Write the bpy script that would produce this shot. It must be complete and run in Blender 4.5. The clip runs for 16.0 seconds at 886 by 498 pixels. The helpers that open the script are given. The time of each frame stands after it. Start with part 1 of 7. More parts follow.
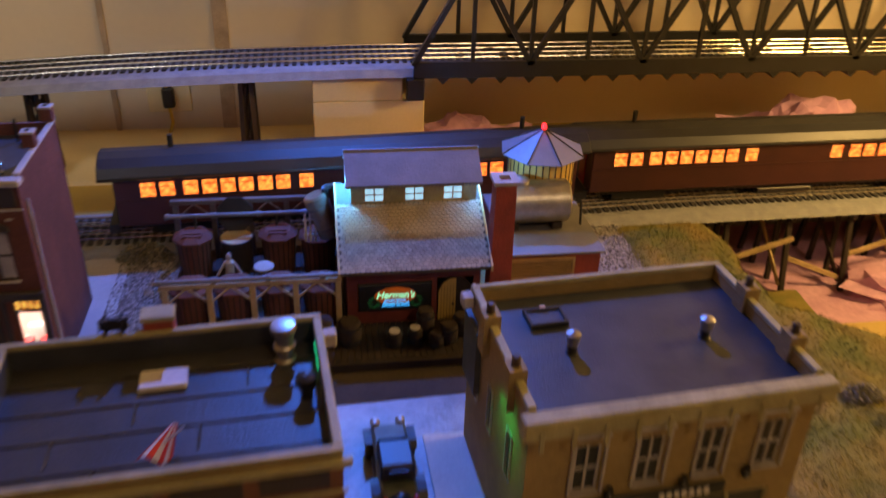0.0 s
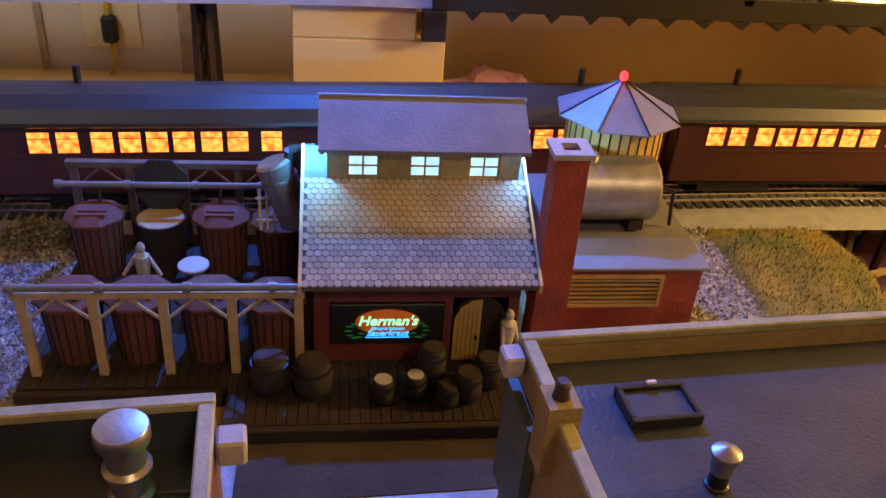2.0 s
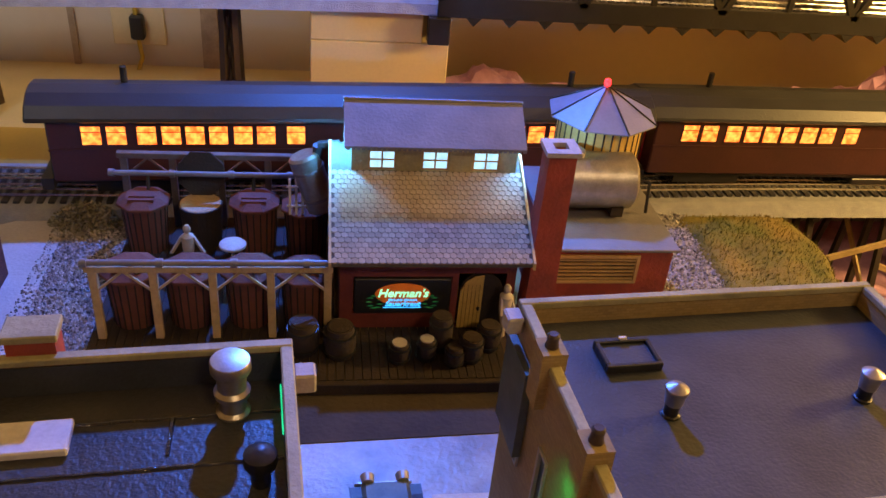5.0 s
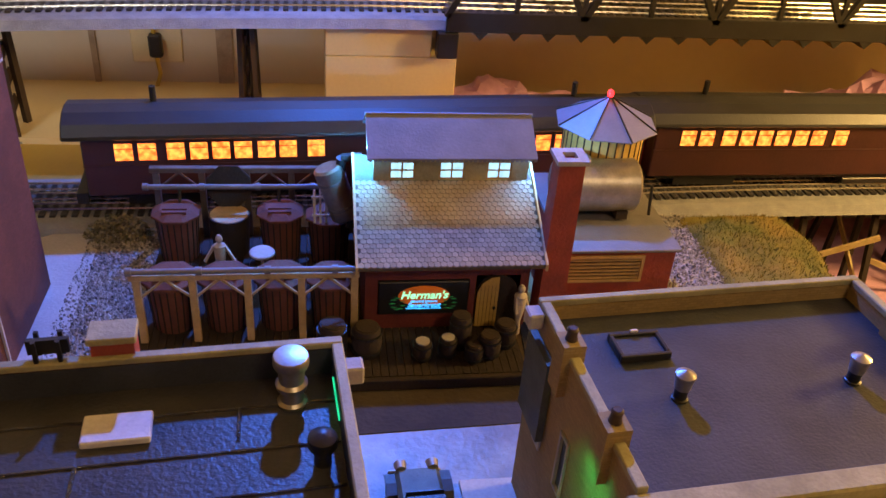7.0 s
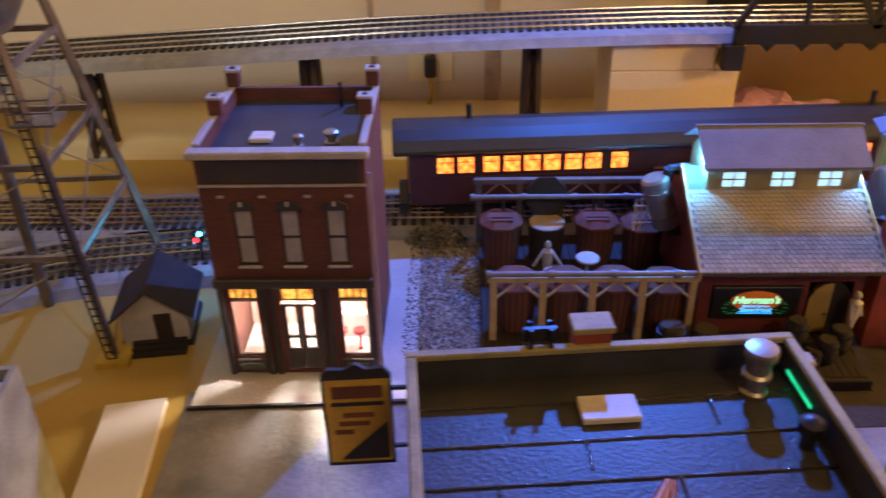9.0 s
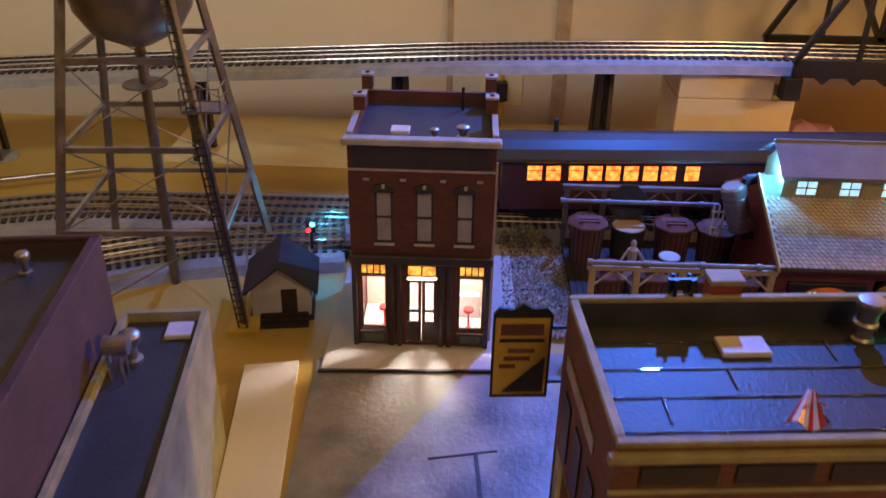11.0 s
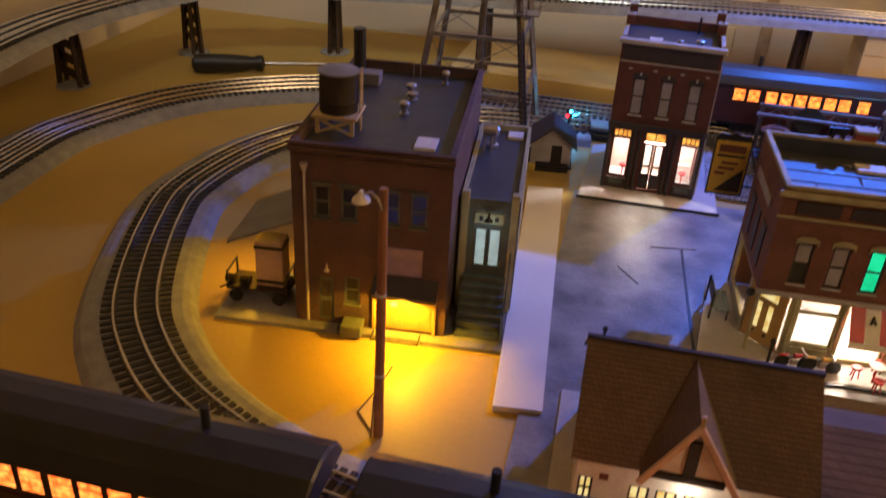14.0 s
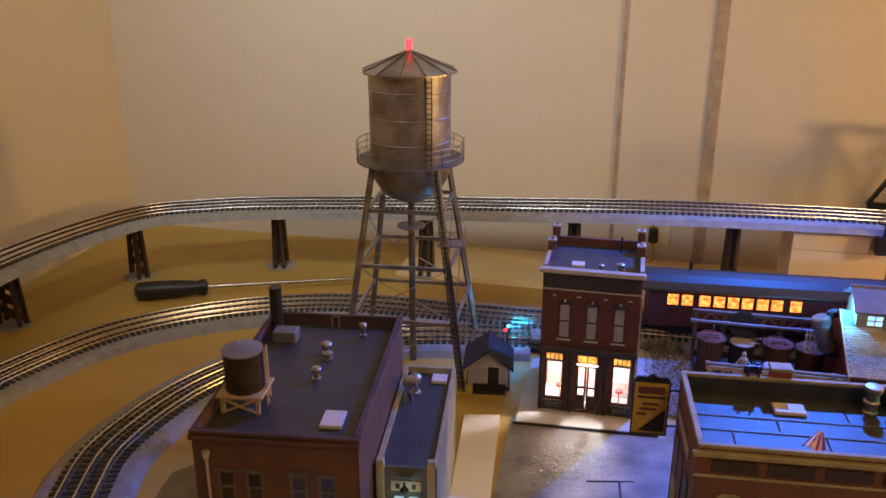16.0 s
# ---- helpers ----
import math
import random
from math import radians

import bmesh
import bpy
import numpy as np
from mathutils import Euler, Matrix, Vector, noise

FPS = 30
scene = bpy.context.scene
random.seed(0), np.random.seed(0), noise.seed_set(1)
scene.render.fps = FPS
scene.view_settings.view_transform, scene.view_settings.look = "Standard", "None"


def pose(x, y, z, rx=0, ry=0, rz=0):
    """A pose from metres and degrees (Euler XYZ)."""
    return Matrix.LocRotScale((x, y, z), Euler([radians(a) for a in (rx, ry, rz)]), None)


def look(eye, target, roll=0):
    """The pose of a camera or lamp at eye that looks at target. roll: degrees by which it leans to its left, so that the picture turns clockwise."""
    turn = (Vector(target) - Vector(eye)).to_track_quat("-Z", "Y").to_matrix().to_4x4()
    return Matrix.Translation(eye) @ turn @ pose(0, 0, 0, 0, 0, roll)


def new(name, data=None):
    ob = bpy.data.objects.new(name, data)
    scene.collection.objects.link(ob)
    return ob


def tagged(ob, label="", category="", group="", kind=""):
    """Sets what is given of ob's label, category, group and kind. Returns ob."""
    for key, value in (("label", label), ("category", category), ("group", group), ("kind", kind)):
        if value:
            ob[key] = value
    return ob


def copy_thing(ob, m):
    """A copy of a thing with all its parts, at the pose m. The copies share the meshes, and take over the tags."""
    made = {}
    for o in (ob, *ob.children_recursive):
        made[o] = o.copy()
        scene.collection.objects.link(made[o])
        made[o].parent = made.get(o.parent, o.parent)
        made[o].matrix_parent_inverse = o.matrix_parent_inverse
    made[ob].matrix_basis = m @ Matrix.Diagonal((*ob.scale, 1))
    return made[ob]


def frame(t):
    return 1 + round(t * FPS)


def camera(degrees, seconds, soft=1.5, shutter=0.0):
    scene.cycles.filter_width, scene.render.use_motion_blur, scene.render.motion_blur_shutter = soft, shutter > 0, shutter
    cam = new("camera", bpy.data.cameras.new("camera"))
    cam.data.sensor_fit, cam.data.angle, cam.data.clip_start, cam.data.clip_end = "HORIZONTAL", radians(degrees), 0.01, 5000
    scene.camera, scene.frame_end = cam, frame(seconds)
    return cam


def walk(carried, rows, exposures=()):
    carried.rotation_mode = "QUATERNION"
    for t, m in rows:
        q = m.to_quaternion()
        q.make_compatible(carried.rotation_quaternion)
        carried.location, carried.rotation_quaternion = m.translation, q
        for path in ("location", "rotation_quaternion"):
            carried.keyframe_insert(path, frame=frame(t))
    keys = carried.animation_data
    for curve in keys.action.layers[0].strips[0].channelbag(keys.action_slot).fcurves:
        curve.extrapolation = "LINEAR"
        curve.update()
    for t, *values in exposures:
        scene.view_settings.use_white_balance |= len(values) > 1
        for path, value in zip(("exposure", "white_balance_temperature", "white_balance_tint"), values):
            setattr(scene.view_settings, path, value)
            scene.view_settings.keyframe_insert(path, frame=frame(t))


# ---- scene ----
cam = camera(55.3, 16.0, 1.5, 0.5)
PATH = [
    (0, (0.118, 0.441, 0.404), (0.395, 2.146, -0.604), 2.0),
    (0.5, (0.146, 0.576, 0.369), (0.403, 2.29, -0.629), 2.3),
    (1, (0.148, 0.637, 0.315), (0.412, 2.339, -0.701), 3.4),
    (1.5, (0.15, 0.647, 0.298), (0.411, 2.347, -0.723), 4.1),
    (2, (0.144, 0.647, 0.294), (0.4, 2.336, -0.746), 4.6),
    (2.5, (0.146, 0.645, 0.297), (0.407, 2.329, -0.751), 5.0),
    (3, (0.139, 0.642, 0.3), (0.403, 2.314, -0.764), 5.1),
    (3.5, (0.14, 0.628, 0.305), (0.403, 2.3, -0.762), 5.0),
    (4, (0.131, 0.616, 0.313), (0.406, 2.283, -0.757), 5.1),
    (6.3, (0.117, 0.565, 0.341), (0.397, 2.231, -0.73), 5.7),
    (6.5, (0.113, 0.565, 0.339), (0.396, 2.231, -0.731), 5.5),
    (7, (0.106, 0.561, 0.348), (0.395, 2.229, -0.716), 4.5),
    (7.5, (0.095, 0.555, 0.354), (0.388, 2.229, -0.701), 3.7),
    (8, (0.059, 0.551, 0.356), (0.338, 2.23, -0.695), 3.1),
    (8.5, (0.022, 0.547, 0.357), (0.147, 2.242, -0.696), 0.5),
    (9, (-0.02, 0.537, 0.359), (-0.069, 2.24, -0.688), -1.2),
    (9.2, (-0.032, 0.532, 0.363), (-0.109, 2.238, -0.678), -0.9),
    (11.3, (-0.098, 0.416, 0.356), (-0.148, 2.176, -0.592), 1.4),
    (11.5, (-0.1, 0.377, 0.361), (-0.193, 2.116, -0.622), 0.6),
    (12, (-0.121, 0.266, 0.364), (-0.33, 1.977, -0.649), 1.2),
    (12.5, (-0.14, 0.217, 0.367), (-0.423, 1.92, -0.643), 1.4),
    (13, (-0.156, 0.162, 0.352), (-0.508, 1.849, -0.662), 3.4),
    (13.5, (-0.157, 0.126, 0.36), (-0.542, 1.801, -0.662), 3.1),
    (14, (-0.14, 0.127, 0.387), (-0.54, 1.812, -0.613), 3.4),
    (14.5, (-0.13, 0.148, 0.427), (-0.545, 1.885, -0.474), 3.1),
    (15, (-0.115, 0.165, 0.456), (-0.541, 1.957, -0.322), 2.0),
    (15.5, (-0.103, 0.172, 0.467), (-0.533, 1.99, -0.248), 0.4),
    (16, (-0.094, 0.183, 0.468), (-0.514, 2.011, -0.224), 0.0),
]
walk(cam, [(t, look(eye, target, roll)) for t, eye, target, roll in PATH], [(0, -0.5, 6500, 10), (0.6, -0.3, 6500, 10), (1.5, -0.05, 6500, 10), (3.0, 0.0, 6500, 10), (9.0, 0.0, 6500, 10), (11.5, -0.2, 6500, 10), (13.5, -0.25, 6400, 10), (15.0, -0.15, 6000, 10), (16.0, 0.0, 5900, 10)])

# ---- world and light ----
world = bpy.data.worlds.new("room_dark")
world.use_nodes = True
scene.world = world
world.node_tree.nodes["Background"].inputs[0].default_value = (1.0, 0.62, 0.35, 1)
world.node_tree.nodes["Background"].inputs[1].default_value = 0.004


def lamp(name, kind, place, target, colour, watts, size=0.02, angle=90.0, blend=0.5):
    data = bpy.data.lights.new(name, kind)
    data.color, data.energy = colour, watts
    if kind == "AREA":
        data.size = size
    else:
        data.shadow_soft_size = size
    if kind == "SPOT":
        data.spot_size, data.spot_blend = radians(angle), blend
    ob = new(name, data)
    ob.matrix_world = look(place, target)
    return ob


# Unseen light added to brighten the back wall, narrowed to miss the town.
lamp("wall_wash", "AREA", (-0.50, 0.35, 1.25), (-0.48, 1.43, 0.48), (1.0, 0.99, 0.94), 1.2, 0.3).data.spread = radians(62)
# Warm source out of sight on the right; no fixture is known there.
lamp("east_warm_light", "POINT", (0.88, 0.97, 0.36), (0, 1, 0), (1.0, 0.58, 0.16), 17.5, 0.05)
# Broad warm fill added behind the viewer; no lamp is known there.
lamp("warm_fill", "AREA", (0.75, -0.55, 1.60), (0.30, 1.20, 0.0), (1.0, 0.66, 0.34), 5.0, 0.35).data.spread = radians(120)
lamp("blue_led", "SPOT", (0.17, 1.415, 0.60), (0.03, 0.74, 0.0), (0.05, 0.19, 1.0), 38.0, 0.012, 88, 0.9)


# ---- materials ----
def material(name, colour, rough=0.7, metal=0.0, second=None, scale=60.0, bump=0.25, fine=500.0, coat=0.0, emit=None, power=0.0, grainy=0.2):
    """Two colours mixed by large stains, fine grain over both, and a fine relief. Scales are per metre."""
    m = bpy.data.materials.new(name)
    m.use_nodes = True
    n, link = m.node_tree.nodes, m.node_tree.links.new
    b = n["Principled BSDF"]
    b.inputs["Roughness"].default_value, b.inputs["Metallic"].default_value = rough, metal
    b.inputs["Coat Weight"].default_value = coat
    co = n.new("ShaderNodeTexCoord")
    big, small = n.new("ShaderNodeTexNoise"), n.new("ShaderNodeTexNoise")
    big.inputs["Scale"].default_value, small.inputs["Scale"].default_value = scale, fine
    big.inputs["Detail"].default_value, small.inputs["Detail"].default_value = 5.0, 3.0
    link(co.outputs["Object"], big.inputs["Vector"]), link(co.outputs["Object"], small.inputs["Vector"])
    ramp = n.new("ShaderNodeValToRGB")
    ramp.color_ramp.elements[0].position, ramp.color_ramp.elements[1].position = 0.35, 0.68
    other = second or tuple(0.72 * c for c in colour)
    ramp.color_ramp.elements[0].color, ramp.color_ramp.elements[1].color = (*colour, 1), (*other, 1)
    link(big.outputs["Fac"], ramp.inputs["Fac"])
    grain = n.new("ShaderNodeMapRange")
    grain.inputs["To Min"].default_value, grain.inputs["To Max"].default_value = 1 - grainy, 1 + grainy
    link(small.outputs["Fac"], grain.inputs["Value"])
    mul = n.new("ShaderNodeVectorMath")
    mul.operation = "MULTIPLY"
    link(ramp.outputs["Color"], mul.inputs[0]), link(grain.outputs["Result"], mul.inputs[1])
    link(mul.outputs["Vector"], b.inputs["Base Color"])
    bp = n.new("ShaderNodeBump")
    bp.inputs["Strength"].default_value, bp.inputs["Distance"].default_value = bump, 0.001
    link(small.outputs["Fac"], bp.inputs["Height"]), link(bp.outputs["Normal"], b.inputs["Normal"])
    if emit:
        b.inputs["Emission Color"].default_value, b.inputs["Emission Strength"].default_value = (*emit, 1), power
    return m


def brick_material(name, colour, second, mortar, long=0.0042, high=0.0014):
    """Fine courses on a moulded wall: the brick colour varies and the joints are pressed in."""
    m = material(name, colour, 0.8, 0.0, second, 35.0, 0.2, 700.0)
    n, link = m.node_tree.nodes, m.node_tree.links.new
    b = n["Principled BSDF"]
    mul = next(x for x in n if x.bl_idname == "ShaderNodeVectorMath")
    bp = next(x for x in n if x.bl_idname == "ShaderNodeBump")
    co = next(x for x in n if x.bl_idname == "ShaderNodeTexCoord")
    geo, sep, com = n.new("ShaderNodeSeparateXYZ"), n.new("ShaderNodeMath"), n.new("ShaderNodeCombineXYZ")
    sep.operation = "ADD"
    link(co.outputs["Object"], geo.inputs[0])
    link(geo.outputs["X"], sep.inputs[0]), link(geo.outputs["Y"], sep.inputs[1])
    link(sep.outputs[0], com.inputs["X"]), link(geo.outputs["Z"], com.inputs["Y"])
    br = n.new("ShaderNodeTexBrick")
    for key, v in (("Scale", 1.0), ("Mortar Size", high * 0.12), ("Brick Width", long), ("Row Height", high), ("Mortar Smooth", 0.4)):
        br.inputs[key].default_value = v
    br.inputs["Color1"].default_value, br.inputs["Color2"].default_value = (1, 1, 1, 1), (0.78, 0.78, 0.78, 1)
    br.inputs["Mortar"].default_value = (*mortar, 1)
    link(com.outputs[0], br.inputs["Vector"])
    mul2 = n.new("ShaderNodeVectorMath")
    mul2.operation = "MULTIPLY"
    link(mul.outputs[0], mul2.inputs[0]), link(br.outputs["Color"], mul2.inputs[1])
    link(mul2.outputs[0], b.inputs["Base Color"])
    link(br.outputs["Fac"], bp.inputs["Height"])
    bp.invert = True
    return m


def glass_material(name, colour=(0.9, 0.95, 1.0)):
    m = bpy.data.materials.new(name)
    m.use_nodes = True
    n, link = m.node_tree.nodes, m.node_tree.links.new
    n.remove(n["Principled BSDF"])
    mix, tr, gl = n.new("ShaderNodeMixShader"), n.new("ShaderNodeBsdfTransparent"), n.new("ShaderNodeBsdfGlossy")
    mix.inputs[0].default_value = 0.07
    tr.inputs[0].default_value, gl.inputs["Roughness"].default_value = (*colour, 1), 0.05
    link(tr.outputs[0], mix.inputs[1]), link(gl.outputs[0], mix.inputs[2])
    link(mix.outputs[0], n["Material Output"].inputs["Surface"])
    return m


def glow_material(name, colour, power, second=None, scale=150.0):
    """A lit pane: light behind a thin film, a little uneven."""
    m = material(name, tuple(0.3 * c for c in colour), 0.4, 0.0)
    n, link = m.node_tree.nodes, m.node_tree.links.new
    b = n["Principled BSDF"]
    big = next(x for x in n if x.bl_idname == "ShaderNodeTexNoise")
    big.inputs["Scale"].default_value = scale
    ramp = n.new("ShaderNodeValToRGB")
    ramp.color_ramp.elements[0].position, ramp.color_ramp.elements[1].position = 0.38, 0.6
    ramp.color_ramp.elements[0].color = (*(second or tuple(0.7 * c for c in colour)), 1)
    ramp.color_ramp.elements[1].color = (*colour, 1)
    link(big.outputs["Fac"], ramp.inputs["Fac"]), link(ramp.outputs["Color"], b.inputs["Emission Color"])
    b.inputs["Emission Strength"].default_value = power
    return m


M = {
    "table": material("tan_board", (0.52, 0.365, 0.085), 0.5, 0, (0.42, 0.29, 0.06), 4, 0.06, 250, grainy=0.08),
    "wall": material("cream_wall_paint", (0.70, 0.62, 0.49), 0.8, 0, (0.66, 0.585, 0.46), 2, 0.06, 150, grainy=0.03),
    "foam": material("cream_foam_board", (0.80, 0.69, 0.43), 0.75, 0, (0.76, 0.64, 0.38), 12, 0.1, 400, grainy=0.06),
    "pink": material("pink_insulation_foam", (0.62, 0.36, 0.52), 0.8, 0, (0.48, 0.26, 0.42), 40, 0.6, 180),
    "ballast": material("grey_moulded_roadbed", (0.33, 0.34, 0.35), 0.75, 0, (0.25, 0.26, 0.28), 90, 0.8, 900),
    "tie": material("black_plastic_tie", (0.035, 0.032, 0.032), 0.55, 0, None, 90, 0.3, 900),
    "rail": material("nickel_rail", (0.62, 0.60, 0.57), 0.25, 1.0, (0.5, 0.47, 0.43), 40, 0.1, 600),
    "road": material("grey_street_board", (0.31, 0.305, 0.305), 0.38, 0, (0.11, 0.11, 0.125), 24, 0.5, 300),
    "white_strip": material("white_plastic_strip", (0.80, 0.79, 0.78), 0.35, 0, (0.74, 0.73, 0.73), 10, 0.05, 300, grainy=0.03),
    "pavement": material("grey_pavement", (0.50, 0.49, 0.47), 0.6, 0, (0.42, 0.41, 0.40), 30, 0.3, 500),
    "gravel": material("white_grey_gravel", (0.45, 0.44, 0.44), 0.9, 0, (0.20, 0.20, 0.21), 260, 0.8, 700),
    "grass": material("static_grass", (0.14, 0.155, 0.035), 0.95, 0, (0.30, 0.22, 0.06), 22, 1.0, 700),
    "rock": material("dark_ravine", (0.16, 0.12, 0.09), 0.9, 0, (0.08, 0.06, 0.05), 30, 0.8, 300),
    "sf_brick": brick_material("dark_red_brick", (0.165, 0.06, 0.043), (0.11, 0.042, 0.034), (0.6, 0.5, 0.5)),
    "dep_brick": brick_material("red_brown_brick", (0.125, 0.072, 0.067), (0.08, 0.052, 0.05), (0.65, 0.55, 0.5)),
    "lb_brick": brick_material("brown_brick", (0.24, 0.11, 0.075), (0.17, 0.08, 0.055), (0.7, 0.6, 0.5)),
    "rb_brick": brick_material("ochre_brick", (0.40, 0.30, 0.13), (0.31, 0.23, 0.10), (0.8, 0.75, 0.65)),
    "trim": material("olive_cream_trim", (0.42, 0.39, 0.22), 0.6, 0, (0.28, 0.26, 0.14), 60, 0.3, 600),
    "stone_trim": material("grey_stone_trim", (0.48, 0.46, 0.44), 0.65, 0, (0.34, 0.32, 0.31), 60, 0.3, 600),
    "green_trim": material("dark_green_trim", (0.11, 0.13, 0.105), 0.5, 0, (0.06, 0.075, 0.06), 70, 0.2, 600),
    "black_trim": material("black_painted_trim", (0.035, 0.03, 0.03), 0.5, 0, (0.05, 0.04, 0.035), 70, 0.25, 600),
    "roof_black": material("black_roofing_felt", (0.034, 0.036, 0.042), 0.42, 0, (0.055, 0.056, 0.062), 35, 0.4, 600),
    # Brown ground darkened: the plant's shade is put into this colour.
    "shaded_dirt": material("shaded_brown_dirt", (0.055, 0.042, 0.028), 0.9, 0, (0.032, 0.026, 0.02), 40, 0.6, 300),
    "roof_slate": material("slate_blue_roofing", (0.055, 0.063, 0.08), 0.4, 0, (0.034, 0.04, 0.052), 40, 0.35, 700),
    "tar": material("shiny_tar_seam", (0.03, 0.03, 0.033), 0.12, 0, None, 60, 0.9, 420, coat=0.6),
    "metal": material("dull_cast_metal", (0.52, 0.50, 0.47), 0.38, 0.9, (0.34, 0.32, 0.29), 80, 0.08, 700),
    "tin": material("tinplate_grey", (0.24, 0.24, 0.26), 0.5, 0.3, (0.19, 0.19, 0.21), 50, 0.25, 500, grainy=0.08),
    "tin_pale": material("pale_tinplate", (0.27, 0.27, 0.30), 0.5, 0.3, (0.21, 0.21, 0.24), 50, 0.2, 500, grainy=0.08),
    "tank_steel": material("weathered_silver_paint", (0.42, 0.40, 0.37), 0.38, 0.8, (0.22, 0.19, 0.16), 45, 0.3, 400),
    "tower_steel": material("tower_grey_brown", (0.20, 0.17, 0.145), 0.5, 0.4, (0.11, 0.09, 0.075), 60, 0.3, 500),
    "yellow_wood": material("yellow_board", (0.60, 0.42, 0.11), 0.6, 0, (0.48, 0.32, 0.08), 60, 0.3, 600),
    "dark_wood": material("dark_stained_wood", (0.036, 0.024, 0.018), 0.8, 0, (0.022, 0.016, 0.013), 80, 0.5, 500),
    "lamp_wood": material("orange_brown_post_wood", (0.32, 0.15, 0.07), 0.6, 0, (0.20, 0.09, 0.05), 70, 0.4, 500),
    "vat_wood": material("red_brown_vat_wood", (0.17, 0.06, 0.036), 0.75, 0, (0.12, 0.045, 0.03), 70, 0.4, 500),
    "pale_wood": material("pale_yellow_timber", (0.55, 0.42, 0.22), 0.65, 0, (0.42, 0.31, 0.15), 80, 0.4, 500),
    "plant_red": material("dark_red_boards", (0.20, 0.045, 0.035), 0.65, 0, (0.14, 0.03, 0.025), 60, 0.35, 500),
    "chimney_red": material("red_brick_paint", (0.36, 0.065, 0.04), 0.7, 0, (0.24, 0.048, 0.032), 60, 0.4, 500),
    "shingle": material("pale_buff_hex_shingle", (0.42, 0.38, 0.31), 0.6, 0, (0.33, 0.29, 0.23), 50, 0.3, 700),
    "shingle_gap": material("dark_shingle_gap", (0.10, 0.085, 0.07), 0.8),
    "louver": material("gold_louver", (0.55, 0.36, 0.14), 0.5, 0, None, 60, 0.2, 500),
    "coach_body": material("tuscan_red_coach", (0.07, 0.024, 0.019), 0.4, 0, (0.052, 0.019, 0.016), 30, 0.15, 500),
    "coach_roof": material("black_coach_roof", (0.016, 0.017, 0.02), 0.42, 0, (0.024, 0.025, 0.029), 30, 0.15, 500),
    "black": material("black_plastic", (0.02, 0.02, 0.021), 0.4, 0, None, 60, 0.2, 500),
    "brown_post": material("dark_brown_plastic", (0.055, 0.035, 0.025), 0.55, 0, None, 60, 0.4, 400),
    "station_roof": brick_material("brown_shingle_roof", (0.16, 0.105, 0.08), (0.11, 0.075, 0.058), (0.45, 0.4, 0.35), 0.003, 0.0019),
    "white_paint": material("white_paint", (0.75, 0.73, 0.70), 0.5, 0, (0.66, 0.63, 0.60), 60, 0.15, 500),
    "red_paint": material("red_paint", (0.55, 0.03, 0.03), 0.4, 0, None, 60, 0.1, 500),
    "skin_plain": material("unpainted_figure", (0.55, 0.48, 0.40), 0.6, 0, None, 60, 0.2, 500),
    "sign_yellow": material("yellow_sign", (0.62, 0.42, 0.05), 0.5, 0, None, 40, 0.1, 400),
    "room_pink": material("pink_shop_wall", (0.80, 0.62, 0.55), 0.7, 0, (0.75, 0.45, 0.38), 60, 0.1, 400),
    "tile": material("shop_tile", (0.7, 0.7, 0.68), 0.4),
    "awning": material("dark_awning", (0.05, 0.045, 0.06), 0.6),
    "lilac": material("lilac_blind", (0.40, 0.30, 0.42), 0.7),
    "crate": material("pale_pink_crate", (0.62, 0.44, 0.33), 0.7),
    "amber_wood": material("varnished_door", (0.50, 0.32, 0.10), 0.5, 0, (0.40, 0.25, 0.07), 60, 0.3, 500),
    "glass": glass_material("clear_glass"),
    "dark_pane": material("dark_window", (0.02, 0.022, 0.025), 0.3),
    "blind": material("grey_blind", (0.42, 0.40, 0.40), 0.6),
    "glow_blue": glow_material("blue_white_pane", (0.45, 0.78, 1.0), 1.5),
    "glow_fire": glow_material("orange_lit_pane", (1.0, 0.32, 0.05), 2.6, (0.8, 0.09, 0.01), 200),
    "seam": material("brown_wall_batten", (0.48, 0.38, 0.28), 0.8),
    "glow_amber": glow_material("amber_transom", (1.0, 0.50, 0.08), 1.6, (0.5, 0.15, 0.02), 300),
    "glow_green": glow_material("green_lit_blind", (0.02, 0.85, 0.36), 1.1, (0.01, 0.6, 0.25), 120),
    "glow_pale": glow_material("pale_lit_pane", (0.62, 0.82, 0.80), 0.6),
    "glow_warm": glow_material("warm_lit_pane", (1.0, 0.80, 0.35), 1.1, (0.7, 0.45, 0.1), 200),
    "red_light": glow_material("red_beacon", (1.0, 0.02, 0.025), 7),
    "cyan_light": glow_material("cyan_led", (0.1, 0.65, 1.0), 10),
    "leaf_glow": glow_material("backlit_leaf", (0.02, 0.22, 0.05), 0.45, (0.01, 0.06, 0.02), 400),
    "neon_green": glow_material("neon_green", (0.35, 1.0, 0.55), 1.6),
    "neon_blue": glow_material("neon_blue", (0.05, 0.45, 1.0), 2.0),
    "neon_red": glow_material("neon_red", (0.75, 0.14, 0.01), 0.4),
}


# ---- mesh helpers ----
def box(bm, x0, x1, y0, y1, z0, z1, m=None):
    v = [bm.verts.new((x, y, z)) for z in (z0, z1) for x, y in ((x0, y0), (x1, y0), (x1, y1), (x0, y1))]
    for f in ((3, 2, 1, 0), (4, 5, 6, 7), (0, 1, 5, 4), (1, 2, 6, 5), (2, 3, 7, 6), (3, 0, 4, 7)):
        bm.faces.new([v[i] for i in f])
    if m:
        bmesh.ops.transform(bm, matrix=m, verts=v)
    return bm


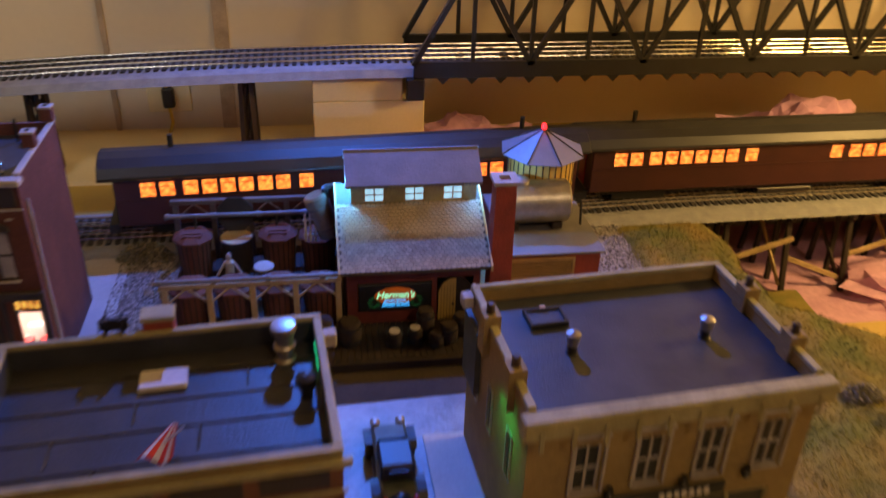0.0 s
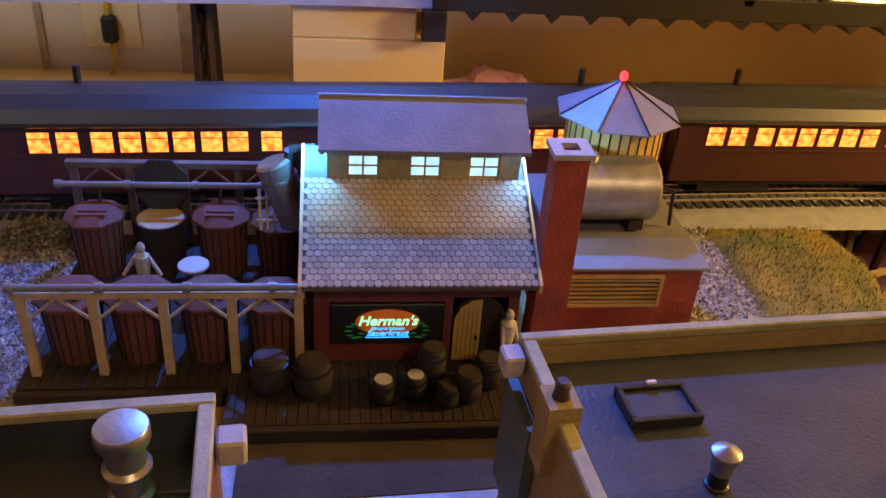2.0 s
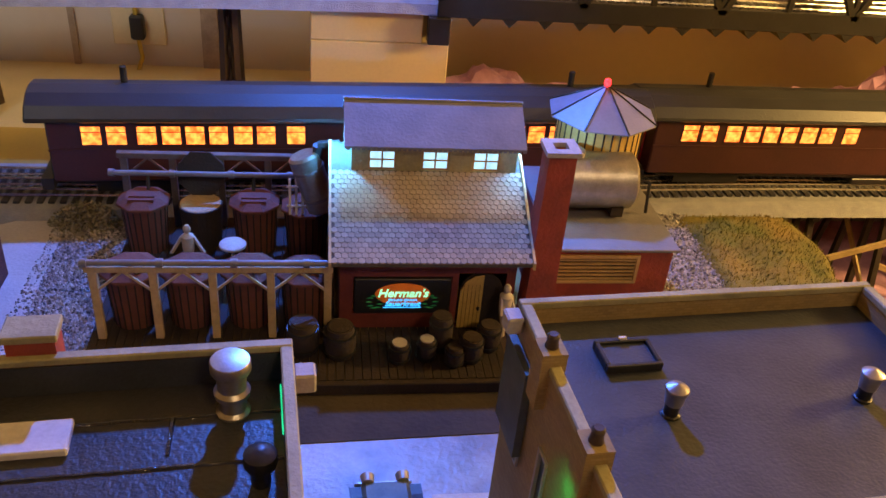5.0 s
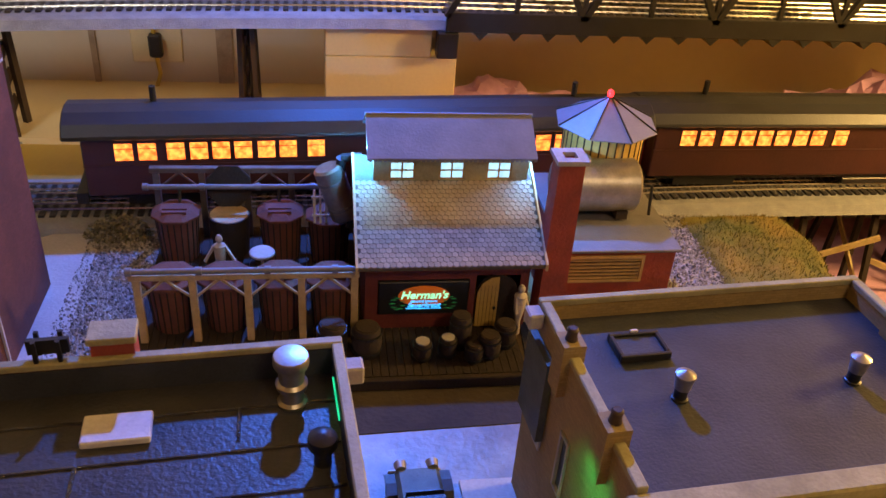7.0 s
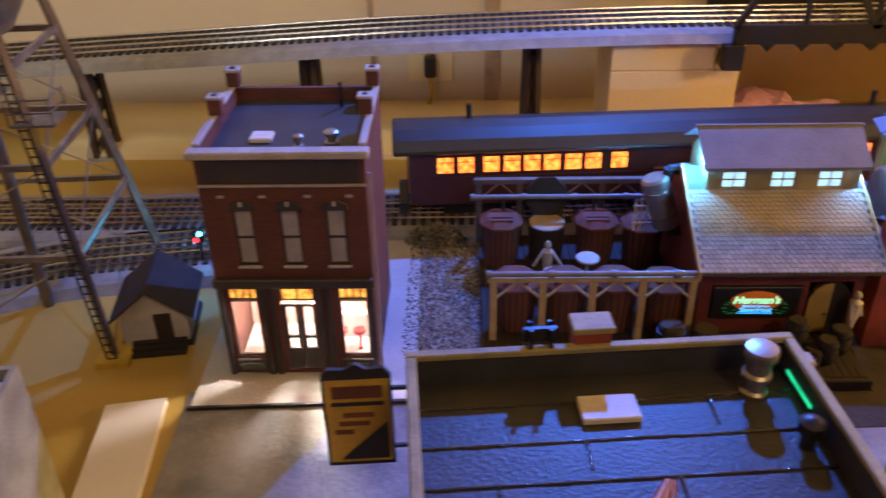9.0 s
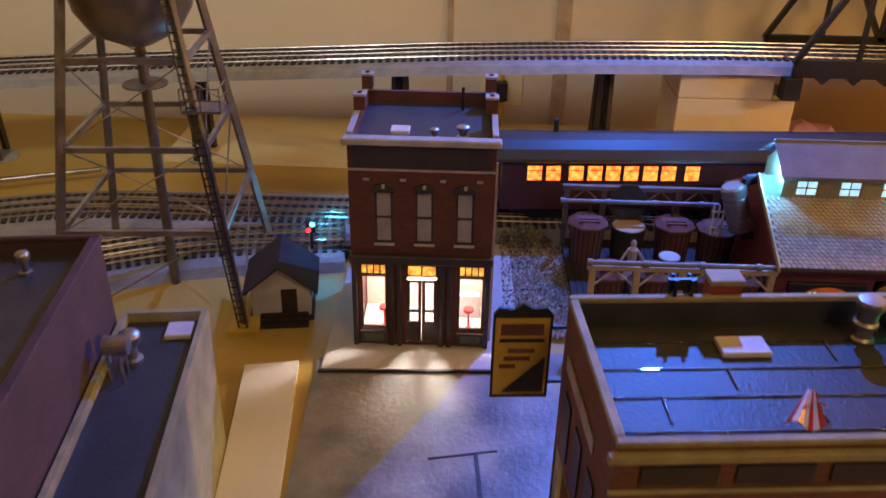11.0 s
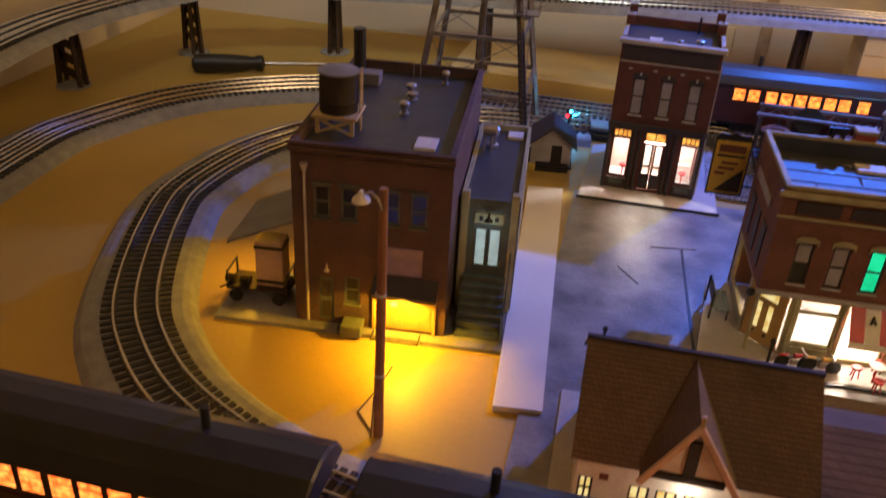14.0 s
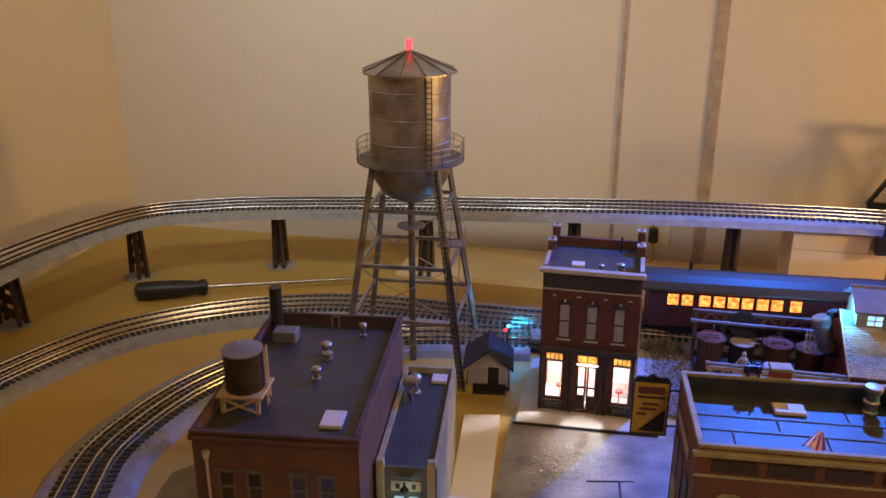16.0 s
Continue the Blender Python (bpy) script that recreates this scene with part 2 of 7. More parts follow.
def bar(bm, a, b, w, h=None, up=(0, 0, 1)):
    """A square bar from a to b."""
    a, b = Vector(a), Vector(b)
    d = b - a
    side = d.cross(Vector(up))
    if side.length < 1e-7:
        side = d.cross(Vector((1, 0, 0)))
    side.normalize()
    top = side.cross(d).normalized()
    s, t = side * (w / 2), top * ((h or w) / 2)
    v = [bm.verts.new(p + i * s + j * t) for p in (a, b) for i, j in ((-1, -1), (1, -1), (1, 1), (-1, 1))]
    for f in ((0, 1, 2, 3), (7, 6, 5, 4), (0, 4, 5, 1), (1, 5, 6, 2), (2, 6, 7, 3), (3, 7, 4, 0)):
        bm.faces.new([v[i] for i in f])
    return bm


def lathe(bm, profile, seg=20, at=(0, 0, 0), turn=0.0):
    """Turned about z: rows of radius and height; ends are closed."""
    rings = []
    for r, z in profile:
        rings.append([bm.verts.new((at[0] + r * math.cos(turn + 2 * math.pi * i / seg), at[1] + r * math.sin(turn + 2 * math.pi * i / seg), at[2] + z)) for i in range(seg)])
    for a, b in zip(rings, rings[1:]):
        for i in range(seg):
            bm.faces.new((a[i], a[(i + 1) % seg], b[(i + 1) % seg], b[i]))
    bm.faces.new(rings[0][::-1])
    bm.faces.new(rings[-1])
    return bm


def rod(bm, a, b, r, seg=8, r2=None):
    a, b = Vector(a), Vector(b)
    q = (b - a).to_track_quat("Z", "Y").to_matrix()
    rings = [[bm.verts.new(p + q @ Vector((rr * math.cos(2 * math.pi * i / seg), rr * math.sin(2 * math.pi * i / seg), 0))) for i in range(seg)] for p, rr in ((a, r), (b, r if r2 is None else r2))]
    for i in range(seg):
        bm.faces.new((rings[0][i], rings[0][(i + 1) % seg], rings[1][(i + 1) % seg], rings[1][i]))
    bm.faces.new(rings[0][::-1])
    bm.faces.new(rings[1])
    return bm


def prism(bm, poly, a, b, axis="z"):
    """A closed outline pulled along an axis from a to b; the outline is in the two other axes, in order."""
    put = {"z": lambda u, v, w: (u, v, w), "x": lambda u, v, w: (w, u, v), "y": lambda u, v, w: (u, w, v)}[axis]
    lo, hi = [[bm.verts.new(put(u, v, w)) for u, v in poly] for w in (a, b)]
    n = len(poly)
    for i in range(n):
        bm.faces.new((lo[i], lo[(i + 1) % n], hi[(i + 1) % n], hi[i]))
    bm.faces.new(lo[::-1])
    bm.faces.new(hi)
    return bm


def part(name, bm, mat, parent=None, label="", bevel=0.0, smooth=False):
    bmesh.ops.recalc_face_normals(bm, faces=bm.faces)
    me = bpy.data.meshes.new(name)
    bm.to_mesh(me)
    bm.free()
    me.materials.append(M[mat])
    if smooth:
        me.shade_smooth()
        me.set_sharp_from_angle(angle=radians(40))
    ob = new(name, me)
    ob.parent = parent
    if label:
        ob["label"] = label
    if bevel:
        mod = ob.modifiers.new("edge", "BEVEL")
        mod.width, mod.segments, mod.limit_method = bevel, 1, "ANGLE"
    return ob


def thing(name, label, category, m=None, group="", kind=""):
    ob = new(name)
    ob.empty_display_size = 0.01
    if m:
        ob.matrix_world = m
    return tagged(ob, label, category, group, kind)


def new_bm():
    return bmesh.new()


def quick(name, mat, parent, *boxes, label="", bevel=0.0):
    bm = new_bm()
    for b in boxes:
        box(bm, *b)
    return part(name, bm, mat, parent, label, bevel)


def facade(bm, x0, x1, z0, z1, y0, y1, holes):
    """A wall along x with openings (x0, x1, z0, z1) cut right through, as one connected shell."""
    xs = sorted({x0, x1, *(h[0] for h in holes), *(h[1] for h in holes)})
    zs = sorted({z0, z1, *(h[2] for h in holes), *(h[3] for h in holes)})
    nx, nz, made = len(xs) - 1, len(zs) - 1, {}

    def solid(i, j):
        if not (0 <= i < nx and 0 <= j < nz):
            return False
        cx, cz = (xs[i] + xs[i + 1]) / 2, (zs[j] + zs[j + 1]) / 2
        return not any(h[0] <= cx <= h[1] and h[2] <= cz <= h[3] for h in holes)

    def corner(i, j, k):
        if (i, j, k) not in made:
            made[i, j, k] = bm.verts.new((xs[i], (y0, y1)[k], zs[j]))
        return made[i, j, k]

    for i in range(nx):
        for j in range(nz):
            if solid(i, j):
                bm.faces.new([corner(*c, 0) for c in ((i, j), (i + 1, j), (i + 1, j + 1), (i, j + 1))])
                bm.faces.new([corner(*c, 1) for c in ((i, j + 1), (i + 1, j + 1), (i + 1, j), (i, j))])
                for di, dj, p, q in ((-1, 0, (i, j), (i, j + 1)), (1, 0, (i + 1, j), (i + 1, j + 1)), (0, -1, (i, j), (i + 1, j)), (0, 1, (i, j + 1), (i + 1, j + 1))):
                    if not solid(i + di, j + dj):
                        bm.faces.new((corner(*p, 0), corner(*q, 0), corner(*q, 1), corner(*p, 1)))
    return bm


def sash(parent, x0, x1, z0, z1, y, frame_mat, pane_mat, bars=(0, 1), t=0.0012, deep=0.002, name="window", sill=None, pane_mat2=None):
    """A window in a front wall whose face lies at y: frame, sashes, panes and sill."""
    bm = new_bm()
    box(bm, x0, x0 + t, y + 0.0008, y + deep, z0, z1), box(bm, x1 - t, x1, y + 0.0008, y + deep, z0, z1)
    box(bm, x0 + t, x1 - t, y + 0.0008, y + deep, z0, z0 + t), box(bm, x0 + t, x1 - t, y + 0.0008, y + deep, z1 - t, z1)
    for i in range(bars[0]):
        x = x0 + (x1 - x0) * (i + 1) / (bars[0] + 1)
        box(bm, x - t / 2, x + t / 2, y + 0.001, y + deep - 0.0003, z0 + t, z1 - t)
    for i in range(bars[1]):
        z = z0 + (z1 - z0) * (i + 1) / (bars[1] + 1)
        box(bm, x0 + t, x1 - t, y + 0.0009, y + deep - 0.0002, z - t / 2, z + t / 2)
    w = part(name, bm, frame_mat, parent)
    nz = bars[1] + 1
    for i in range(nz):
        a, b = z0 + (z1 - z0) * i / nz, z0 + (z1 - z0) * (i + 1) / nz
        quick("pane", pane_mat2 if (pane_mat2 and i == 0) else pane_mat, w, (x0 + t * 0.5, x1 - t * 0.5, y + deep - 0.0009, y + deep - 0.0005, a + 0.0004, b - 0.0004))
    if sill:
        quick("sill", sill, w, (x0 - 0.001, x1 + 0.001, y - 0.0015, y + 0.0007, z0 - 0.0016, z0), bevel=0.0003)
    return w


# ---- setting ----
def setting(name, bm, mat, label, category):
    return tagged(part(name, bm, mat), label, category, kind="structure")


bm = new_bm()
box(bm, -1.6, 0.5, -0.6, 1.43, -0.03, 0.0), box(bm, 0.5, 1.5, -0.6, 0.97, -0.03, 0.0), box(bm, 0.5, 1.5, 1.24, 1.43, -0.03, 0.0)
setting("table_top", bm, "table", "tan painted plywood layout table top", "table")
bm = new_bm()
box(bm, 0.5, 1.5, 0.9, 1.3, -0.12, -0.09)
setting("ravine_floor", bm, "pink", "pinkish foam board at the bottom of the ravine", "ground")
bm = new_bm()
box(bm, -1.7, 1.6, 1.43, 1.5, -0.8, 1.65)
setting("wall_north", bm, "wall", "cream painted room wall behind the layout", "wall")
bm = new_bm()
box(bm, -1.0, -0.93, -1.6, 1.43, -0.8, 1.65)
setting("wall_west", bm, "wall", "cream painted side wall of the room", "wall")
bm = new_bm()
box(bm, 1.6, 1.67, -1.6, 1.5, -0.8, 1.65)
setting("wall_east", bm, "wall", "cream painted wall closing the room", "wall")
bm = new_bm()
box(bm, -1.7, 1.67, -1.67, -1.6, -0.8, 1.65)
setting("wall_south", bm, "wall", "cream painted wall behind the viewer", "wall")
bm = new_bm()
box(bm, -1.7, 1.67, -1.67, 1.5, 1.65, 1.72)
setting("ceiling", bm, "wall", "pale plain room ceiling", "ceiling")
bm = new_bm()
box(bm, -1.7, 1.67, -1.67, 1.5, -0.85, -0.8)
setting("floor", bm, "dark_wood", "dark room floor under the table", "floor")


def sheet(name, poly, mat, z0, z1, label, category):
    bm = new_bm()
    prism(bm, poly, z0, z1)
    return setting(name, bm, mat, label, category)


sheet("road", [(-0.185, 0.5), (0.42, 0.5), (0.42, 0.72), (0.30, 0.945), (-0.01, 0.945), (-0.02, 0.96), (-0.195, 0.945)], "road", -0.002, 0.0022, "worn grey street board with cracks and stains", "road")
# Dark sheet covers the ground that lies in the plant's shade.
sheet("dirt_strip", [(0.10, 0.908), (0.30, 0.916), (0.345, 0.960), (0.345, 1.008), (0.240, 1.008), (0.2345, 0.9443), (0.10, 0.9443)], "shaded_dirt", 0.0, 0.0028, "brown earth strip before the loading platform, plant shade in its colour", "ground")
sheet("white_strip", [(-0.205, 0.575), (-0.171, 0.58), (-0.207, 0.937), (-0.243, 0.93)], "white_strip", -0.002, 0.005, "glossy white plastic strip beside the street", "strip")
sheet("storefront_pavement", [(-0.19, 0.93), (-0.05, 0.937), (-0.055, 1.13), (-0.085, 1.13), (-0.19, 1.07)], "pavement", -0.002, 0.0042, "pale pavement round the brick storefront", "pavement")
sheet("corner_pavement", [(-0.07, 0.672), (0.14, 0.69), (0.125, 0.81), (-0.06, 0.80)], "pavement", -0.002, 0.005, "grey pavement round the corner shop", "pavement")
sheet("side_pavement", [(0.182, 0.72), (0.40, 0.735), (0.40, 0.87), (0.178, 0.87)], "pavement", -0.002, 0.0046, "grey pavement round the ochre building", "pavement")
sheet("depot_apron", [(-0.435, 0.612), (-0.205, 0.64), (-0.22, 0.70), (-0.37, 0.70), (-0.44, 0.68)], "road", -0.002, 0.0036, "thin grey apron in front of the depot", "pavement")
sheet("foam_shelf", [(-0.42, 1.295), (0.25, 1.283), (0.25, 1.43), (-0.42, 1.43)], "foam", -0.002, 0.006, "cream foam board with a seam along the wall", "foam board")

bm = new_bm()
bar(bm, (-0.069, 0.60, 0.0024), (-0.069, 0.673, 0.0024), 0.0016, 0.0008), bar(bm, (-0.069, 0.673, 0.0024), (-0.083, 0.852, 0.0024), 0.0022, 0.0008)
bar(bm, (-0.112, 0.846, 0.0024), (-0.070, 0.855, 0.0024), 0.0012, 0.0008), bar(bm, (-0.138, 0.80, 0.0024), (-0.118, 0.775, 0.0024), 0.0009, 0.0008)
setting("road_joint", bm, "black", "dark open joint across the street board", "joint")
# Black bars drawn as the shadow line at the pavement edges.
bm = new_bm()
bar(bm, (-0.192, 0.9285, 0.003), (-0.048, 0.9355, 0.003), 0.0022, 0.003), bar(bm, (-0.07, 0.6705, 0.003), (0.14, 0.6885, 0.003), 0.002, 0.003)
setting("kerb_shadow_line", bm, "black", "dark line drawn as shade along the pavement edge", "joint")
bm = new_bm()
rod(bm, (-0.285, 0.60, 0.0006), (-0.287, 0.572, 0.0006), 0.0006, 6), rod(bm, (-0.287, 0.572, 0.0006), (-0.292, 0.545, 0.0006), 0.0006, 6), rod(bm, (-0.292, 0.545, 0.0006), (-0.276, 0.528, 0.0006), 0.0006, 6)
tagged(part("lamp_wire", bm, "black"), "thin black wire lying on the table", "wire")


# ---- railway track ----
def smooth_line(points, step=0.008):
    """A smooth line through the points, cut into even steps."""
    p = [Vector(points[0]) * 2 - Vector(points[1])] + [Vector(q) for q in points] + [Vector(points[-1]) * 2 - Vector(points[-2])]
    fine = []
    for a, b, c, d in zip(p, p[1:], p[2:], p[3:]):
        for i in range(40):
            t = i / 40
            fine.append(0.5 * (2 * b + (c - a) * t + (2 * a - 5 * b + 4 * c - d) * t * t + (3 * b - a - 3 * c + d) * t ** 3))
    fine.append(p[-2])
    out, left = [fine[0]], step
    for a, b in zip(fine, fine[1:]):
        d = (b - a).length
        while d >= left > 0:
            a = a + (b - a) * (left / d)
            d -= left
            out.append(a)
            left = step
        left -= d
    return out


def swept(bm, line, profile):
    """A closed outline (across, up) carried along a line."""
    rings = []
    for i, p in enumerate(line):
        d = (line[min(i + 1, len(line) - 1)] - line[max(i - 1, 0)]).normalized()
        side = Vector((d.y, -d.x, 0)).normalized()
        rings.append([bm.verts.new(p + side * u + Vector((0, 0, v))) for u, v in profile])
    n = len(profile)
    for a, b in zip(rings, rings[1:]):
        for i in range(n):
            bm.faces.new((a[i], a[(i + 1) % n], b[(i + 1) % n], b[i]))
    bm.faces.new(rings[0])
    bm.faces.new(rings[-1][::-1])
    return bm


GAUGE = 0.0318
tie_bm = box(new_bm(), -0.026, 0.026, -0.0021, 0.0021, 0.0075, 0.0106)
tie_mesh = bpy.data.meshes.new("tie")
tie_bm.to_mesh(tie_mesh)
tie_bm.free()
tie_mesh.materials.append(M["tie"])


def track(name, points, label, base=True):
    """Three-rail track on a moulded grey roadbed; the points lie at the foot of the roadbed."""
    t = thing(name, label, "railway track")
    line = smooth_line(points)
    if base:
        part("roadbed", swept(new_bm(), line, [(-0.046, 0.0), (0.046, 0.0), (0.040, 0.007), (0.034, 0.0088), (-0.034, 0.0088), (-0.040, 0.007)]), "ballast", t)
    for off in (-GAUGE / 2, 0.0, GAUGE / 2):
        part("rail", swept(new_bm(), line, [(off - 0.0017, 0.0105), (off + 0.0017, 0.0105), (off + 0.0009, 0.012), (off + 0.0013, 0.0155), (off + 0.0008, 0.0165), (off - 0.0008, 0.0165), (off - 0.0013, 0.0155), (off - 0.0009, 0.012)]), "rail", t)
    for i in range(0, min(300, len(line) - 1)):
        d = (line[i + 1] - line[i]).normalized()
        ob = new("tie", tie_mesh)
        ob.parent, ob.matrix_basis = t, Matrix.Translation(line[i]) @ Matrix.Rotation(math.atan2(d.y, d.x) - math.pi / 2, 4, "Z")
    return t


track("back_track", [(-0.758, 0.70, 0), (-0.765, 0.80, 0), (-0.76, 0.885, 0), (-0.703, 1.014, 0), (-0.598, 1.106, 0), (-0.463, 1.160, 0), (-0.30, 1.166, 0), (-0.09, 1.170, 0), (0.104, 1.174, 0), (0.424, 1.194, 0), (0.625, 1.200, 0), (1.3, 1.21, 0)], "long three-rail track on grey moulded roadbed behind the town")
track("loop_track", [(-0.20, 1.115, 0), (-0.34, 1.09, 0), (-0.46, 1.025, 0), (-0.535, 0.92, 0), (-0.560, 0.80, 0), (-0.545, 0.72, 0), (-0.501, 0.612, 0), (-0.459, 0.553, 0), (-0.396, 0.502, 0), (-0.30, 0.462, 0), (-0.20, 0.447, 0)], "curved three-rail track bending round the depot")
track("front_track", [(-0.95, 0.36, 0), (-0.6, 0.385, 0), (-0.456, 0.392, 0), (-0.2, 0.398, 0), (0.2, 0.41, 0), (0.9, 0.42, 0)], "straight three-rail track in front of the depot and station")
track("elevated_track", [(-0.80, 0.60, 0.068), (-0.845, 0.80, 0.075), (-0.852, 1.0, 0.082), (-0.79, 1.195, 0.086), (-0.69, 1.262, 0.088), (-0.575, 1.295, 0.090), (-0.41, 1.312, 0.096), (-0.245, 1.312, 0.105), (-0.08, 1.311, 0.114), (0.117, 1.310, 0.120), (0.30, 1.310, 0.121), (1.3, 1.31, 0.121)], "raised three-rail track on posts along the wall")


# ---- bridge, abutment and posts ----
def truss_bridge():
    t = thing("truss_bridge", "black steel truss bridge carrying the raised track", "bridge", pose(0, 0, 0.004))
    x0, n, step = 0.215, 12, 0.06
    for y in (1.262, 1.358):
        part("bottom_chord", box(new_bm(), x0, x0 + n * step, y - 0.003, y + 0.003, 0.117, 0.134), "black", t, bevel=0.0006)
        part("top_chord", box(new_bm(), x0 + step * 0.6, x0 + (n - 0.6) * step, y - 0.004, y + 0.004, 0.232, 0.242), "black", t, bevel=0.0006)
        for i in range(n):
            a = x0 + i * step
            part("end_post" if i in (0, n - 1) else "diagonal", bar(new_bm(), (a, y, 0.13), (a + step, y, 0.236), 0.006, 0.005) if i % 2 == 0 else bar(new_bm(), (a, y, 0.236), (a + step, y, 0.13), 0.006, 0.005), "black", t)
            if i:
                part("upright", box(new_bm(), a - 0.002, a + 0.002, y - 0.002, y + 0.002, 0.134, 0.232), "black", t)
    for i in range(2 * n + 1):
        a = x0 + i * step / 2
        part("floor_beam", prism(new_bm(), [(a - 0.007, 0.1175), (a, 0.110), (a + 0.007, 0.1175)], 1.260, 1.36, "y"), "black", t)
    for y in (1.264, 1.356):
        part("shoe", box(new_bm(), 0.208, 0.226, y - 0.007, y + 0.007, 0.094, 0.1168), "black", t, bevel=0.001)
    return t


truss_bridge()
ab = thing("bridge_abutment", "stacked cream foam blocks holding up the bridge end", "abutment")
for i, (a, b) in enumerate(((0.0, 0.037), (0.0375, 0.0935), (0.094, 0.1195))):
    bm = box(new_bm(), 0.113, 0.228 if i < 2 else 0.205, 1.272, 1.352, a, b)
    part("foam_block", bm, "foam", ab, bevel=0.0008)
quick("drip_blob", "foam", ab, (0.119, 0.125, 1.264, 1.270, 0.0, 0.006), bevel=0.0015)


def trestle_post(x, y, z, turn):
    t = thing("trestle_post", "dark brown plastic post carrying the raised track", "post", pose(x, y, 0, 0, 0, turn), "posts of the raised track")
    for s in (-1, 1):
        for u in (0, 1):
            part("leg", bar(new_bm(), (s * 0.016, (u * 2 - 1) * 0.006, 0.003), (s * 0.012, (u * 2 - 1) * 0.004, z), 0.005, 0.006), "brown_post", t)
    for i in range(4):
        f = 0.15 + 0.23 * i
        part("brace", bar(new_bm(), (-0.016, 0, z * f), (0.016, 0, z * (f + 0.12)), 0.002, 0.011), "brown_post", t)
    part("cap", box(new_bm(), -0.02, 0.02, -0.009, 0.009, z - 0.005, z), "brown_post", t, bevel=0.001)
    part("foot", lathe(new_bm(), [(0.022, 0), (0.022, 0.002), (0.014, 0.004)], 14), "ballast", t)
    return t


for row in ((0.045, 1.31, 0.117, 90), (-0.165, 1.31, 0.109, 90), (-0.378, 1.31, 0.098, 94), (-0.60, 1.292, 0.088, 104), (-0.785, 1.205, 0.0855, 140), (-0.852, 1.02, 0.082, 175), (-0.845, 0.80, 0.075, 185)):
    trestle_post(*row)


# ---- storefront ----
def shell(t, w, d, h, brick, front_holes, roof_mat, roof_z, par=0.003, front_mat=None, side_holes=()):
    """Four walls with a front of openings, and a flat roof behind a parapet."""
    part("front_wall", facade(new_bm(), 0, w, 0, h, 0, par, front_holes), front_mat or brick, t)
    quick("back_wall", brick, t, (0, w, d - par, d, 0, h))
    for name, x in (("left_wall", 0.0), ("right_wall", w - par)):
        holes = side_holes if name == "left_wall" else ()
        bm = facade(new_bm(), par + 0.0001, d - par - 0.0001, 0, h, 0, par, holes)
        bmesh.ops.transform(bm, matrix=Matrix(((0, 1, 0, x), (1, 0, 0, 0), (0, 0, 1, 0), (0, 0, 0, 1))), verts=bm.verts)
        part(name, bm, brick, t)
    return quick("roof", roof_mat, t, (par + 0.0001, w - par - 0.0001, par + 0.0001, d - par - 0.0001, roof_z - 0.003, roof_z))


def roof_vent(t, x, y, z, r, h, mat="metal"):
    part("roof_vent", lathe(new_bm(), [(r * 1.05, 0), (r * 1.05, h * 0.12), (r * 0.62, h * 0.16), (r * 0.62, h * 0.5), (r * 1.0, h * 0.62), (r * 1.15, h * 0.9), (r * 0.9, h), (r * 0.3, h * 1.05)], 16, (x, y, z)), mat, t, smooth=True)


def hatch(t, x0, x1, y0, y1, z, mat="white_paint"):
    quick("hatch", mat, t, (x0, x1, y0, y1, z, z + 0.003), bevel=0.0005)


def interior(t, x0, x1, y0, y1, z0, z1, wall_mat, colour, watts, m):
    quick("shop_floor", "tile", t, (x0, x1, y0, y1, z0, z0 + 0.001))
    quick("shop_back", wall_mat, t, (x0, x1, y1, y1 + 0.001, z0 + 0.001, z1))
    quick("shop_ceiling", "white_paint", t, (x0, x1, y0, y1, z1 + 0.0002, z1 + 0.001))
    p = m @ Vector(((x0 + x1) / 2, y0 + (y1 - y0) * 0.4, z1 - 0.006))
    lamp("shop_lamp", "POINT", p, p - Vector((0, 0, 1)), colour, watts, 0.004)


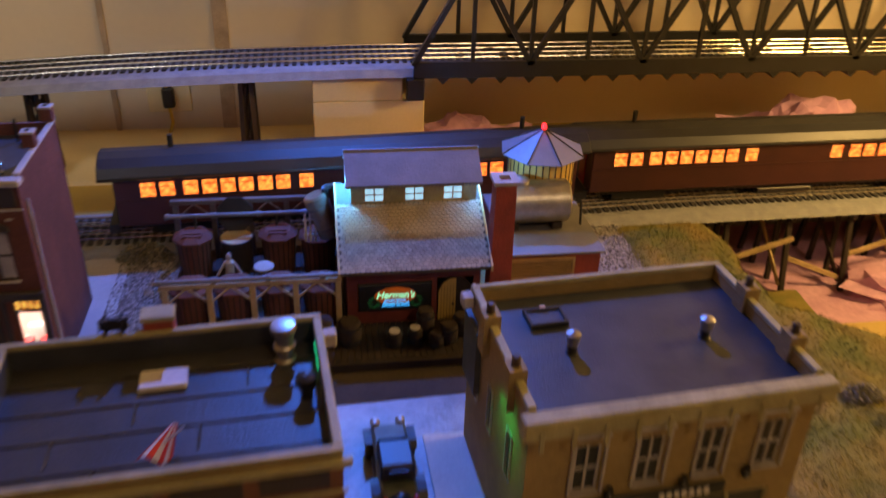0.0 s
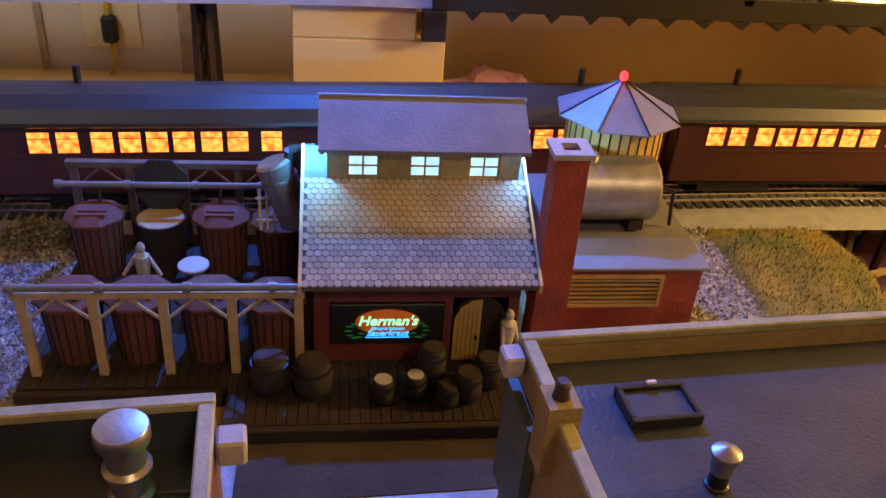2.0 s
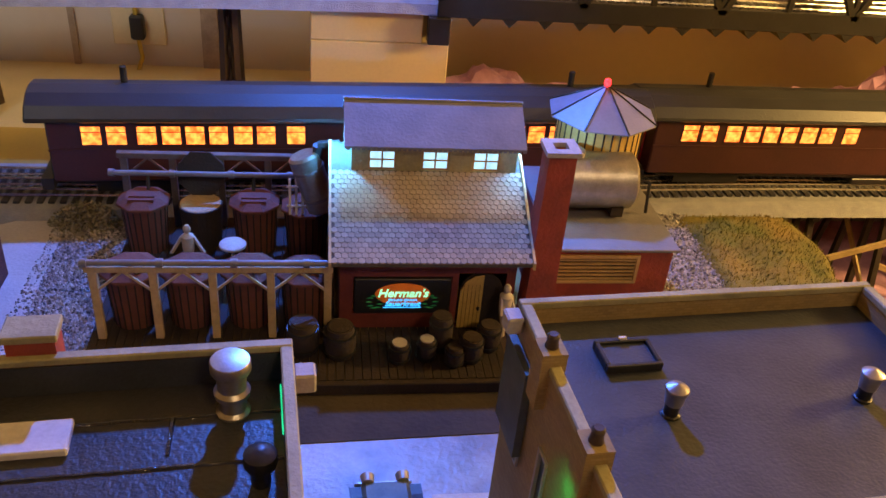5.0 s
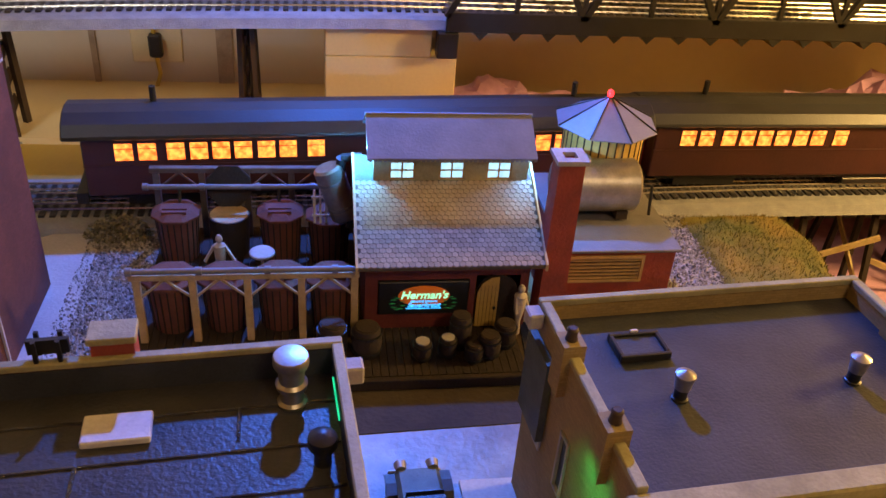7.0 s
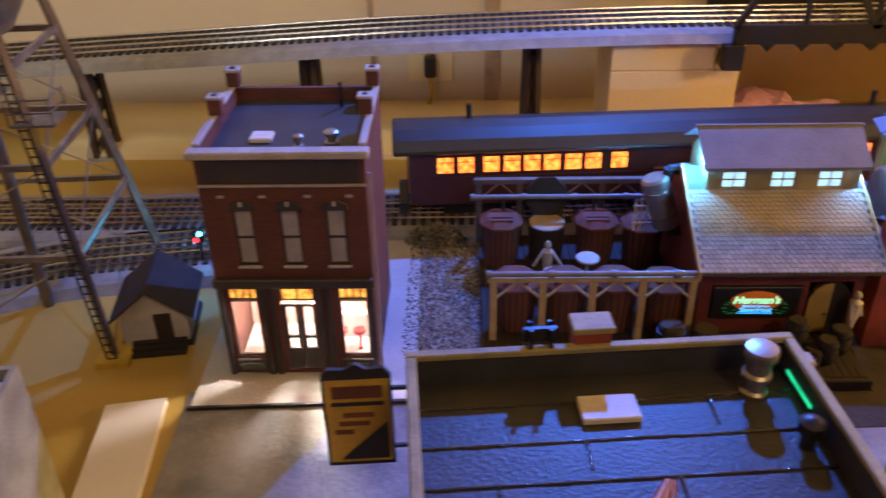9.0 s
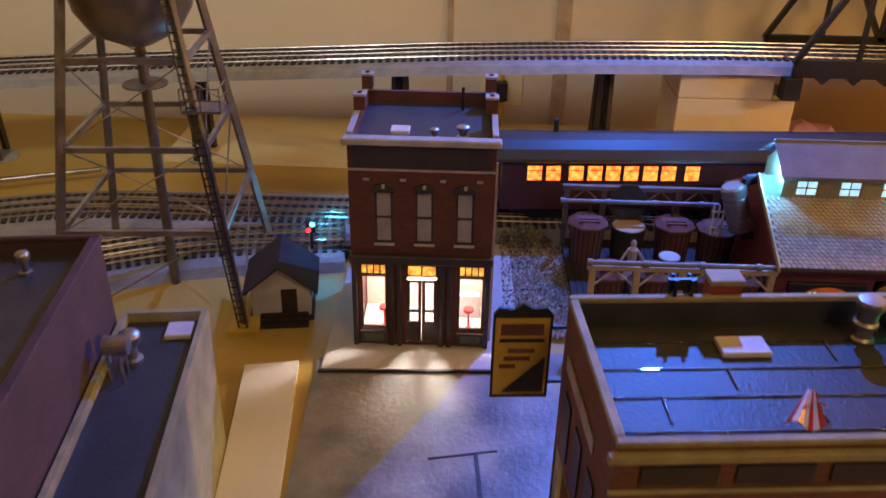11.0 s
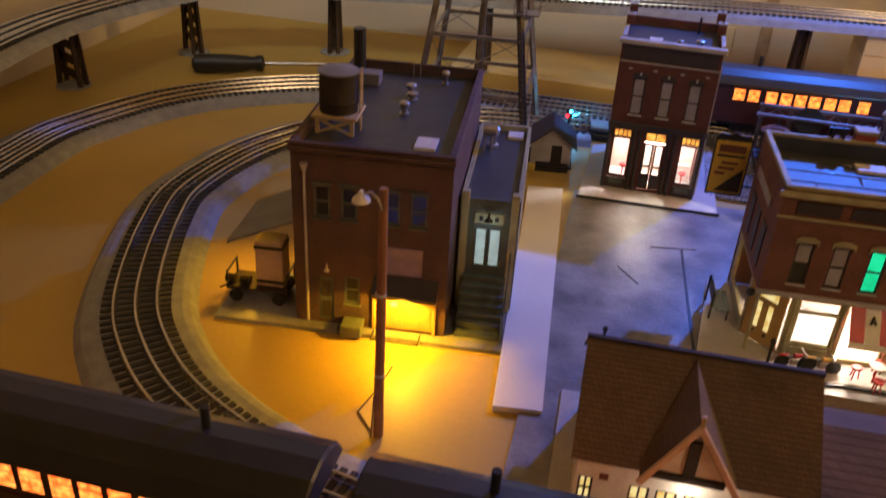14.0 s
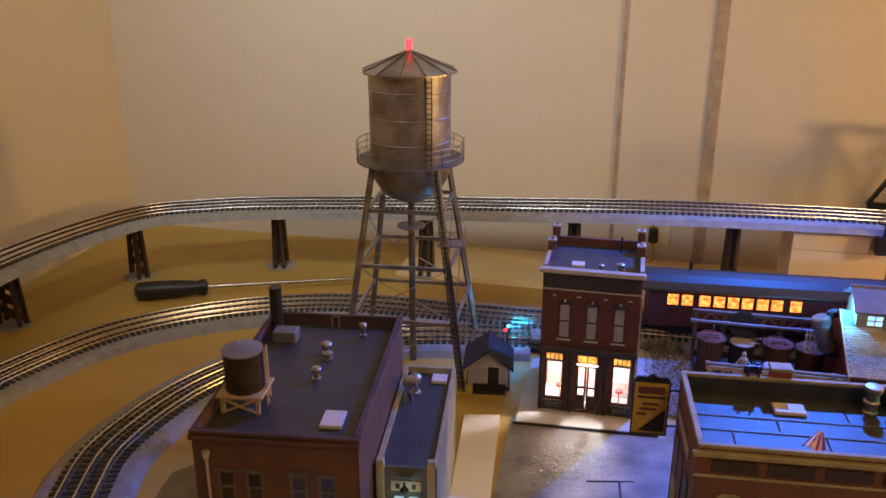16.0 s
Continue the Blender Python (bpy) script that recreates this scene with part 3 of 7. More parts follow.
def storefront():
    m = pose(-0.171, 0.962, 0.004, 0, 0, 0)
    t = thing("storefront_building", "dark red brick three-window storefront with lit shop windows", "building", m)
    w, d, h = 0.096, 0.100, 0.158
    ups = [(x - 0.006, x + 0.006, 0.083, 0.121) for x in (0.023, 0.050, 0.077)]
    lows = [(0.006, 0.024, 0.014, 0.066), (0.038, 0.059, 0.002, 0.066), (0.074, 0.092, 0.014, 0.066)]
    shell(t, w, d, h, "sf_brick", ups + lows, "roof_slate", 0.149)
    for x0, x1, z0, z1 in ups:
        sash(t, x0, x1, z0, z1, 0.0, "black_trim", "blind", (0, 1), 0.0013, 0.0025, sill="stone_trim", pane_mat2="blind")
        part("window_hood", prism(new_bm(), [(x0 - 0.002, z1), (x1 + 0.002, z1), (x1 + 0.001, z1 + 0.004), ((x0 + x1) / 2, z1 + 0.007), (x0 - 0.001, z1 + 0.004)], -0.0016, -0.0001, "y"), "black_trim", t, bevel=0.0003)
        quick("keystone", "stone_trim", t, ((x0 + x1) / 2 - 0.001, (x0 + x1) / 2 + 0.001, -0.0022, -0.0017, z1 + 0.003, z1 + 0.006))
    for x0, x1, z0, z1 in (lows[0], lows[2]):
        sash(t, x0, x1, z0, 0.057, 0.0, "black_trim", "glass", (0, 0), 0.0012, 0.0022, "shop_window")
        sash(t, x0, x1, 0.0575, z1, 0.0, "black_trim", "glow_amber", (3, 0), 0.0009, 0.0022, "transom")
        quick("bulkhead", "black_trim", t, (x0 - 0.001, x1 + 0.001, -0.0025, -0.0001, 0.003, 0.0125), bevel=0.0005)
        quick("bulkhead_panel", "green_trim", t, (x0 + 0.002, x1 - 0.002, -0.0032, -0.0026, 0.005, 0.0105), bevel=0.0003)
    dx0, dx1 = lows[1][0], lows[1][1]
    for a, b in ((dx0, (dx0 + dx1) / 2 - 0.0002), ((dx0 + dx1) / 2 + 0.0002, dx1)):
        door = sash(t, a, b, 0.003, 0.054, 0.0, "black_trim", "glass", (0, 1), 0.0022, 0.003, "door")
        quick("kick_panel", "black_trim", door, (a + 0.0005, b - 0.0005, 0.0004, 0.0022, 0.004, 0.02))
    sash(t, dx0, dx1, 0.0565, 0.066, 0.0, "black_trim", "glow_amber", (1, 0), 0.001, 0.0022, "transom")
    quick("shop_cornice", "black_trim", t, (-0.001, w + 0.001, -0.004, -0.0001, 0.068, 0.0745), bevel=0.0007)
    for x in (0.0, 0.0255, 0.031, 0.0605, 0.066, 0.0925):
        quick("pilaster", "black_trim", t, (x, x + 0.0035, -0.0022, -0.0002, 0.0, 0.068), bevel=0.0004)
    quick("name_frieze", "black_trim", t, (0.003, w - 0.003, -0.0014, -0.0002, 0.139, 0.153))
    quick("string_course", "stone_trim", t, (0, w, -0.0012, -0.0002, 0.136, 0.1375))
    for x in (0.012, 0.036, 0.062, 0.086):
        quick("rosette", "stone_trim", t, (x - 0.002, x + 0.002, -0.001, -0.0002, 0.129, 0.1305))
    quick("cornice", "stone_trim", t, (-0.003, w + 0.003, -0.005, 0.004, 0.1545, 0.159), bevel=0.0008)
    for x in (-0.001, w - 0.003):
        quick("side_coping", "stone_trim", t, (x, x + 0.004, 0.0045, d, 0.1583, 0.1605), bevel=0.0004)
    for x in (-0.001, w - 0.007):
        for y in (0.045, 0.092):
            ch = quick("corner_chimney", "sf_brick", t, (x, x + 0.008, y, y + 0.008, 0.1606, 0.170))
            quick("chimney_cap", "stone_trim", ch, (x - 0.0006, x + 0.0086, y - 0.0006, y + 0.0086, 0.1701, 0.172), bevel=0.0004)
            quick("flue", "black", ch, (x + 0.0025, x + 0.0055, y + 0.0025, y + 0.0055, 0.1721, 0.1728))
    hatch(t, 0.025, 0.038, 0.030, 0.042, 0.149)
    roof_vent(t, 0.055, 0.026, 0.149, 0.0028, 0.007)
    roof_vent(t, 0.074, 0.030, 0.149, 0.004, 0.008)
    part("roof_pipe", rod(new_bm(), (0.073, 0.085, 0.149), (0.073, 0.085, 0.166), 0.0012), "black", t)
    interior(t, 0.004, w - 0.004, 0.0045, 0.05, 0.0015, 0.07, "room_pink", (1.0, 0.76, 0.60), 0.9, m)
    for x in (0.02, 0.07, 0.082):
        part("shop_stool", lathe(new_bm(), [(0.002, 0), (0.0007, 0.001), (0.0007, 0.013), (0.004, 0.014), (0.004, 0.016)], 10, (x, 0.022, 0.0026)), "red_paint", t)
    quick("shop_counter", "white_paint", t, (0.066, 0.09, 0.034, 0.04, 0.0026, 0.022), bevel=0.0005)
    quick("downpipe", "stone_trim", t, (w + 0.0005, w + 0.002, 0.008, 0.0095, 0.0, 0.14))
    return t


storefront()


# ---- corner shop ----
def corner_shop():
    m = pose(-0.035, 0.701, 0.005, 0, 0, 4.5)
    t = thing("corner_shop", "brown brick corner shop with lit windows and green blinds", "building", m)
    w, d, h, roof = 0.157, 0.104, 0.138, 0.126
    ups = [(x - 0.006, x + 0.006, 0.064, 0.098) for x in (0.024, 0.049, 0.074, 0.099, 0.126, 0.146)]
    lows = [(0.032, 0.062, 0.012, 0.051), (0.067, 0.098, 0.004, 0.051), (0.104, 0.150, 0.012, 0.051)]
    side = [(0.030, 0.092, 0.010, 0.050)]
    par = 0.003
    part("front_wall", facade(new_bm(), 0.0, w, 0.053, h, 0, par, ups), "lb_brick", t)
    part("shop_front", facade(new_bm(), 0.026, w, 0, 0.0525, 0.0005, par, lows), "trim", t)
    quick("back_wall", "lb_brick", t, (0, w, d - par, d, 0, h))
    for name, x, z0 in (("left_wall", 0.0, 0.053), ("right_wall", w - par, 0.0)):
        quick(name, "lb_brick", t, (x, x + par, par + 0.0001, d - par - 0.0001, z0, h))
    bm = facade(new_bm(), 0.024, d - par - 0.0001, 0, 0.0525, 0.0005, par, side)
    bmesh.ops.transform(bm, matrix=Matrix(((0, 1, 0, 0), (1, 0, 0, 0), (0, 0, 1, 0), (0, 0, 0, 1))), verts=bm.verts)
    part("side_shop_front", bm, "trim", t)
    quick("roof", "roof_black", t, (par + 0.0001, w - par - 0.0001, par + 0.0001, d - par - 0.0001, roof - 0.003, roof))
    for x0, x1, y0, y1 in ((0, w, 0, par), (0, w, d - par, d), (0, par, par, d - par), (w - par, w, par, d - par)):
        quick("coping", "trim", t, (x0 - 0.0006, x1 + 0.0006, y0 - 0.0006 if y0 == 0 or y1 == d else y0 + 0.0007, y1 + 0.0006 if y0 == 0 or y1 == d else y1 - 0.0007, h + 0.0001, h + 0.003), bevel=0.0005)
        if y0 != 0:
            dx, dy = (0.0006 if x1 == par else -0.0006 if x0 > par and x1 == w and y0 < d - par else 0), (-0.0006 if y1 == d else 0)
            quick("parapet_lining", "roof_slate", t, (x0 + dx + 0.0002 * (dx == 0), x1 + dx - 0.0002 * (dx == 0) if dx else x1 - par, y0 + dy, y1 + dy if dy else y1 - 0.0008, roof + 0.0002, h - 0.0002))
    for z, hh, out in ((0.133, 0.004, 0.004), (0.116, 0.002, 0.002)):
        quick("cornice", "trim", t, (-out, w + out, -out, -0.0001, z, z + hh), bevel=0.0005)
    for i in range(4):
        quick("frieze_panel", "black_trim", t, (0.010 + i * 0.037, 0.040 + i * 0.037, -0.0013, -0.0002, 0.1205, 0.1295))
    quick("belt_course", "stone_trim", t, (-0.002, w + 0.002, -0.003, -0.0001, 0.053, 0.0565), bevel=0.0006)
    for i, (x0, x1, z0, z1) in enumerate(ups):
        lit = i in (2, 3, 4)
        sash(t, x0, x1, z0, z1, 0.0, "black_trim", "glow_green" if lit else "blind", (0, 1), 0.0013, 0.0026, sill="stone_trim", pane_mat2="glow_green" if lit else "dark_pane" if i == 0 else "blind")
        part("window_hood", prism(new_bm(), [(x0 - 0.002, z1 - 0.002), (x0 - 0.002, z1 + 0.003), (x0 + 0.002, z1 + 0.005), (x1 - 0.002, z1 + 0.005), (x1 + 0.002, z1 + 0.003), (x1 + 0.002, z1 - 0.002), (x1 + 0.0003, z1 + 0.0008), (x0 - 0.0003, z1 + 0.0008)], -0.0022, -0.0002, "y"), "trim", t, bevel=0.0003)
    for i, (x0, x1, z0, z1) in enumerate(lows):
        if i != 1:
            sash(t, x0, x1, z0, 0.040, 0.0005, "trim", "glass", (0, 0), 0.0014, 0.0022, "shop_window")
            sash(t, x0, x1, 0.0405, z1, 0.0005, "trim", "glass", (0, 0), 0.0012, 0.0022, "transom")
        quick("pillar", "trim", t, (x0 - 0.004, x0 - 0.0006, -0.0018, 0.0003, 0, 0.052), bevel=0.0004)
        if i != 1:
            quick("bulkhead", "trim", t, (x0 + 0.001, x1 - 0.001, -0.0012, 0.0003, 0.001, 0.010), bevel=0.0004)
    # striped awning and its stand
    aw = thing("awning", "red and white striped shop awning over a food stand", "awning", m @ Matrix.Translation((0.067, -0.001, 0.052)))
    for i in range(3):
        a = 0.0105 * i
        part("stripe", prism(new_bm(), [(0, 0), (-0.016, -0.020), (-0.016, -0.0208), (0, -0.0008)], a, a + 0.0103, "x"), "red_paint" if i != 1 else "white_paint", aw)
        quick("valance", "white_paint", aw, (a, a + 0.0103, -0.0166, -0.0161, -0.0255, -0.0202))
    bm = new_bm()
    bar(bm, (0.0135, -0.0085, -0.0085), (0.0155, -0.0045, -0.0035), 0.0012, 0.0005), bar(bm, (0.0175, -0.0085, -0.0085), (0.0155, -0.0045, -0.0035), 0.0012, 0.0005), bar(bm, (0.0138, -0.0075, -0.0068), (0.0172, -0.0075, -0.0068), 0.001, 0.0005)
    part("letter_mark", bm, "black", aw)
    # chamfered corner entrance
    c = quick("corner_door", "amber_wood", t, (-0.0155, 0.0155, -0.0006, 0.0012, 0.001, 0.052))
    c.matrix_basis = pose(0.0125, 0.0125, 0, 0, 0, -45)
    for x in (-0.007, 0.003):
        p = quick("door_pane", "glow_warm", c, (x, x + 0.004, -0.0012, -0.0007, 0.014, 0.036))
    quick("door_transom", "glow_warm", c, (-0.009, 0.009, -0.0012, -0.0007, 0.041, 0.049))
    for x in (-0.006, 0.005):
        part("door_knob", lathe(new_bm(), [(0.0012, 0), (0.0014, 0.001), (0.0006, 0.002)], 8, (x, -0.001, 0.009)), "black", c)
    part("corner_post", rod(new_bm(), (0.002, 0.002, 0.0), (0.002, 0.002, 0.0525), 0.0013), "trim", t)
    part("corner_lamp", lathe(new_bm(), [(0.0005, 0.004), (0.003, 0.003), (0.0035, 0.0), (0.002, -0.002)], 10, (-0.004, 0.002, 0.05)), "black", t)
    interior(t, 0.018, w - 0.004, 0.004, 0.07, 0.0015, 0.051, "room_pink", (1.0, 0.80, 0.62), 0.42, m)
    for i in range(6):
        for j in range(4):
            if (i + j) % 2 == 0:
                quick("check_tile", "black", t, (0.034 + i * 0.003, 0.0365 + i * 0.003, 0.06, 0.0605, 0.012 + j * 0.004, 0.0155 + j * 0.004))
    # boards and advertising on the side wall
    bd = quick("side_sign", "stone_trim", t, (-0.0012, -0.0002, 0.030, 0.090, 0.108, 0.116), bevel=0.0003)
    for i in range(3):
        quick("shutter", "black_trim", t, (-0.001, -0.0002, 0.022 + i * 0.026, 0.036 + i * 0.026, 0.062, 0.096))
    # roof furniture
    for y in (0.022, 0.044, 0.064, 0.085):
        bm = new_bm()
        n = 46
        pts = [Vector((0.004 + (w - 0.008) * i / n, y + 0.0004 * noise.noise(Vector((i * 0.7, y * 90, 0))), roof + 0.0001)) for i in range(n + 1)]
        for i, (a, b) in enumerate(zip(pts, pts[1:])):
            rod(bm, a, b, 0.0006 + 0.0004 * abs(noise.noise(Vector((i * 0.9, y * 50, 3)))), 6)
        part("roof_seam", bm, "tar", t)
    for x, a, b in ((0.05, 0.0, 0.022), (0.095, 0.022, 0.044), (0.065, 0.044, 0.064), (0.118, 0.064, 0.085), (0.03, 0.022, 0.044)):
        part("roof_joint", rod(new_bm(), (x, a + 0.005, roof + 0.0001), (x + 0.0006, b, roof + 0.0001), 0.0007, 6, 0.0009), "tar", t, smooth=True)
    hatch(t, 0.066, 0.089, 0.072, 0.086, roof)
    part("cowl", lathe(new_bm(), [(0.0052, 0), (0.0056, 0.0013), (0.0044, 0.0024), (0.0042, 0.0066), (0.0056, 0.0078), (0.0059, 0.0098), (0.0047, 0.011), (0.0048, 0.0158), (0.0061, 0.0176), (0.0065, 0.0185), (0.0065, 0.0216), (0.0061, 0.0222), (0.0038, 0.0226), (0.0005, 0.0228)], 24, (0.1376, 0.0862, roof)), "metal", t, "tall dull metal roof cowl", smooth=True)
    part("cowl", lathe(new_bm(), [(0.003, 0), (0.003, 0.005), (0.005, 0.008), (0.005, 0.012), (0.002, 0.014)], 14, (0.146, 0.055, roof)), "black", t, smooth=True)
    ch = quick("chimney", "chimney_red", t, (0.068, 0.083, d - 0.001, d + 0.009, roof - 0.02, h + 0.008))
    quick("chimney_cap", "trim", ch, (0.067, 0.084, d - 0.002, d + 0.010, h + 0.0081, h + 0.011), bevel=0.0004)
    bm = new_bm()
    for x in (0.050, 0.058):
        bar(bm, (x, d - 0.002, h + 0.002), (x, d - 0.002, h + 0.012), 0.0015), bar(bm, (x, d + 0.004, h + 0.002), (x, d + 0.004, h + 0.012), 0.0015)
    bar(bm, (0.047, d + 0.001, h + 0.008), (0.061, d + 0.001, h + 0.008), 0.002, 0.006)
    part("roof_bracket", bm, "black", t)
    quick("wall_lamp", "stone_trim", t, (w + 0.0005, w + 0.008, d - 0.012, d - 0.004, h - 0.012, h - 0.004), bevel=0.0008)
    # Glowing strip drawn for green light that shows through a crack.
    quick("green_leak_glow", "glow_green", t, (w - par - 0.0012, w - par - 0.0007, d - 0.034, d - 0.012, roof + 0.004, roof + 0.0055))
    return t


corner_shop()


# ---- ochre building ----
def ochre_building():
    m = pose(0.215, 0.749, 0.0046, 0, 0, 4.5)
    t = thing("ochre_building", "ochre brick two-storey building with a slate-blue flat roof", "building", m)
    w, d, h, roof = 0.165, 0.118, 0.118, 0.1105
    ups = [(x - 0.0075, x + 0.0075, 0.060, 0.094) for x in (0.034, 0.070, 0.106, 0.142)]
    lows = [(0.012, 0.045, 0.008, 0.042), (0.060, 0.085, 0.002, 0.042), (0.100, 0.150, 0.008, 0.042)]
    sides = [(x, x + 0.010, 0.052, 0.085) for x in (0.022, 0.060, 0.090)]
    shell(t, w, d, h, "rb_brick", ups + lows, "roof_slate", roof, 0.0035, None, sides)
    for i, (x0, x1, z0, z1) in enumerate(ups):
        sash(t, x0, x1, z0, z1, 0.0, "stone_trim", "dark_pane", (1, 1), 0.0015, 0.0028, sill="stone_trim")
        for x in (x0 - 0.0025, x1 + 0.001):
            quick("window_pilaster", "stone_trim", t, (x, x + 0.0016, -0.0022, -0.0002, z0, z1 + 0.006), bevel=0.0003)
        quick("lintel", "stone_trim", t, (x0 - 0.0032, x1 + 0.0032, -0.003, -0.0002, z1 + 0.0062, z1 + 0.009), bevel=0.0003)
    for x0, x1, z0, z1 in lows:
        sash(t, x0, x1, z0, z1, 0.0, "trim", "dark_pane", (1, 1), 0.0015, 0.0028, "shop_window")
    for y0, y1, z0, z1 in sides:
        b = quick("side_window", "stone_trim", t, (-0.001, 0.0012, y0, y1, z0, z0 + 0.0015), (-0.001, 0.0012, y0, y1, z1 - 0.0015, z1), (-0.001, 0.0012, y0, y0 + 0.0015, z0 + 0.0016, z1 - 0.0016), (-0.001, 0.0012, y1 - 0.0015, y1, z0 + 0.0016, z1 - 0.0016))
        quick("pane", "dark_pane", b, (0.0005, 0.001, y0 + 0.0016, y1 - 0.0016, z0 + 0.0016, z1 - 0.0016))
    quick("cornice", "trim", t, (-0.005, w + 0.005, -0.007, 0.0035, h - 0.011, h + 0.0015), bevel=0.001)
    for i in range(10):
        x = 0.004 + i * 0.0173
        quick("bracket", "trim", t, (x - 0.0014, x + 0.0014, -0.0085, -0.0072, h - 0.017, h - 0.004), bevel=0.0004)
    for x0, x1, y0, y1 in ((0, w, d - 0.0035, d), (0, 0.0035, 0.0037, d - 0.0037), (w - 0.0035, w, 0.0037, d - 0.0037)):
        quick("coping", "trim", t, (x0 - 0.0006, x1 + 0.0006, y0, y1 + 0.0006 * (y1 == d), h + 0.0001, h + 0.0035), bevel=0.0005)
    quick("sign_board", "black", t, (0.036, 0.118, -0.004, -0.0023, 0.047, 0.056), bevel=0.0004)
    for i in range(7):
        quick("sign_bar", "white_paint", t, (0.078 + i * 0.0045, 0.081 + i * 0.0045, -0.0046, -0.0041, 0.0495, 0.054))
    for x in (0.048, 0.092, 0.13):
        part("sign_urn", lathe(new_bm(), [(0.002, 0), (0.003, 0.003), (0.001, 0.005), (0.002, 0.007)], 10, (x, -0.003, 0.0562)), "black", t, smooth=True)
    for side in (0.0, w):
        for y in (0.031, 0.080):
            x = side - 0.004 if side == 0 else side - 0.006
            ch = quick("chimney", "rb_brick", t, (x, x + 0.010, y - 0.0055, y + 0.0055, 0.10, h + 0.009))
            part("chimney_pot", lathe(new_bm(), [(0.0028, 0), (0.0022, 0.003), (0.0026, 0.005), (0.0018, 0.006)], 10, (x + 0.005, y, h + 0.0091)), "brown_post", ch, smooth=True)
    # framed skylight: a dark kerb round a sunk pane
    hx0, hx1, hy0, hy1 = 0.0262, 0.0500, 0.0800, 0.0970
    hd = quick("roof_hatch", "black", t, (hx0, hx1, hy0, hy0 + 0.002, roof, roof + 0.0042), (hx0, hx1, hy1 - 0.002, hy1, roof, roof + 0.0042), (hx0, hx0 + 0.002, hy0 + 0.002, hy1 - 0.002, roof, roof + 0.0042), (hx1 - 0.002, hx1, hy0 + 0.002, hy1 - 0.002, roof, roof + 0.0042), bevel=0.0004)
    quick("hatch_glass", "roof_slate", hd, (hx0 + 0.002, hx1 - 0.002, hy0 + 0.002, hy1 - 0.002, roof + 0.0012, roof + 0.0026))
    quick("latch", "white_paint", hd, (0.0365, 0.0400, hy1 - 0.0018, hy1 - 0.0002, roof + 0.0043, roof + 0.0056), bevel=0.0003)
    for x in (0.0426, 0.1247):
        v = part("roof_vent", lathe(new_bm(), [(0.0036, 0), (0.0036, 0.0008), (0.0029, 0.0012), (0.0029, 0.0050), (0.0032, 0.0058), (0.0034, 0.0062)], 18, (x, 0.056, roof)), "black", t, "black vent stem with a flared metal head", smooth=True)
        part("vent_head", lathe(new_bm(), [(0.0034, 0.0060), (0.0040, 0.0112), (0.0045, 0.0125), (0.0043, 0.0132), (0.0006, 0.0152)], 20, (x, 0.056, roof)), "metal", v, smooth=True)
    quick("wall_lamp", "stone_trim", t, (-0.008, -0.001, d - 0.012, d - 0.003, h - 0.006, h + 0.002), bevel=0.0008)
    quick("sign_board", "green_trim", t, (-0.004, -0.0005, d - 0.03, d - 0.002, 0.06, h - 0.012), label="green hanging board on the side wall")
    # Unseen green spot added to make the glow on the side wall.
    p = m @ Vector((-0.022, 0.034, 0.108))
    lamp("green_wall_fill", "SPOT", p, m @ Vector((0.0, 0.030, 0.082)), (0.05, 1.0, 0.25), 0.055, 0.008, 95, 1.0)
    return t


ochre_building()


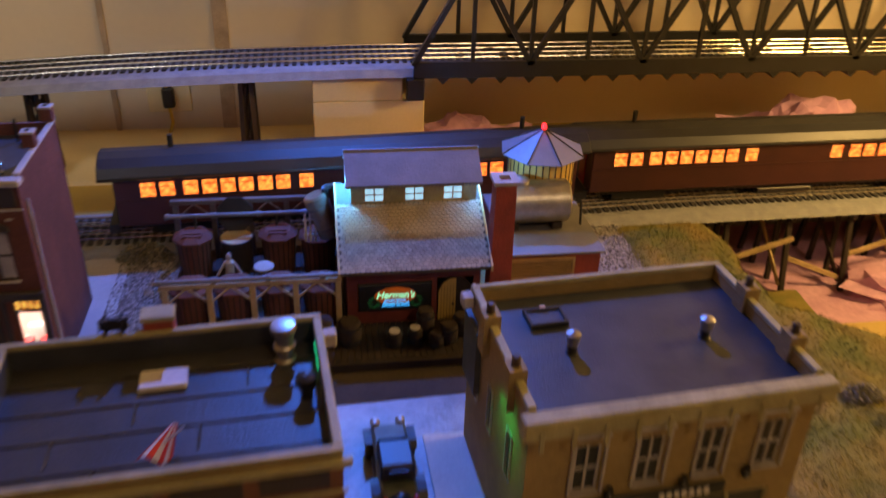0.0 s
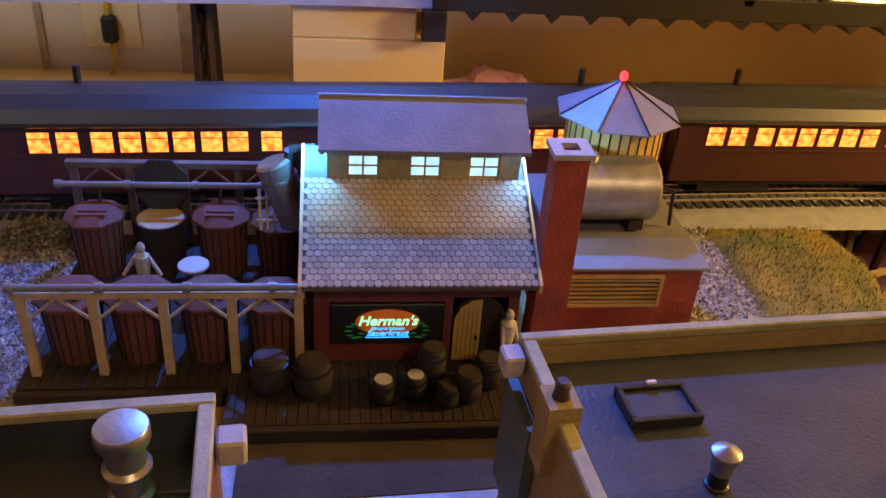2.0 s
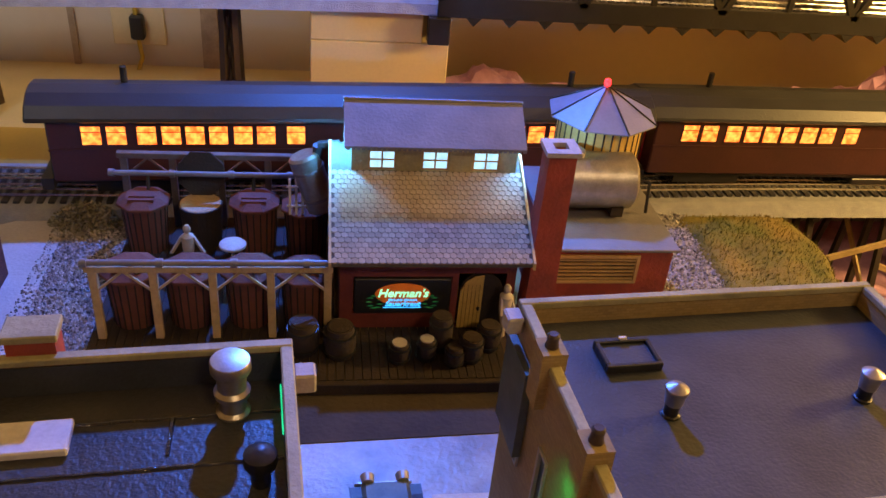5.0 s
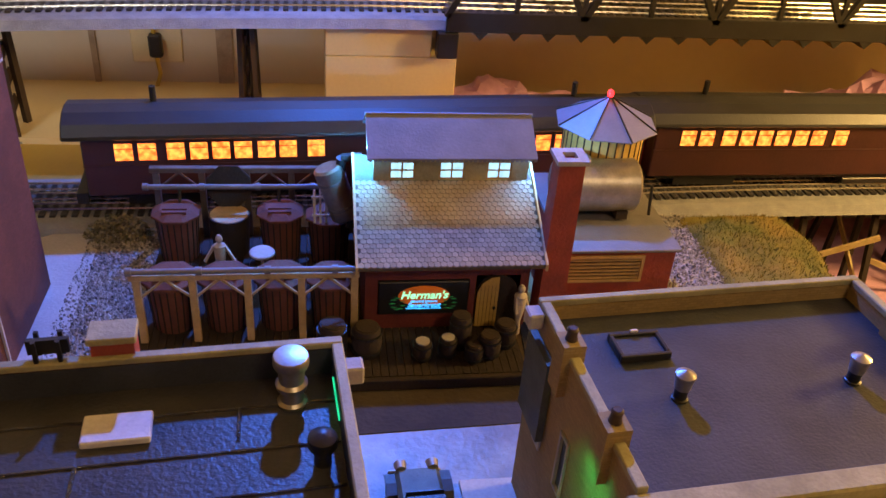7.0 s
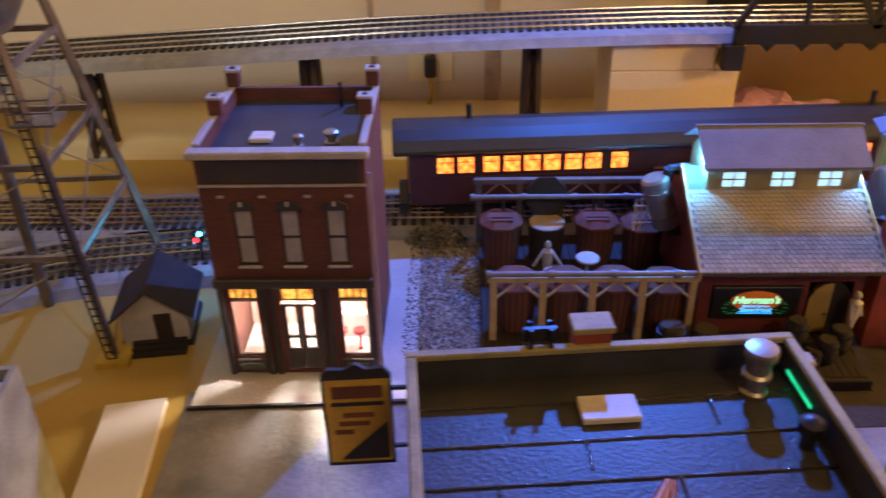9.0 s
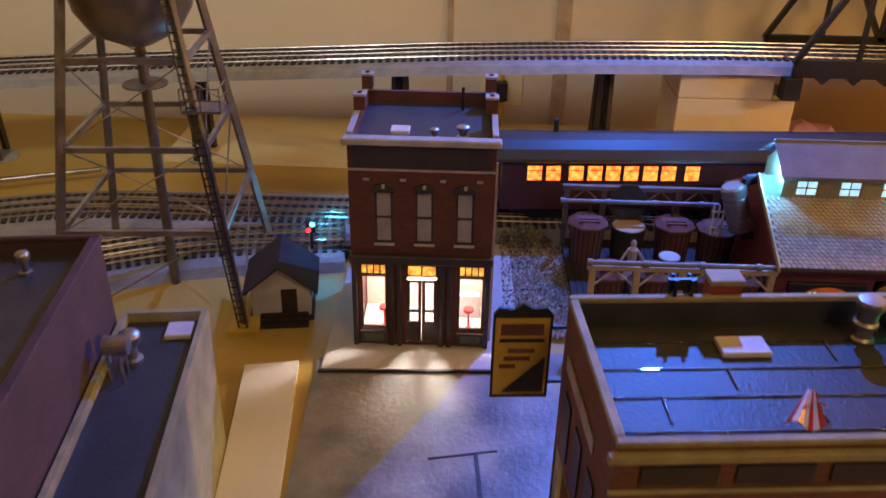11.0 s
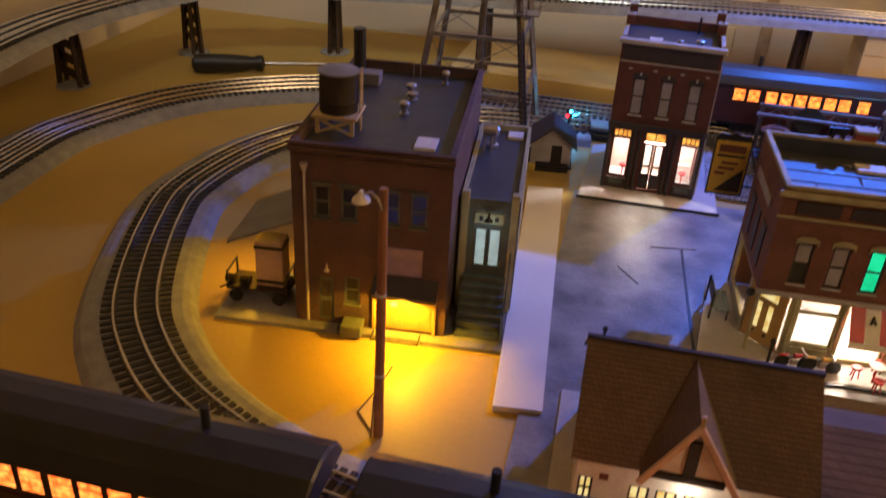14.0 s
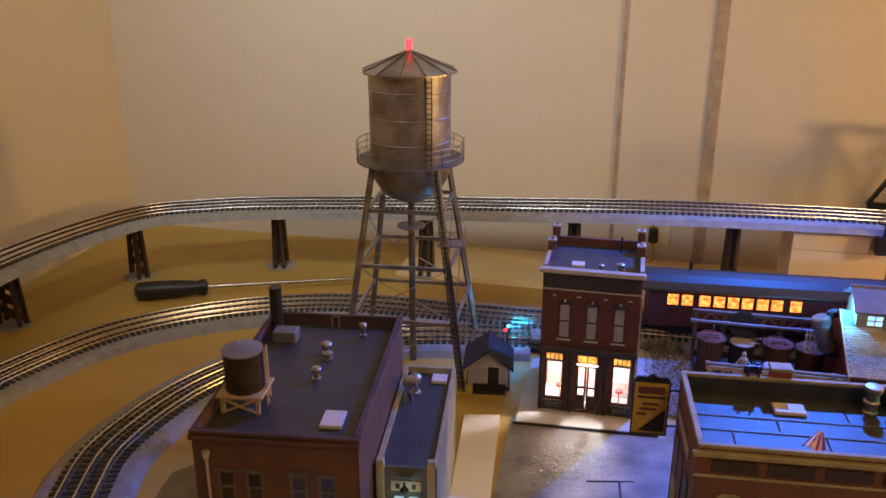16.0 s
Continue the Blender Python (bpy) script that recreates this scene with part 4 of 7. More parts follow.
# ---- depot ----
def depot():
    m = pose(-0.373, 0.629, 0.0036, 0, 0, 7)
    t = thing("depot_building", "red-brown brick depot with a flat dark roof", "building", m)
    w, d, h, roof = 0.116, 0.196, 0.147, 0.141
    ups = [(x - 0.0062, x + 0.0062, 0.092, 0.118) for x in (0.022, 0.042, 0.073, 0.093)]
    lows = [(0.018, 0.030, 0.003, 0.042), (0.038, 0.050, 0.020, 0.044), (0.062, 0.107, 0.002, 0.034), (0.070, 0.097, 0.050, 0.074)]
    shell(t, w, d, h, "dep_brick", ups + lows, "roof_black", roof, 0.003)
    for i, (x0, x1, z0, z1) in enumerate(ups):
        sash(t, x0, x1, z0, z1, 0.0, "green_trim", "dark_pane", (0, 1), 0.0018, 0.0026, sill="green_trim")
        quick("lintel", "green_trim", t, (x0 - 0.001, x1 + 0.001, -0.001, -0.0002, z1, z1 + 0.003))
    sash(t, *lows[1], 0.0, "green_trim", "dark_pane", (0, 1), 0.0018, 0.0026, sill="green_trim")
    sash(t, *lows[3], 0.0, "lilac", "lilac", (1, 0), 0.0012, 0.0026)
    dr = quick("door", "green_trim", t, (0.0183, 0.0297, 0.0008, 0.0022, 0.0031, 0.0418), label="dark green panelled door")
    for z in (0.006, 0.024):
        quick("door_panel", "black_trim", dr, (0.0205, 0.0275, 0.0004, 0.0007, z, z + 0.014))
    gd = quick("freight_door", "amber_wood", t, (0.0622, 0.1068, 0.0008, 0.002, 0.0022, 0.0338), label="varnished panelled freight door")
    for i in range(4):
        for j in range(2):
            quick("door_panel", "amber_wood", gd, (0.0645 + i * 0.0106, 0.0730 + i * 0.0106, 0.0003, 0.0007, 0.005 + j * 0.013, 0.015 + j * 0.013), bevel=0.0003)
    quick("door_notice", "glow_warm", gd, (0.074, 0.079, -0.0001, 0.0002, 0.022, 0.026))
    for x in (0.0612, 0.1078):
        quick("door_post", "amber_wood", t, (x - 0.0012, x + 0.0012, -0.002, -0.0002, 0.0, 0.034), bevel=0.0003)
    part("awning", prism(new_bm(), [(-0.0003, 0.049), (-0.014, 0.040), (-0.014, 0.037), (-0.0003, 0.046)], 0.061, 0.110, "x"), "awning", t, "dark cloth awning over the freight door")
    for x0, x1, y0, y1 in ((0, w, 0, 0.003), (0, w, d - 0.003, d), (0, 0.003, 0.0032, d - 0.0032), (w - 0.003, w, 0.0032, d - 0.0032)):
        quick("coping", "dep_brick", t, (x0 - 0.0012, x1 + 0.0012, y0 - 0.0012 * (y0 == 0), y1, h + 0.0001, h + 0.003), bevel=0.0006)
    quick("cornice", "dep_brick", t, (-0.0015, w + 0.0015, -0.003, -0.0001, h - 0.004, h), bevel=0.0006)
    part("downpipe", rod(new_bm(), (0.010, -0.002, 0.002), (0.010, -0.002, 0.128), 0.0011), "stone_trim", t)
    part("rain_head", lathe(new_bm(), [(0.001, 0), (0.003, 0.006), (0.003, 0.008)], 8, (0.010, -0.002, 0.127)), "stone_trim", t)
    part("door_lamp", lathe(new_bm(), [(0.0022, 0), (0.0008, 0.003), (0.0006, 0.006)], 10, (0.026, -0.005, 0.05)), "stone_trim", t)
    quick("step", "green_trim", t, (0.038, 0.054, -0.016, -0.001, -0.0005, 0.009), label="green painted box step", bevel=0.0006)
    bm = new_bm()
    rod(bm, (0.062, -0.004, 0.001), (0.062, -0.0165, 0.001), 0.0007), rod(bm, (0.062, -0.0165, 0.001), (0.098, -0.0165, 0.001), 0.0007), rod(bm, (0.098, -0.0165, 0.001), (0.098, -0.004, 0.001), 0.0007)
    part("threshold_rail", bm, "black", t)
    # side canopy on the track side
    part("canopy", prism(new_bm(), [(-0.001, 0.085), (-0.054, 0.060), (-0.054, 0.0582), (-0.001, 0.0825)], 0.004, 0.074, "y"), "tin", t, "grey sheet canopy on the track side")
    # roof
    hatch(t, 0.083, 0.099, 0.024, 0.045, roof)
    for x, y, r, hh in ((0.064, 0.094, 0.0036, 0.010), (0.065, 0.128, 0.004, 0.006), (0.062, 0.137, 0.004, 0.010), (0.086, 0.172, 0.003, 0.012)):
        roof_vent(t, x, y, roof, r, hh)
    bm = new_bm()
    for x in (0.056, 0.062):
        rod(bm, (x, d - 0.012, roof), (x, d - 0.012, roof + 0.012), 0.0006)
    rod(bm, (0.056, d - 0.012, roof + 0.012), (0.062, d - 0.012, roof + 0.012), 0.0006)
    part("roof_rail", bm, "metal", t)
    st = part("chimney_pipe", rod(new_bm(), (0.010, d - 0.022, roof), (0.010, d - 0.022, roof + 0.042), 0.0055, 14), "black", t, "black smoke stack")
    quick("stack_box", "tin", t, (0.012, 0.032, d - 0.045, d - 0.030, roof, roof + 0.010), bevel=0.0006)
    return t, m


depot_ob, depot_m = depot()


def roof_tank():
    t = thing("roof_tank", "brown riveted roof water tank on a pale wooden frame", "water tank", depot_m @ Matrix.Translation((0.022, 0.052, 0.141)))
    for a in range(4):
        x, y = 0.013 * (1 if a in (0, 3) else -1), 0.013 * (1 if a < 2 else -1)
        part("leg", box(new_bm(), x - 0.0014, x + 0.0014, y - 0.0014, y + 0.0014, 0, 0.012), "pale_wood", t)
    part("deck", box(new_bm(), -0.017, 0.017, -0.016, 0.016, 0.0121, 0.0145), "pale_wood", t, bevel=0.0004)
    for y in (-0.0145, 0.0145):
        part("brace", bar(new_bm(), (-0.013, y, 0.001), (0.013, y, 0.012), 0.0016), "pale_wood", t)
        part("brace", bar(new_bm(), (0.013, y + 0.0001, 0.001), (-0.013, y + 0.0001, 0.012), 0.0016), "pale_wood", t)
    part("barrel", lathe(new_bm(), [(0.0142, 0.0146), (0.0142, 0.022), (0.0145, 0.0224), (0.0145, 0.023), (0.0142, 0.0234), (0.0142, 0.044)], 24), "dark_wood", t, smooth=True)
    part("lid", lathe(new_bm(), [(0.0152, 0.0441), (0.0152, 0.0452), (0.004, 0.0475)], 24), "tin", t, smooth=True)
    bm = new_bm()
    for x in (-0.002, 0.002):
        rod(bm, (0.0165, x, 0.0), (0.0165, x, 0.046), 0.0005)
    for i in range(9):
        rod(bm, (0.0165, -0.002, 0.004 + i * 0.005), (0.0165, 0.002, 0.004 + i * 0.005), 0.0004)
    rod(bm, (0.0165, 0.004, 0.047), (0.0165, 0.004, 0.02), 0.0009)
    part("ladder", bm, "pale_wood", t)
    return t


roof_tank()


def depot_annex():
    m = depot_m @ Matrix.Translation((0.1175, 0.046, 0))
    t = thing("depot_annex", "narrow annex with a dark blue roof and lit glazed doors", "building", m)
    w, d, h = 0.046, 0.158, 0.098
    hole = [(0.012, 0.034, 0.038, 0.074), (0.011, 0.035, 0.077, 0.087)]
    shell(t, w, d, h, "trim", hole, "roof_slate", 0.092, 0.003, "green_trim")
    for a, b in ((0.0123, 0.0228), (0.0232, 0.0337)):
        sash(t, a, b, 0.0385, 0.0735, 0.0, "green_trim", "glow_pale", (0, 0), 0.0016, 0.0026, "door")
    sg = quick("name_board", "trim", t, (0.0115, 0.0345, -0.0008, 0.0006, 0.0775, 0.0865), bevel=0.0003)
    for x in (0.0155, 0.0275):
        quick("sign_bar", "black", sg, (x, x + 0.003, -0.0013, -0.0009, 0.080, 0.084))
    part("gooseneck_lamp", lathe(new_bm(), [(0.0035, 0), (0.001, 0.003), (0.0008, 0.006)], 12, (0.023, -0.008, 0.084)), "black", t, smooth=True)
    for i in range(7):
        quick("stair_tread", "green_trim", t, (0.006, 0.040, -0.0062 * (i + 1), -0.0062 * i - 0.0001, 0.028 - 0.0046 * i, 0.0325 - 0.0046 * i))
    bm = new_bm()
    bar(bm, (0.042, -0.001, 0.055), (0.042, -0.044, 0.024), 0.0012), bar(bm, (0.042, -0.044, 0.0), (0.042, -0.044, 0.024), 0.0012), bar(bm, (0.042, -0.022, 0.01), (0.042, -0.022, 0.04), 0.001)
    part("stair_rail", bm, "green_trim", t)
    quick("landing_side", "green_trim", t, (0.0405, 0.0412, -0.044, -0.0002, 0.0, 0.012))
    for x in (0.001, w - 0.007):
        quick("front_pier", "trim", t, (x, x + 0.006, -0.002, 0.004, 0.0, h + 0.006), bevel=0.0005)
    hatch(t, 0.026, 0.040, d - 0.022, d - 0.008, 0.092)
    roof_vent(t, 0.014, d - 0.04, 0.092, 0.005, 0.018)
    bm = new_bm()
    for x, y in ((0.008, 0.10), (0.014, 0.10), (0.008, 0.108), (0.014, 0.108)):
        rod(bm, (x, y, 0.092), (x, y, 0.108), 0.0008)
    part("vent_stand", bm, "metal", t)
    part("vent_drum", rod(new_bm(), (0.006, 0.104, 0.112), (0.018, 0.104, 0.112), 0.005, 14), "metal", t)
    return t


depot_annex()
lamp("freight_lamp", "SPOT", depot_m @ Vector((0.086, -0.0155, 0.0375)), depot_m @ Vector((0.080, -0.022, 0.0)), (1.0, 0.48, 0.012), 0.85, 0.004, 165, 0.3)
lamp("canopy_lamp_west", "SPOT", depot_m @ Vector((-0.047, 0.056, 0.052)), depot_m @ Vector((-0.05, 0.03, 0.0)), (1.0, 0.48, 0.012), 0.24, 0.004, 160, 0.35)
lamp("annex_lamp", "POINT", depot_m @ Vector((0.1405, 0.034, 0.078)), (0, 0, 0), (0.55, 0.85, 1.0), 0.0035, 0.002)


# ---- preserving plant ----
def plant():
    t = thing("plant_building", "dark red plant house with hexagon shingles and a raised clerestory", "building", pose(0, 0, 0))
    x0, x1 = 0.134, 0.239
    # gable body with its openings
    part("front_wall", facade(new_bm(), x0, x1, 0.010, 0.066, 0.9965, 1.0, [(0.142, 0.2005, 0.0215, 0.0475), (0.2045, 0.2335, 0.0105, 0.050)]), "plant_red", t)
    quick("back_wall", "plant_red", t, (x0, x1, 1.117, 1.12, 0.0, 0.066))
    for x in (x0, x1 - 0.003):
        part("side_wall", prism(new_bm(), [(1.0002, 0.0), (1.1168, 0.0), (1.1168, 0.066), (1.058, 0.099), (1.0002, 0.068)], x, x + 0.003, "x"), "plant_red", t)
    rise = (0.0985 - 0.066) / (1.046 - 0.982)
    z = lambda y: 0.066 + (y - 0.982) * rise
    part("roof_front", prism(new_bm(), [(0.982, z(0.982)), (1.058, z(1.058)), (1.058, z(1.058) - 0.002), (0.982, z(0.982) - 0.002)], 0.1285, 0.2445, "x"), "shingle_gap", t)
    part("roof_back", prism(new_bm(), [(1.058, z(1.058)), (1.134, 0.066), (1.134, 0.064), (1.058, z(1.058) - 0.002)], 0.1285, 0.2445, "x"), "tin", t)
    for x in (0.1272, 0.2440):
        part("barge_board", prism(new_bm(), [(0.9812, z(0.9812) + 0.0016), (1.058, z(1.058) + 0.0016), (1.058, z(1.058) - 0.003), (0.9812, z(0.9812) - 0.003)], x, x + 0.0016, "x"), "pale_wood", t)
    # clerestory
    c = part("clerestory_wall", facade(new_bm(), 0.1405, 0.2405, 0.090, 0.1135, 1.0395, 1.0415, [(x, x + 0.0165, 0.0958, 0.1085) for x in (0.1505, 0.1825, 0.2135)]), "trim", t)
    for x in (0.1505, 0.1825, 0.2135):
        sash(c, x, x + 0.0165, 0.0958, 0.1085, 1.0395, "louver", "glow_blue", (1, 1), 0.0011, 0.002)
    for x in (0.1405, 0.2385):
        part("clerestory_side", prism(new_bm(), [(1.0416, 0.09), (1.079, 0.09), (1.079, 0.112), (1.0605, 0.126), (1.0416, 0.114)], x, x + 0.002, "x"), "trim", t)
    quick("clerestory_back", "trim", t, (0.1405, 0.2405, 1.0791, 1.081, 0.085, 0.1115))
    part("clerestory_roof", prism(new_bm(), [(1.0335, 0.1137), (1.062, 0.1315), (1.0915, 0.1125), (1.0915, 0.1115), (1.062, 0.130), (1.0335, 0.1124)], 0.136, 0.2445, "x"), "tin", t, "grey sheet metal roof")
    part("ridge_roll", rod(new_bm(), (0.1355, 1.062, 0.1315), (0.245, 1.062, 0.1315), 0.0011), "tin", t)
    for i in range(36):
        x = 0.1372 + i * 0.003
        quick("eave_tooth", "tin", t, (x, x + 0.002, 1.0332, 1.0336, 0.1114, 0.1134))
    # illuminated sign
    s = quick("sign_box", "black", t, (0.1425, 0.200, 0.9945, 0.9985, 0.022, 0.047), bevel=0.0006)
    bm = lathe(new_bm(), [(0.0165, 0), (0.0165, 0.0004)], 28)
    bmesh.ops.transform(bm, matrix=Matrix.Translation((0.1713, 0.9944, 0.0365)) @ Matrix.Rotation(radians(90), 4, "X") @ Matrix.Diagonal((1, 0.47, 1, 1)), verts=bm.verts)
    part("sign_oval", bm, "neon_red", s)
    for sx in (-1, 1):
        bm = new_bm()
        for i in range(9):
            a = i * 0.7
            lathe(bm, [(0.0006, 0), (0.0022, 0.0004), (0.001, 0.0009)], 7, (0.1713 + sx * (0.0165 + 0.0035 * math.cos(a)), 0.0, 0.0305 + 0.0045 * math.sin(a)))
        for v in bm.verts:
            v.co.y = v.co.y * 0.1 + 0.9941
        part("sign_leaves", bm, "leaf_glow", s)
    for body, size, xx, zz, mt, shear in (("Herman's", 0.0078, 0.1713, 0.0350, "neon_green", 0.25), ("GENUINE GERMAN", 0.0020, 0.1713, 0.0320, "neon_blue", 0.0), ("Sauerkraut", 0.0048, 0.1713, 0.0282, "neon_blue", 0.25)):
        cu = bpy.data.curves.new("lettering", "FONT")
        cu.body, cu.size, cu.extrude, cu.align_x, cu.shear, cu.offset = body, size, 0.0002, "CENTER", shear, size * 0.018
        tmp = bpy.data.objects.new("lettering", cu)
        scene.collection.objects.link(tmp)
        me = bpy.data.meshes.new_from_object(tmp.evaluated_get(bpy.context.evaluated_depsgraph_get()))
        bpy.data.objects.remove(tmp)
        me.materials.clear()
        me.materials.append(M[mt])
        ob = new("lettering", me)
        ob.parent, ob.matrix_basis = s, pose(xx, 0.9936, zz, 90, 0, 0)
    quick("sign_rule", "neon_blue", s, (0.160, 0.1826, 0.9937, 0.9941, 0.0268, 0.0272))
    # arched door
    arc = [(0.2055 + 0.0, 0.0108), (0.2325, 0.0108), (0.2325, 0.033)] + [(0.219 + 0.0135 * math.cos(radians(a)), 0.036 + 0.0135 * math.sin(radians(a))) for a in range(0, 181, 15)] + [(0.2055, 0.033)]
    part("arch_opening", prism(new_bm(), arc, 0.9972, 0.9985, "y"), "dark_wood", t)
    leaf = [(0.2055, 0.0108), (0.2195, 0.0108), (0.2195, 0.0495), (0.214, 0.0485), (0.2085, 0.0445), (0.2057, 0.038)]
    dl = part("door_leaf", prism(new_bm(), leaf, 0.9945, 0.9958, "y"), "yellow_wood", t, "yellow plank door leaf", bevel=0.0003)
    for i in range(5):
        quick("plank_joint", "dark_wood", dl, (0.2077 + i * 0.0024, 0.2079 + i * 0.0024, 0.9942, 0.9944, 0.0115, 0.043))
    part("door_knob", lathe(new_bm(), [(0.0008, -0.001), (0.0011, 0), (0.0008, 0.001)], 8, (0.2175, 0.9938, 0.026)), "black", dl)
    # chimney
    ch = part("chimney", prism(new_bm(), [(0.2446, 0.9890), (0.2626, 0.9890), (0.2626, 1.007), (0.2446, 1.007)], 0.0, 0.131), "chimney_red", t, "tall red square chimney")
    for v in ch.data.vertices:
        if v.co.z > 0.1:
            v.co.x = 0.2535 + (v.co.x - 0.2535) * 0.86
            v.co.y = 0.998 + (v.co.y - 0.998) * 0.86
    part("chimney_cap", facade(new_bm(), 0.2438, 0.2632, 0.9884, 1.0076, 0, 0.0028, [(0.2495, 0.2575, 0.994, 1.002)]), "stone_trim", ch).matrix_basis = Matrix(((1, 0, 0, 0), (0, 0, 1, 0), (0, 1, 0, 0.1312), (0, 0, 0, 1)))
    quick("flue", "black", ch, (0.2495, 0.2575, 0.994, 1.002, 0.1255, 0.1285))
    # cylinder vessel at the rack side
    ve = part("vessel", rod(new_bm(), (0.1115, 1.062, 0.0935), (0.1245, 1.060, 0.0565), 0.0098, 22), "tank_steel", t, "dull metal drum leaning on the wall", bevel=0.0016, smooth=True)
    for f in (0.22, 0.72):
        p = Vector((0.1115, 1.062, 0.0935)).lerp(Vector((0.1245, 1.060, 0.0565)), f)
        part("hoop", rod(new_bm(), p, p + Vector((0.0006, 0, -0.0017)), 0.0102, 22), "tin", ve, smooth=True)
    quick("vessel_bracket", "black", t, (0.124, 0.1338, 1.056, 1.066, 0.050, 0.054))
    bm = new_bm()
    rod(bm, (0.120, 1.064, 0.086), (0.121, 1.062, 0.100), 0.0035), rod(bm, (0.121, 1.062, 0.100), (0.134, 1.06, 0.102), 0.0030)
    part("vessel_pipe", bm, "black", t)
    return t, z


plant_ob, roof_height = plant()
# Blue fills added for the roof strips that the rear LED lights.
lamp("roof_edge_fill", "POINT", (0.1335, 1.046, 0.114), (0, 0, 0), (0.10, 0.45, 1.0), 0.24, 0.002)
lamp("roof_edge_fill", "POINT", (0.2475, 1.042, 0.112), (0, 0, 0), (0.15, 0.45, 1.0), 0.15, 0.002)


def plant_annex():
    t = thing("plant_annex", "low red brick annex with a gold louver and grey flat roof", "building", pose(-0.002, 0.007, 0))
    quick("body", "chimney_red", t, (0.2645, 0.343, 1.003, 1.110, 0.0, 0.0575))
    quick("roof", "tin", t, (0.2645, 0.3465, 1.0005, 1.112, 0.0578, 0.0600), bevel=0.0005)
    lf = quick("louver_frame", "louver", t, (0.269, 0.3195, 1.0005, 1.0022, 0.035, 0.037), (0.269, 0.3195, 1.0005, 1.0022, 0.0535, 0.0555), (0.267, 0.269, 1.0005, 1.0022, 0.030, 0.0555), (0.3195, 0.3215, 1.0005, 1.0022, 0.035, 0.0555))
    for i in range(6):
        z = 0.0378 + i * 0.0027
        part("slat", bar(new_bm(), (0.2692, 1.0016, z + 0.0006), (0.3193, 1.0016, z + 0.0006), 0.0014, 0.0011), "louver", lf)
    quick("louver_back", "dark_wood", lf, (0.2692, 0.3193, 1.0024, 1.0028, 0.0371, 0.0534))
    quick("corner_post", "pale_wood", t, (0.2648, 0.2668, 1.0, 1.0025, 0.0, 0.052))
    ta = part("fuel_tank", rod(new_bm(), (0.268, 1.052, 0.0815), (0.3255, 1.052, 0.0815), 0.0185, 28), "metal", t, "dull grey horizontal tank", bevel=0.002, smooth=True)
    part("tank_dome", lathe(new_bm(), [(0.008, 0), (0.008, 0.003), (0.006, 0.0045)], 18, (0.283, 1.052, 0.0995)), "metal", ta, smooth=True)
    for x in (0.278, 0.315):
        quick("tank_saddle", "dark_wood", ta, (x - 0.004, x + 0.004, 1.038, 1.066, 0.0617, 0.068))
    bm = new_bm()
    rod(bm, (0.3255, 1.048, 0.078), (0.329, 1.048, 0.078), 0.0022), rod(bm, (0.329, 1.048, 0.084), (0.336, 1.046, 0.083), 0.0009), rod(bm, (0.336, 1.046, 0.083), (0.337, 1.044, 0.0617), 0.0011)
    part("tank_pipe", bm, "black", ta)
    return t


plant_annex()


def yellow_tank():
    x, y = 0.307, 1.092
    t = thing("yellow_water_tank", "yellow vertical-board water tank with an eight-sided grey roof", "water tank", pose(x, y, 0.0615))
    part("tub", lathe(new_bm(), [(0.0285, 0), (0.0285, 0.053)], 32), "yellow_wood", t)
    bm = new_bm()
    for i in range(32):
        a = 2 * math.pi * i / 32
        bar(bm, (0.0284 * math.cos(a), 0.0284 * math.sin(a), 0.0), (0.0284 * math.cos(a), 0.0284 * math.sin(a), 0.053), 0.0009)
    part("joint_band", bm, "dark_wood", t)
    r = part("roof", lathe(new_bm(), [(0.037, 0.052), (0.037, 0.0528), (0.0004, 0.0715)], 8, turn=radians(12)), "tin_pale", t, "pale grey folded sheet roof")
    bm = new_bm()
    for i in range(8):
        a = radians(12) + math.pi / 4 * i
        bar(bm, (0.0372 * math.cos(a), 0.0372 * math.sin(a), 0.0531), (0.0005, 0, 0.0719), 0.0008)
    part("rib_frame", bm, "black", r)
    part("beacon", lathe(new_bm(), [(0.0018, 0.0715), (0.0024, 0.073), (0.002, 0.0755), (0.0008, 0.0765)], 12), "red_light", t, "small red beacon lamp", smooth=True)
    return t


yellow_tank()
lamp("beacon_lamp", "POINT", (0.307, 1.092, 0.142), (0, 0, 0), (1.0, 0.03, 0.03), 0.004, 0.002)
# Small warm spot added to brighten the tank, without any fixture.
lamp("tank_fill", "SPOT", (0.268, 1.045, 0.108), (0.300, 1.070, 0.098), (1.0, 0.85, 0.45), 0.006, 0.002, 100, 0.6)
quick_platform = thing("loading_platform", "dark weathered plank platform in front of the plant", "platform")
for i in range(48):
    x = -0.008 + i * 0.005
    quick("plank", "dark_wood", quick_platform, (x, x + 0.0046, 0.949 if i > 19 else 0.978, 0.9963 if i > 27 else 1.125, 0.005, 0.0102))
quick("edge_beam", "dark_wood", quick_platform, (0.09, 0.2335, 0.9445, 0.9485, 0.0023, 0.0106), bevel=0.0006)
quick("skirt", "dark_wood", quick_platform, (-0.0085, 0.0895, 0.9735, 0.9775, 0.0, 0.0098), bevel=0.0006)


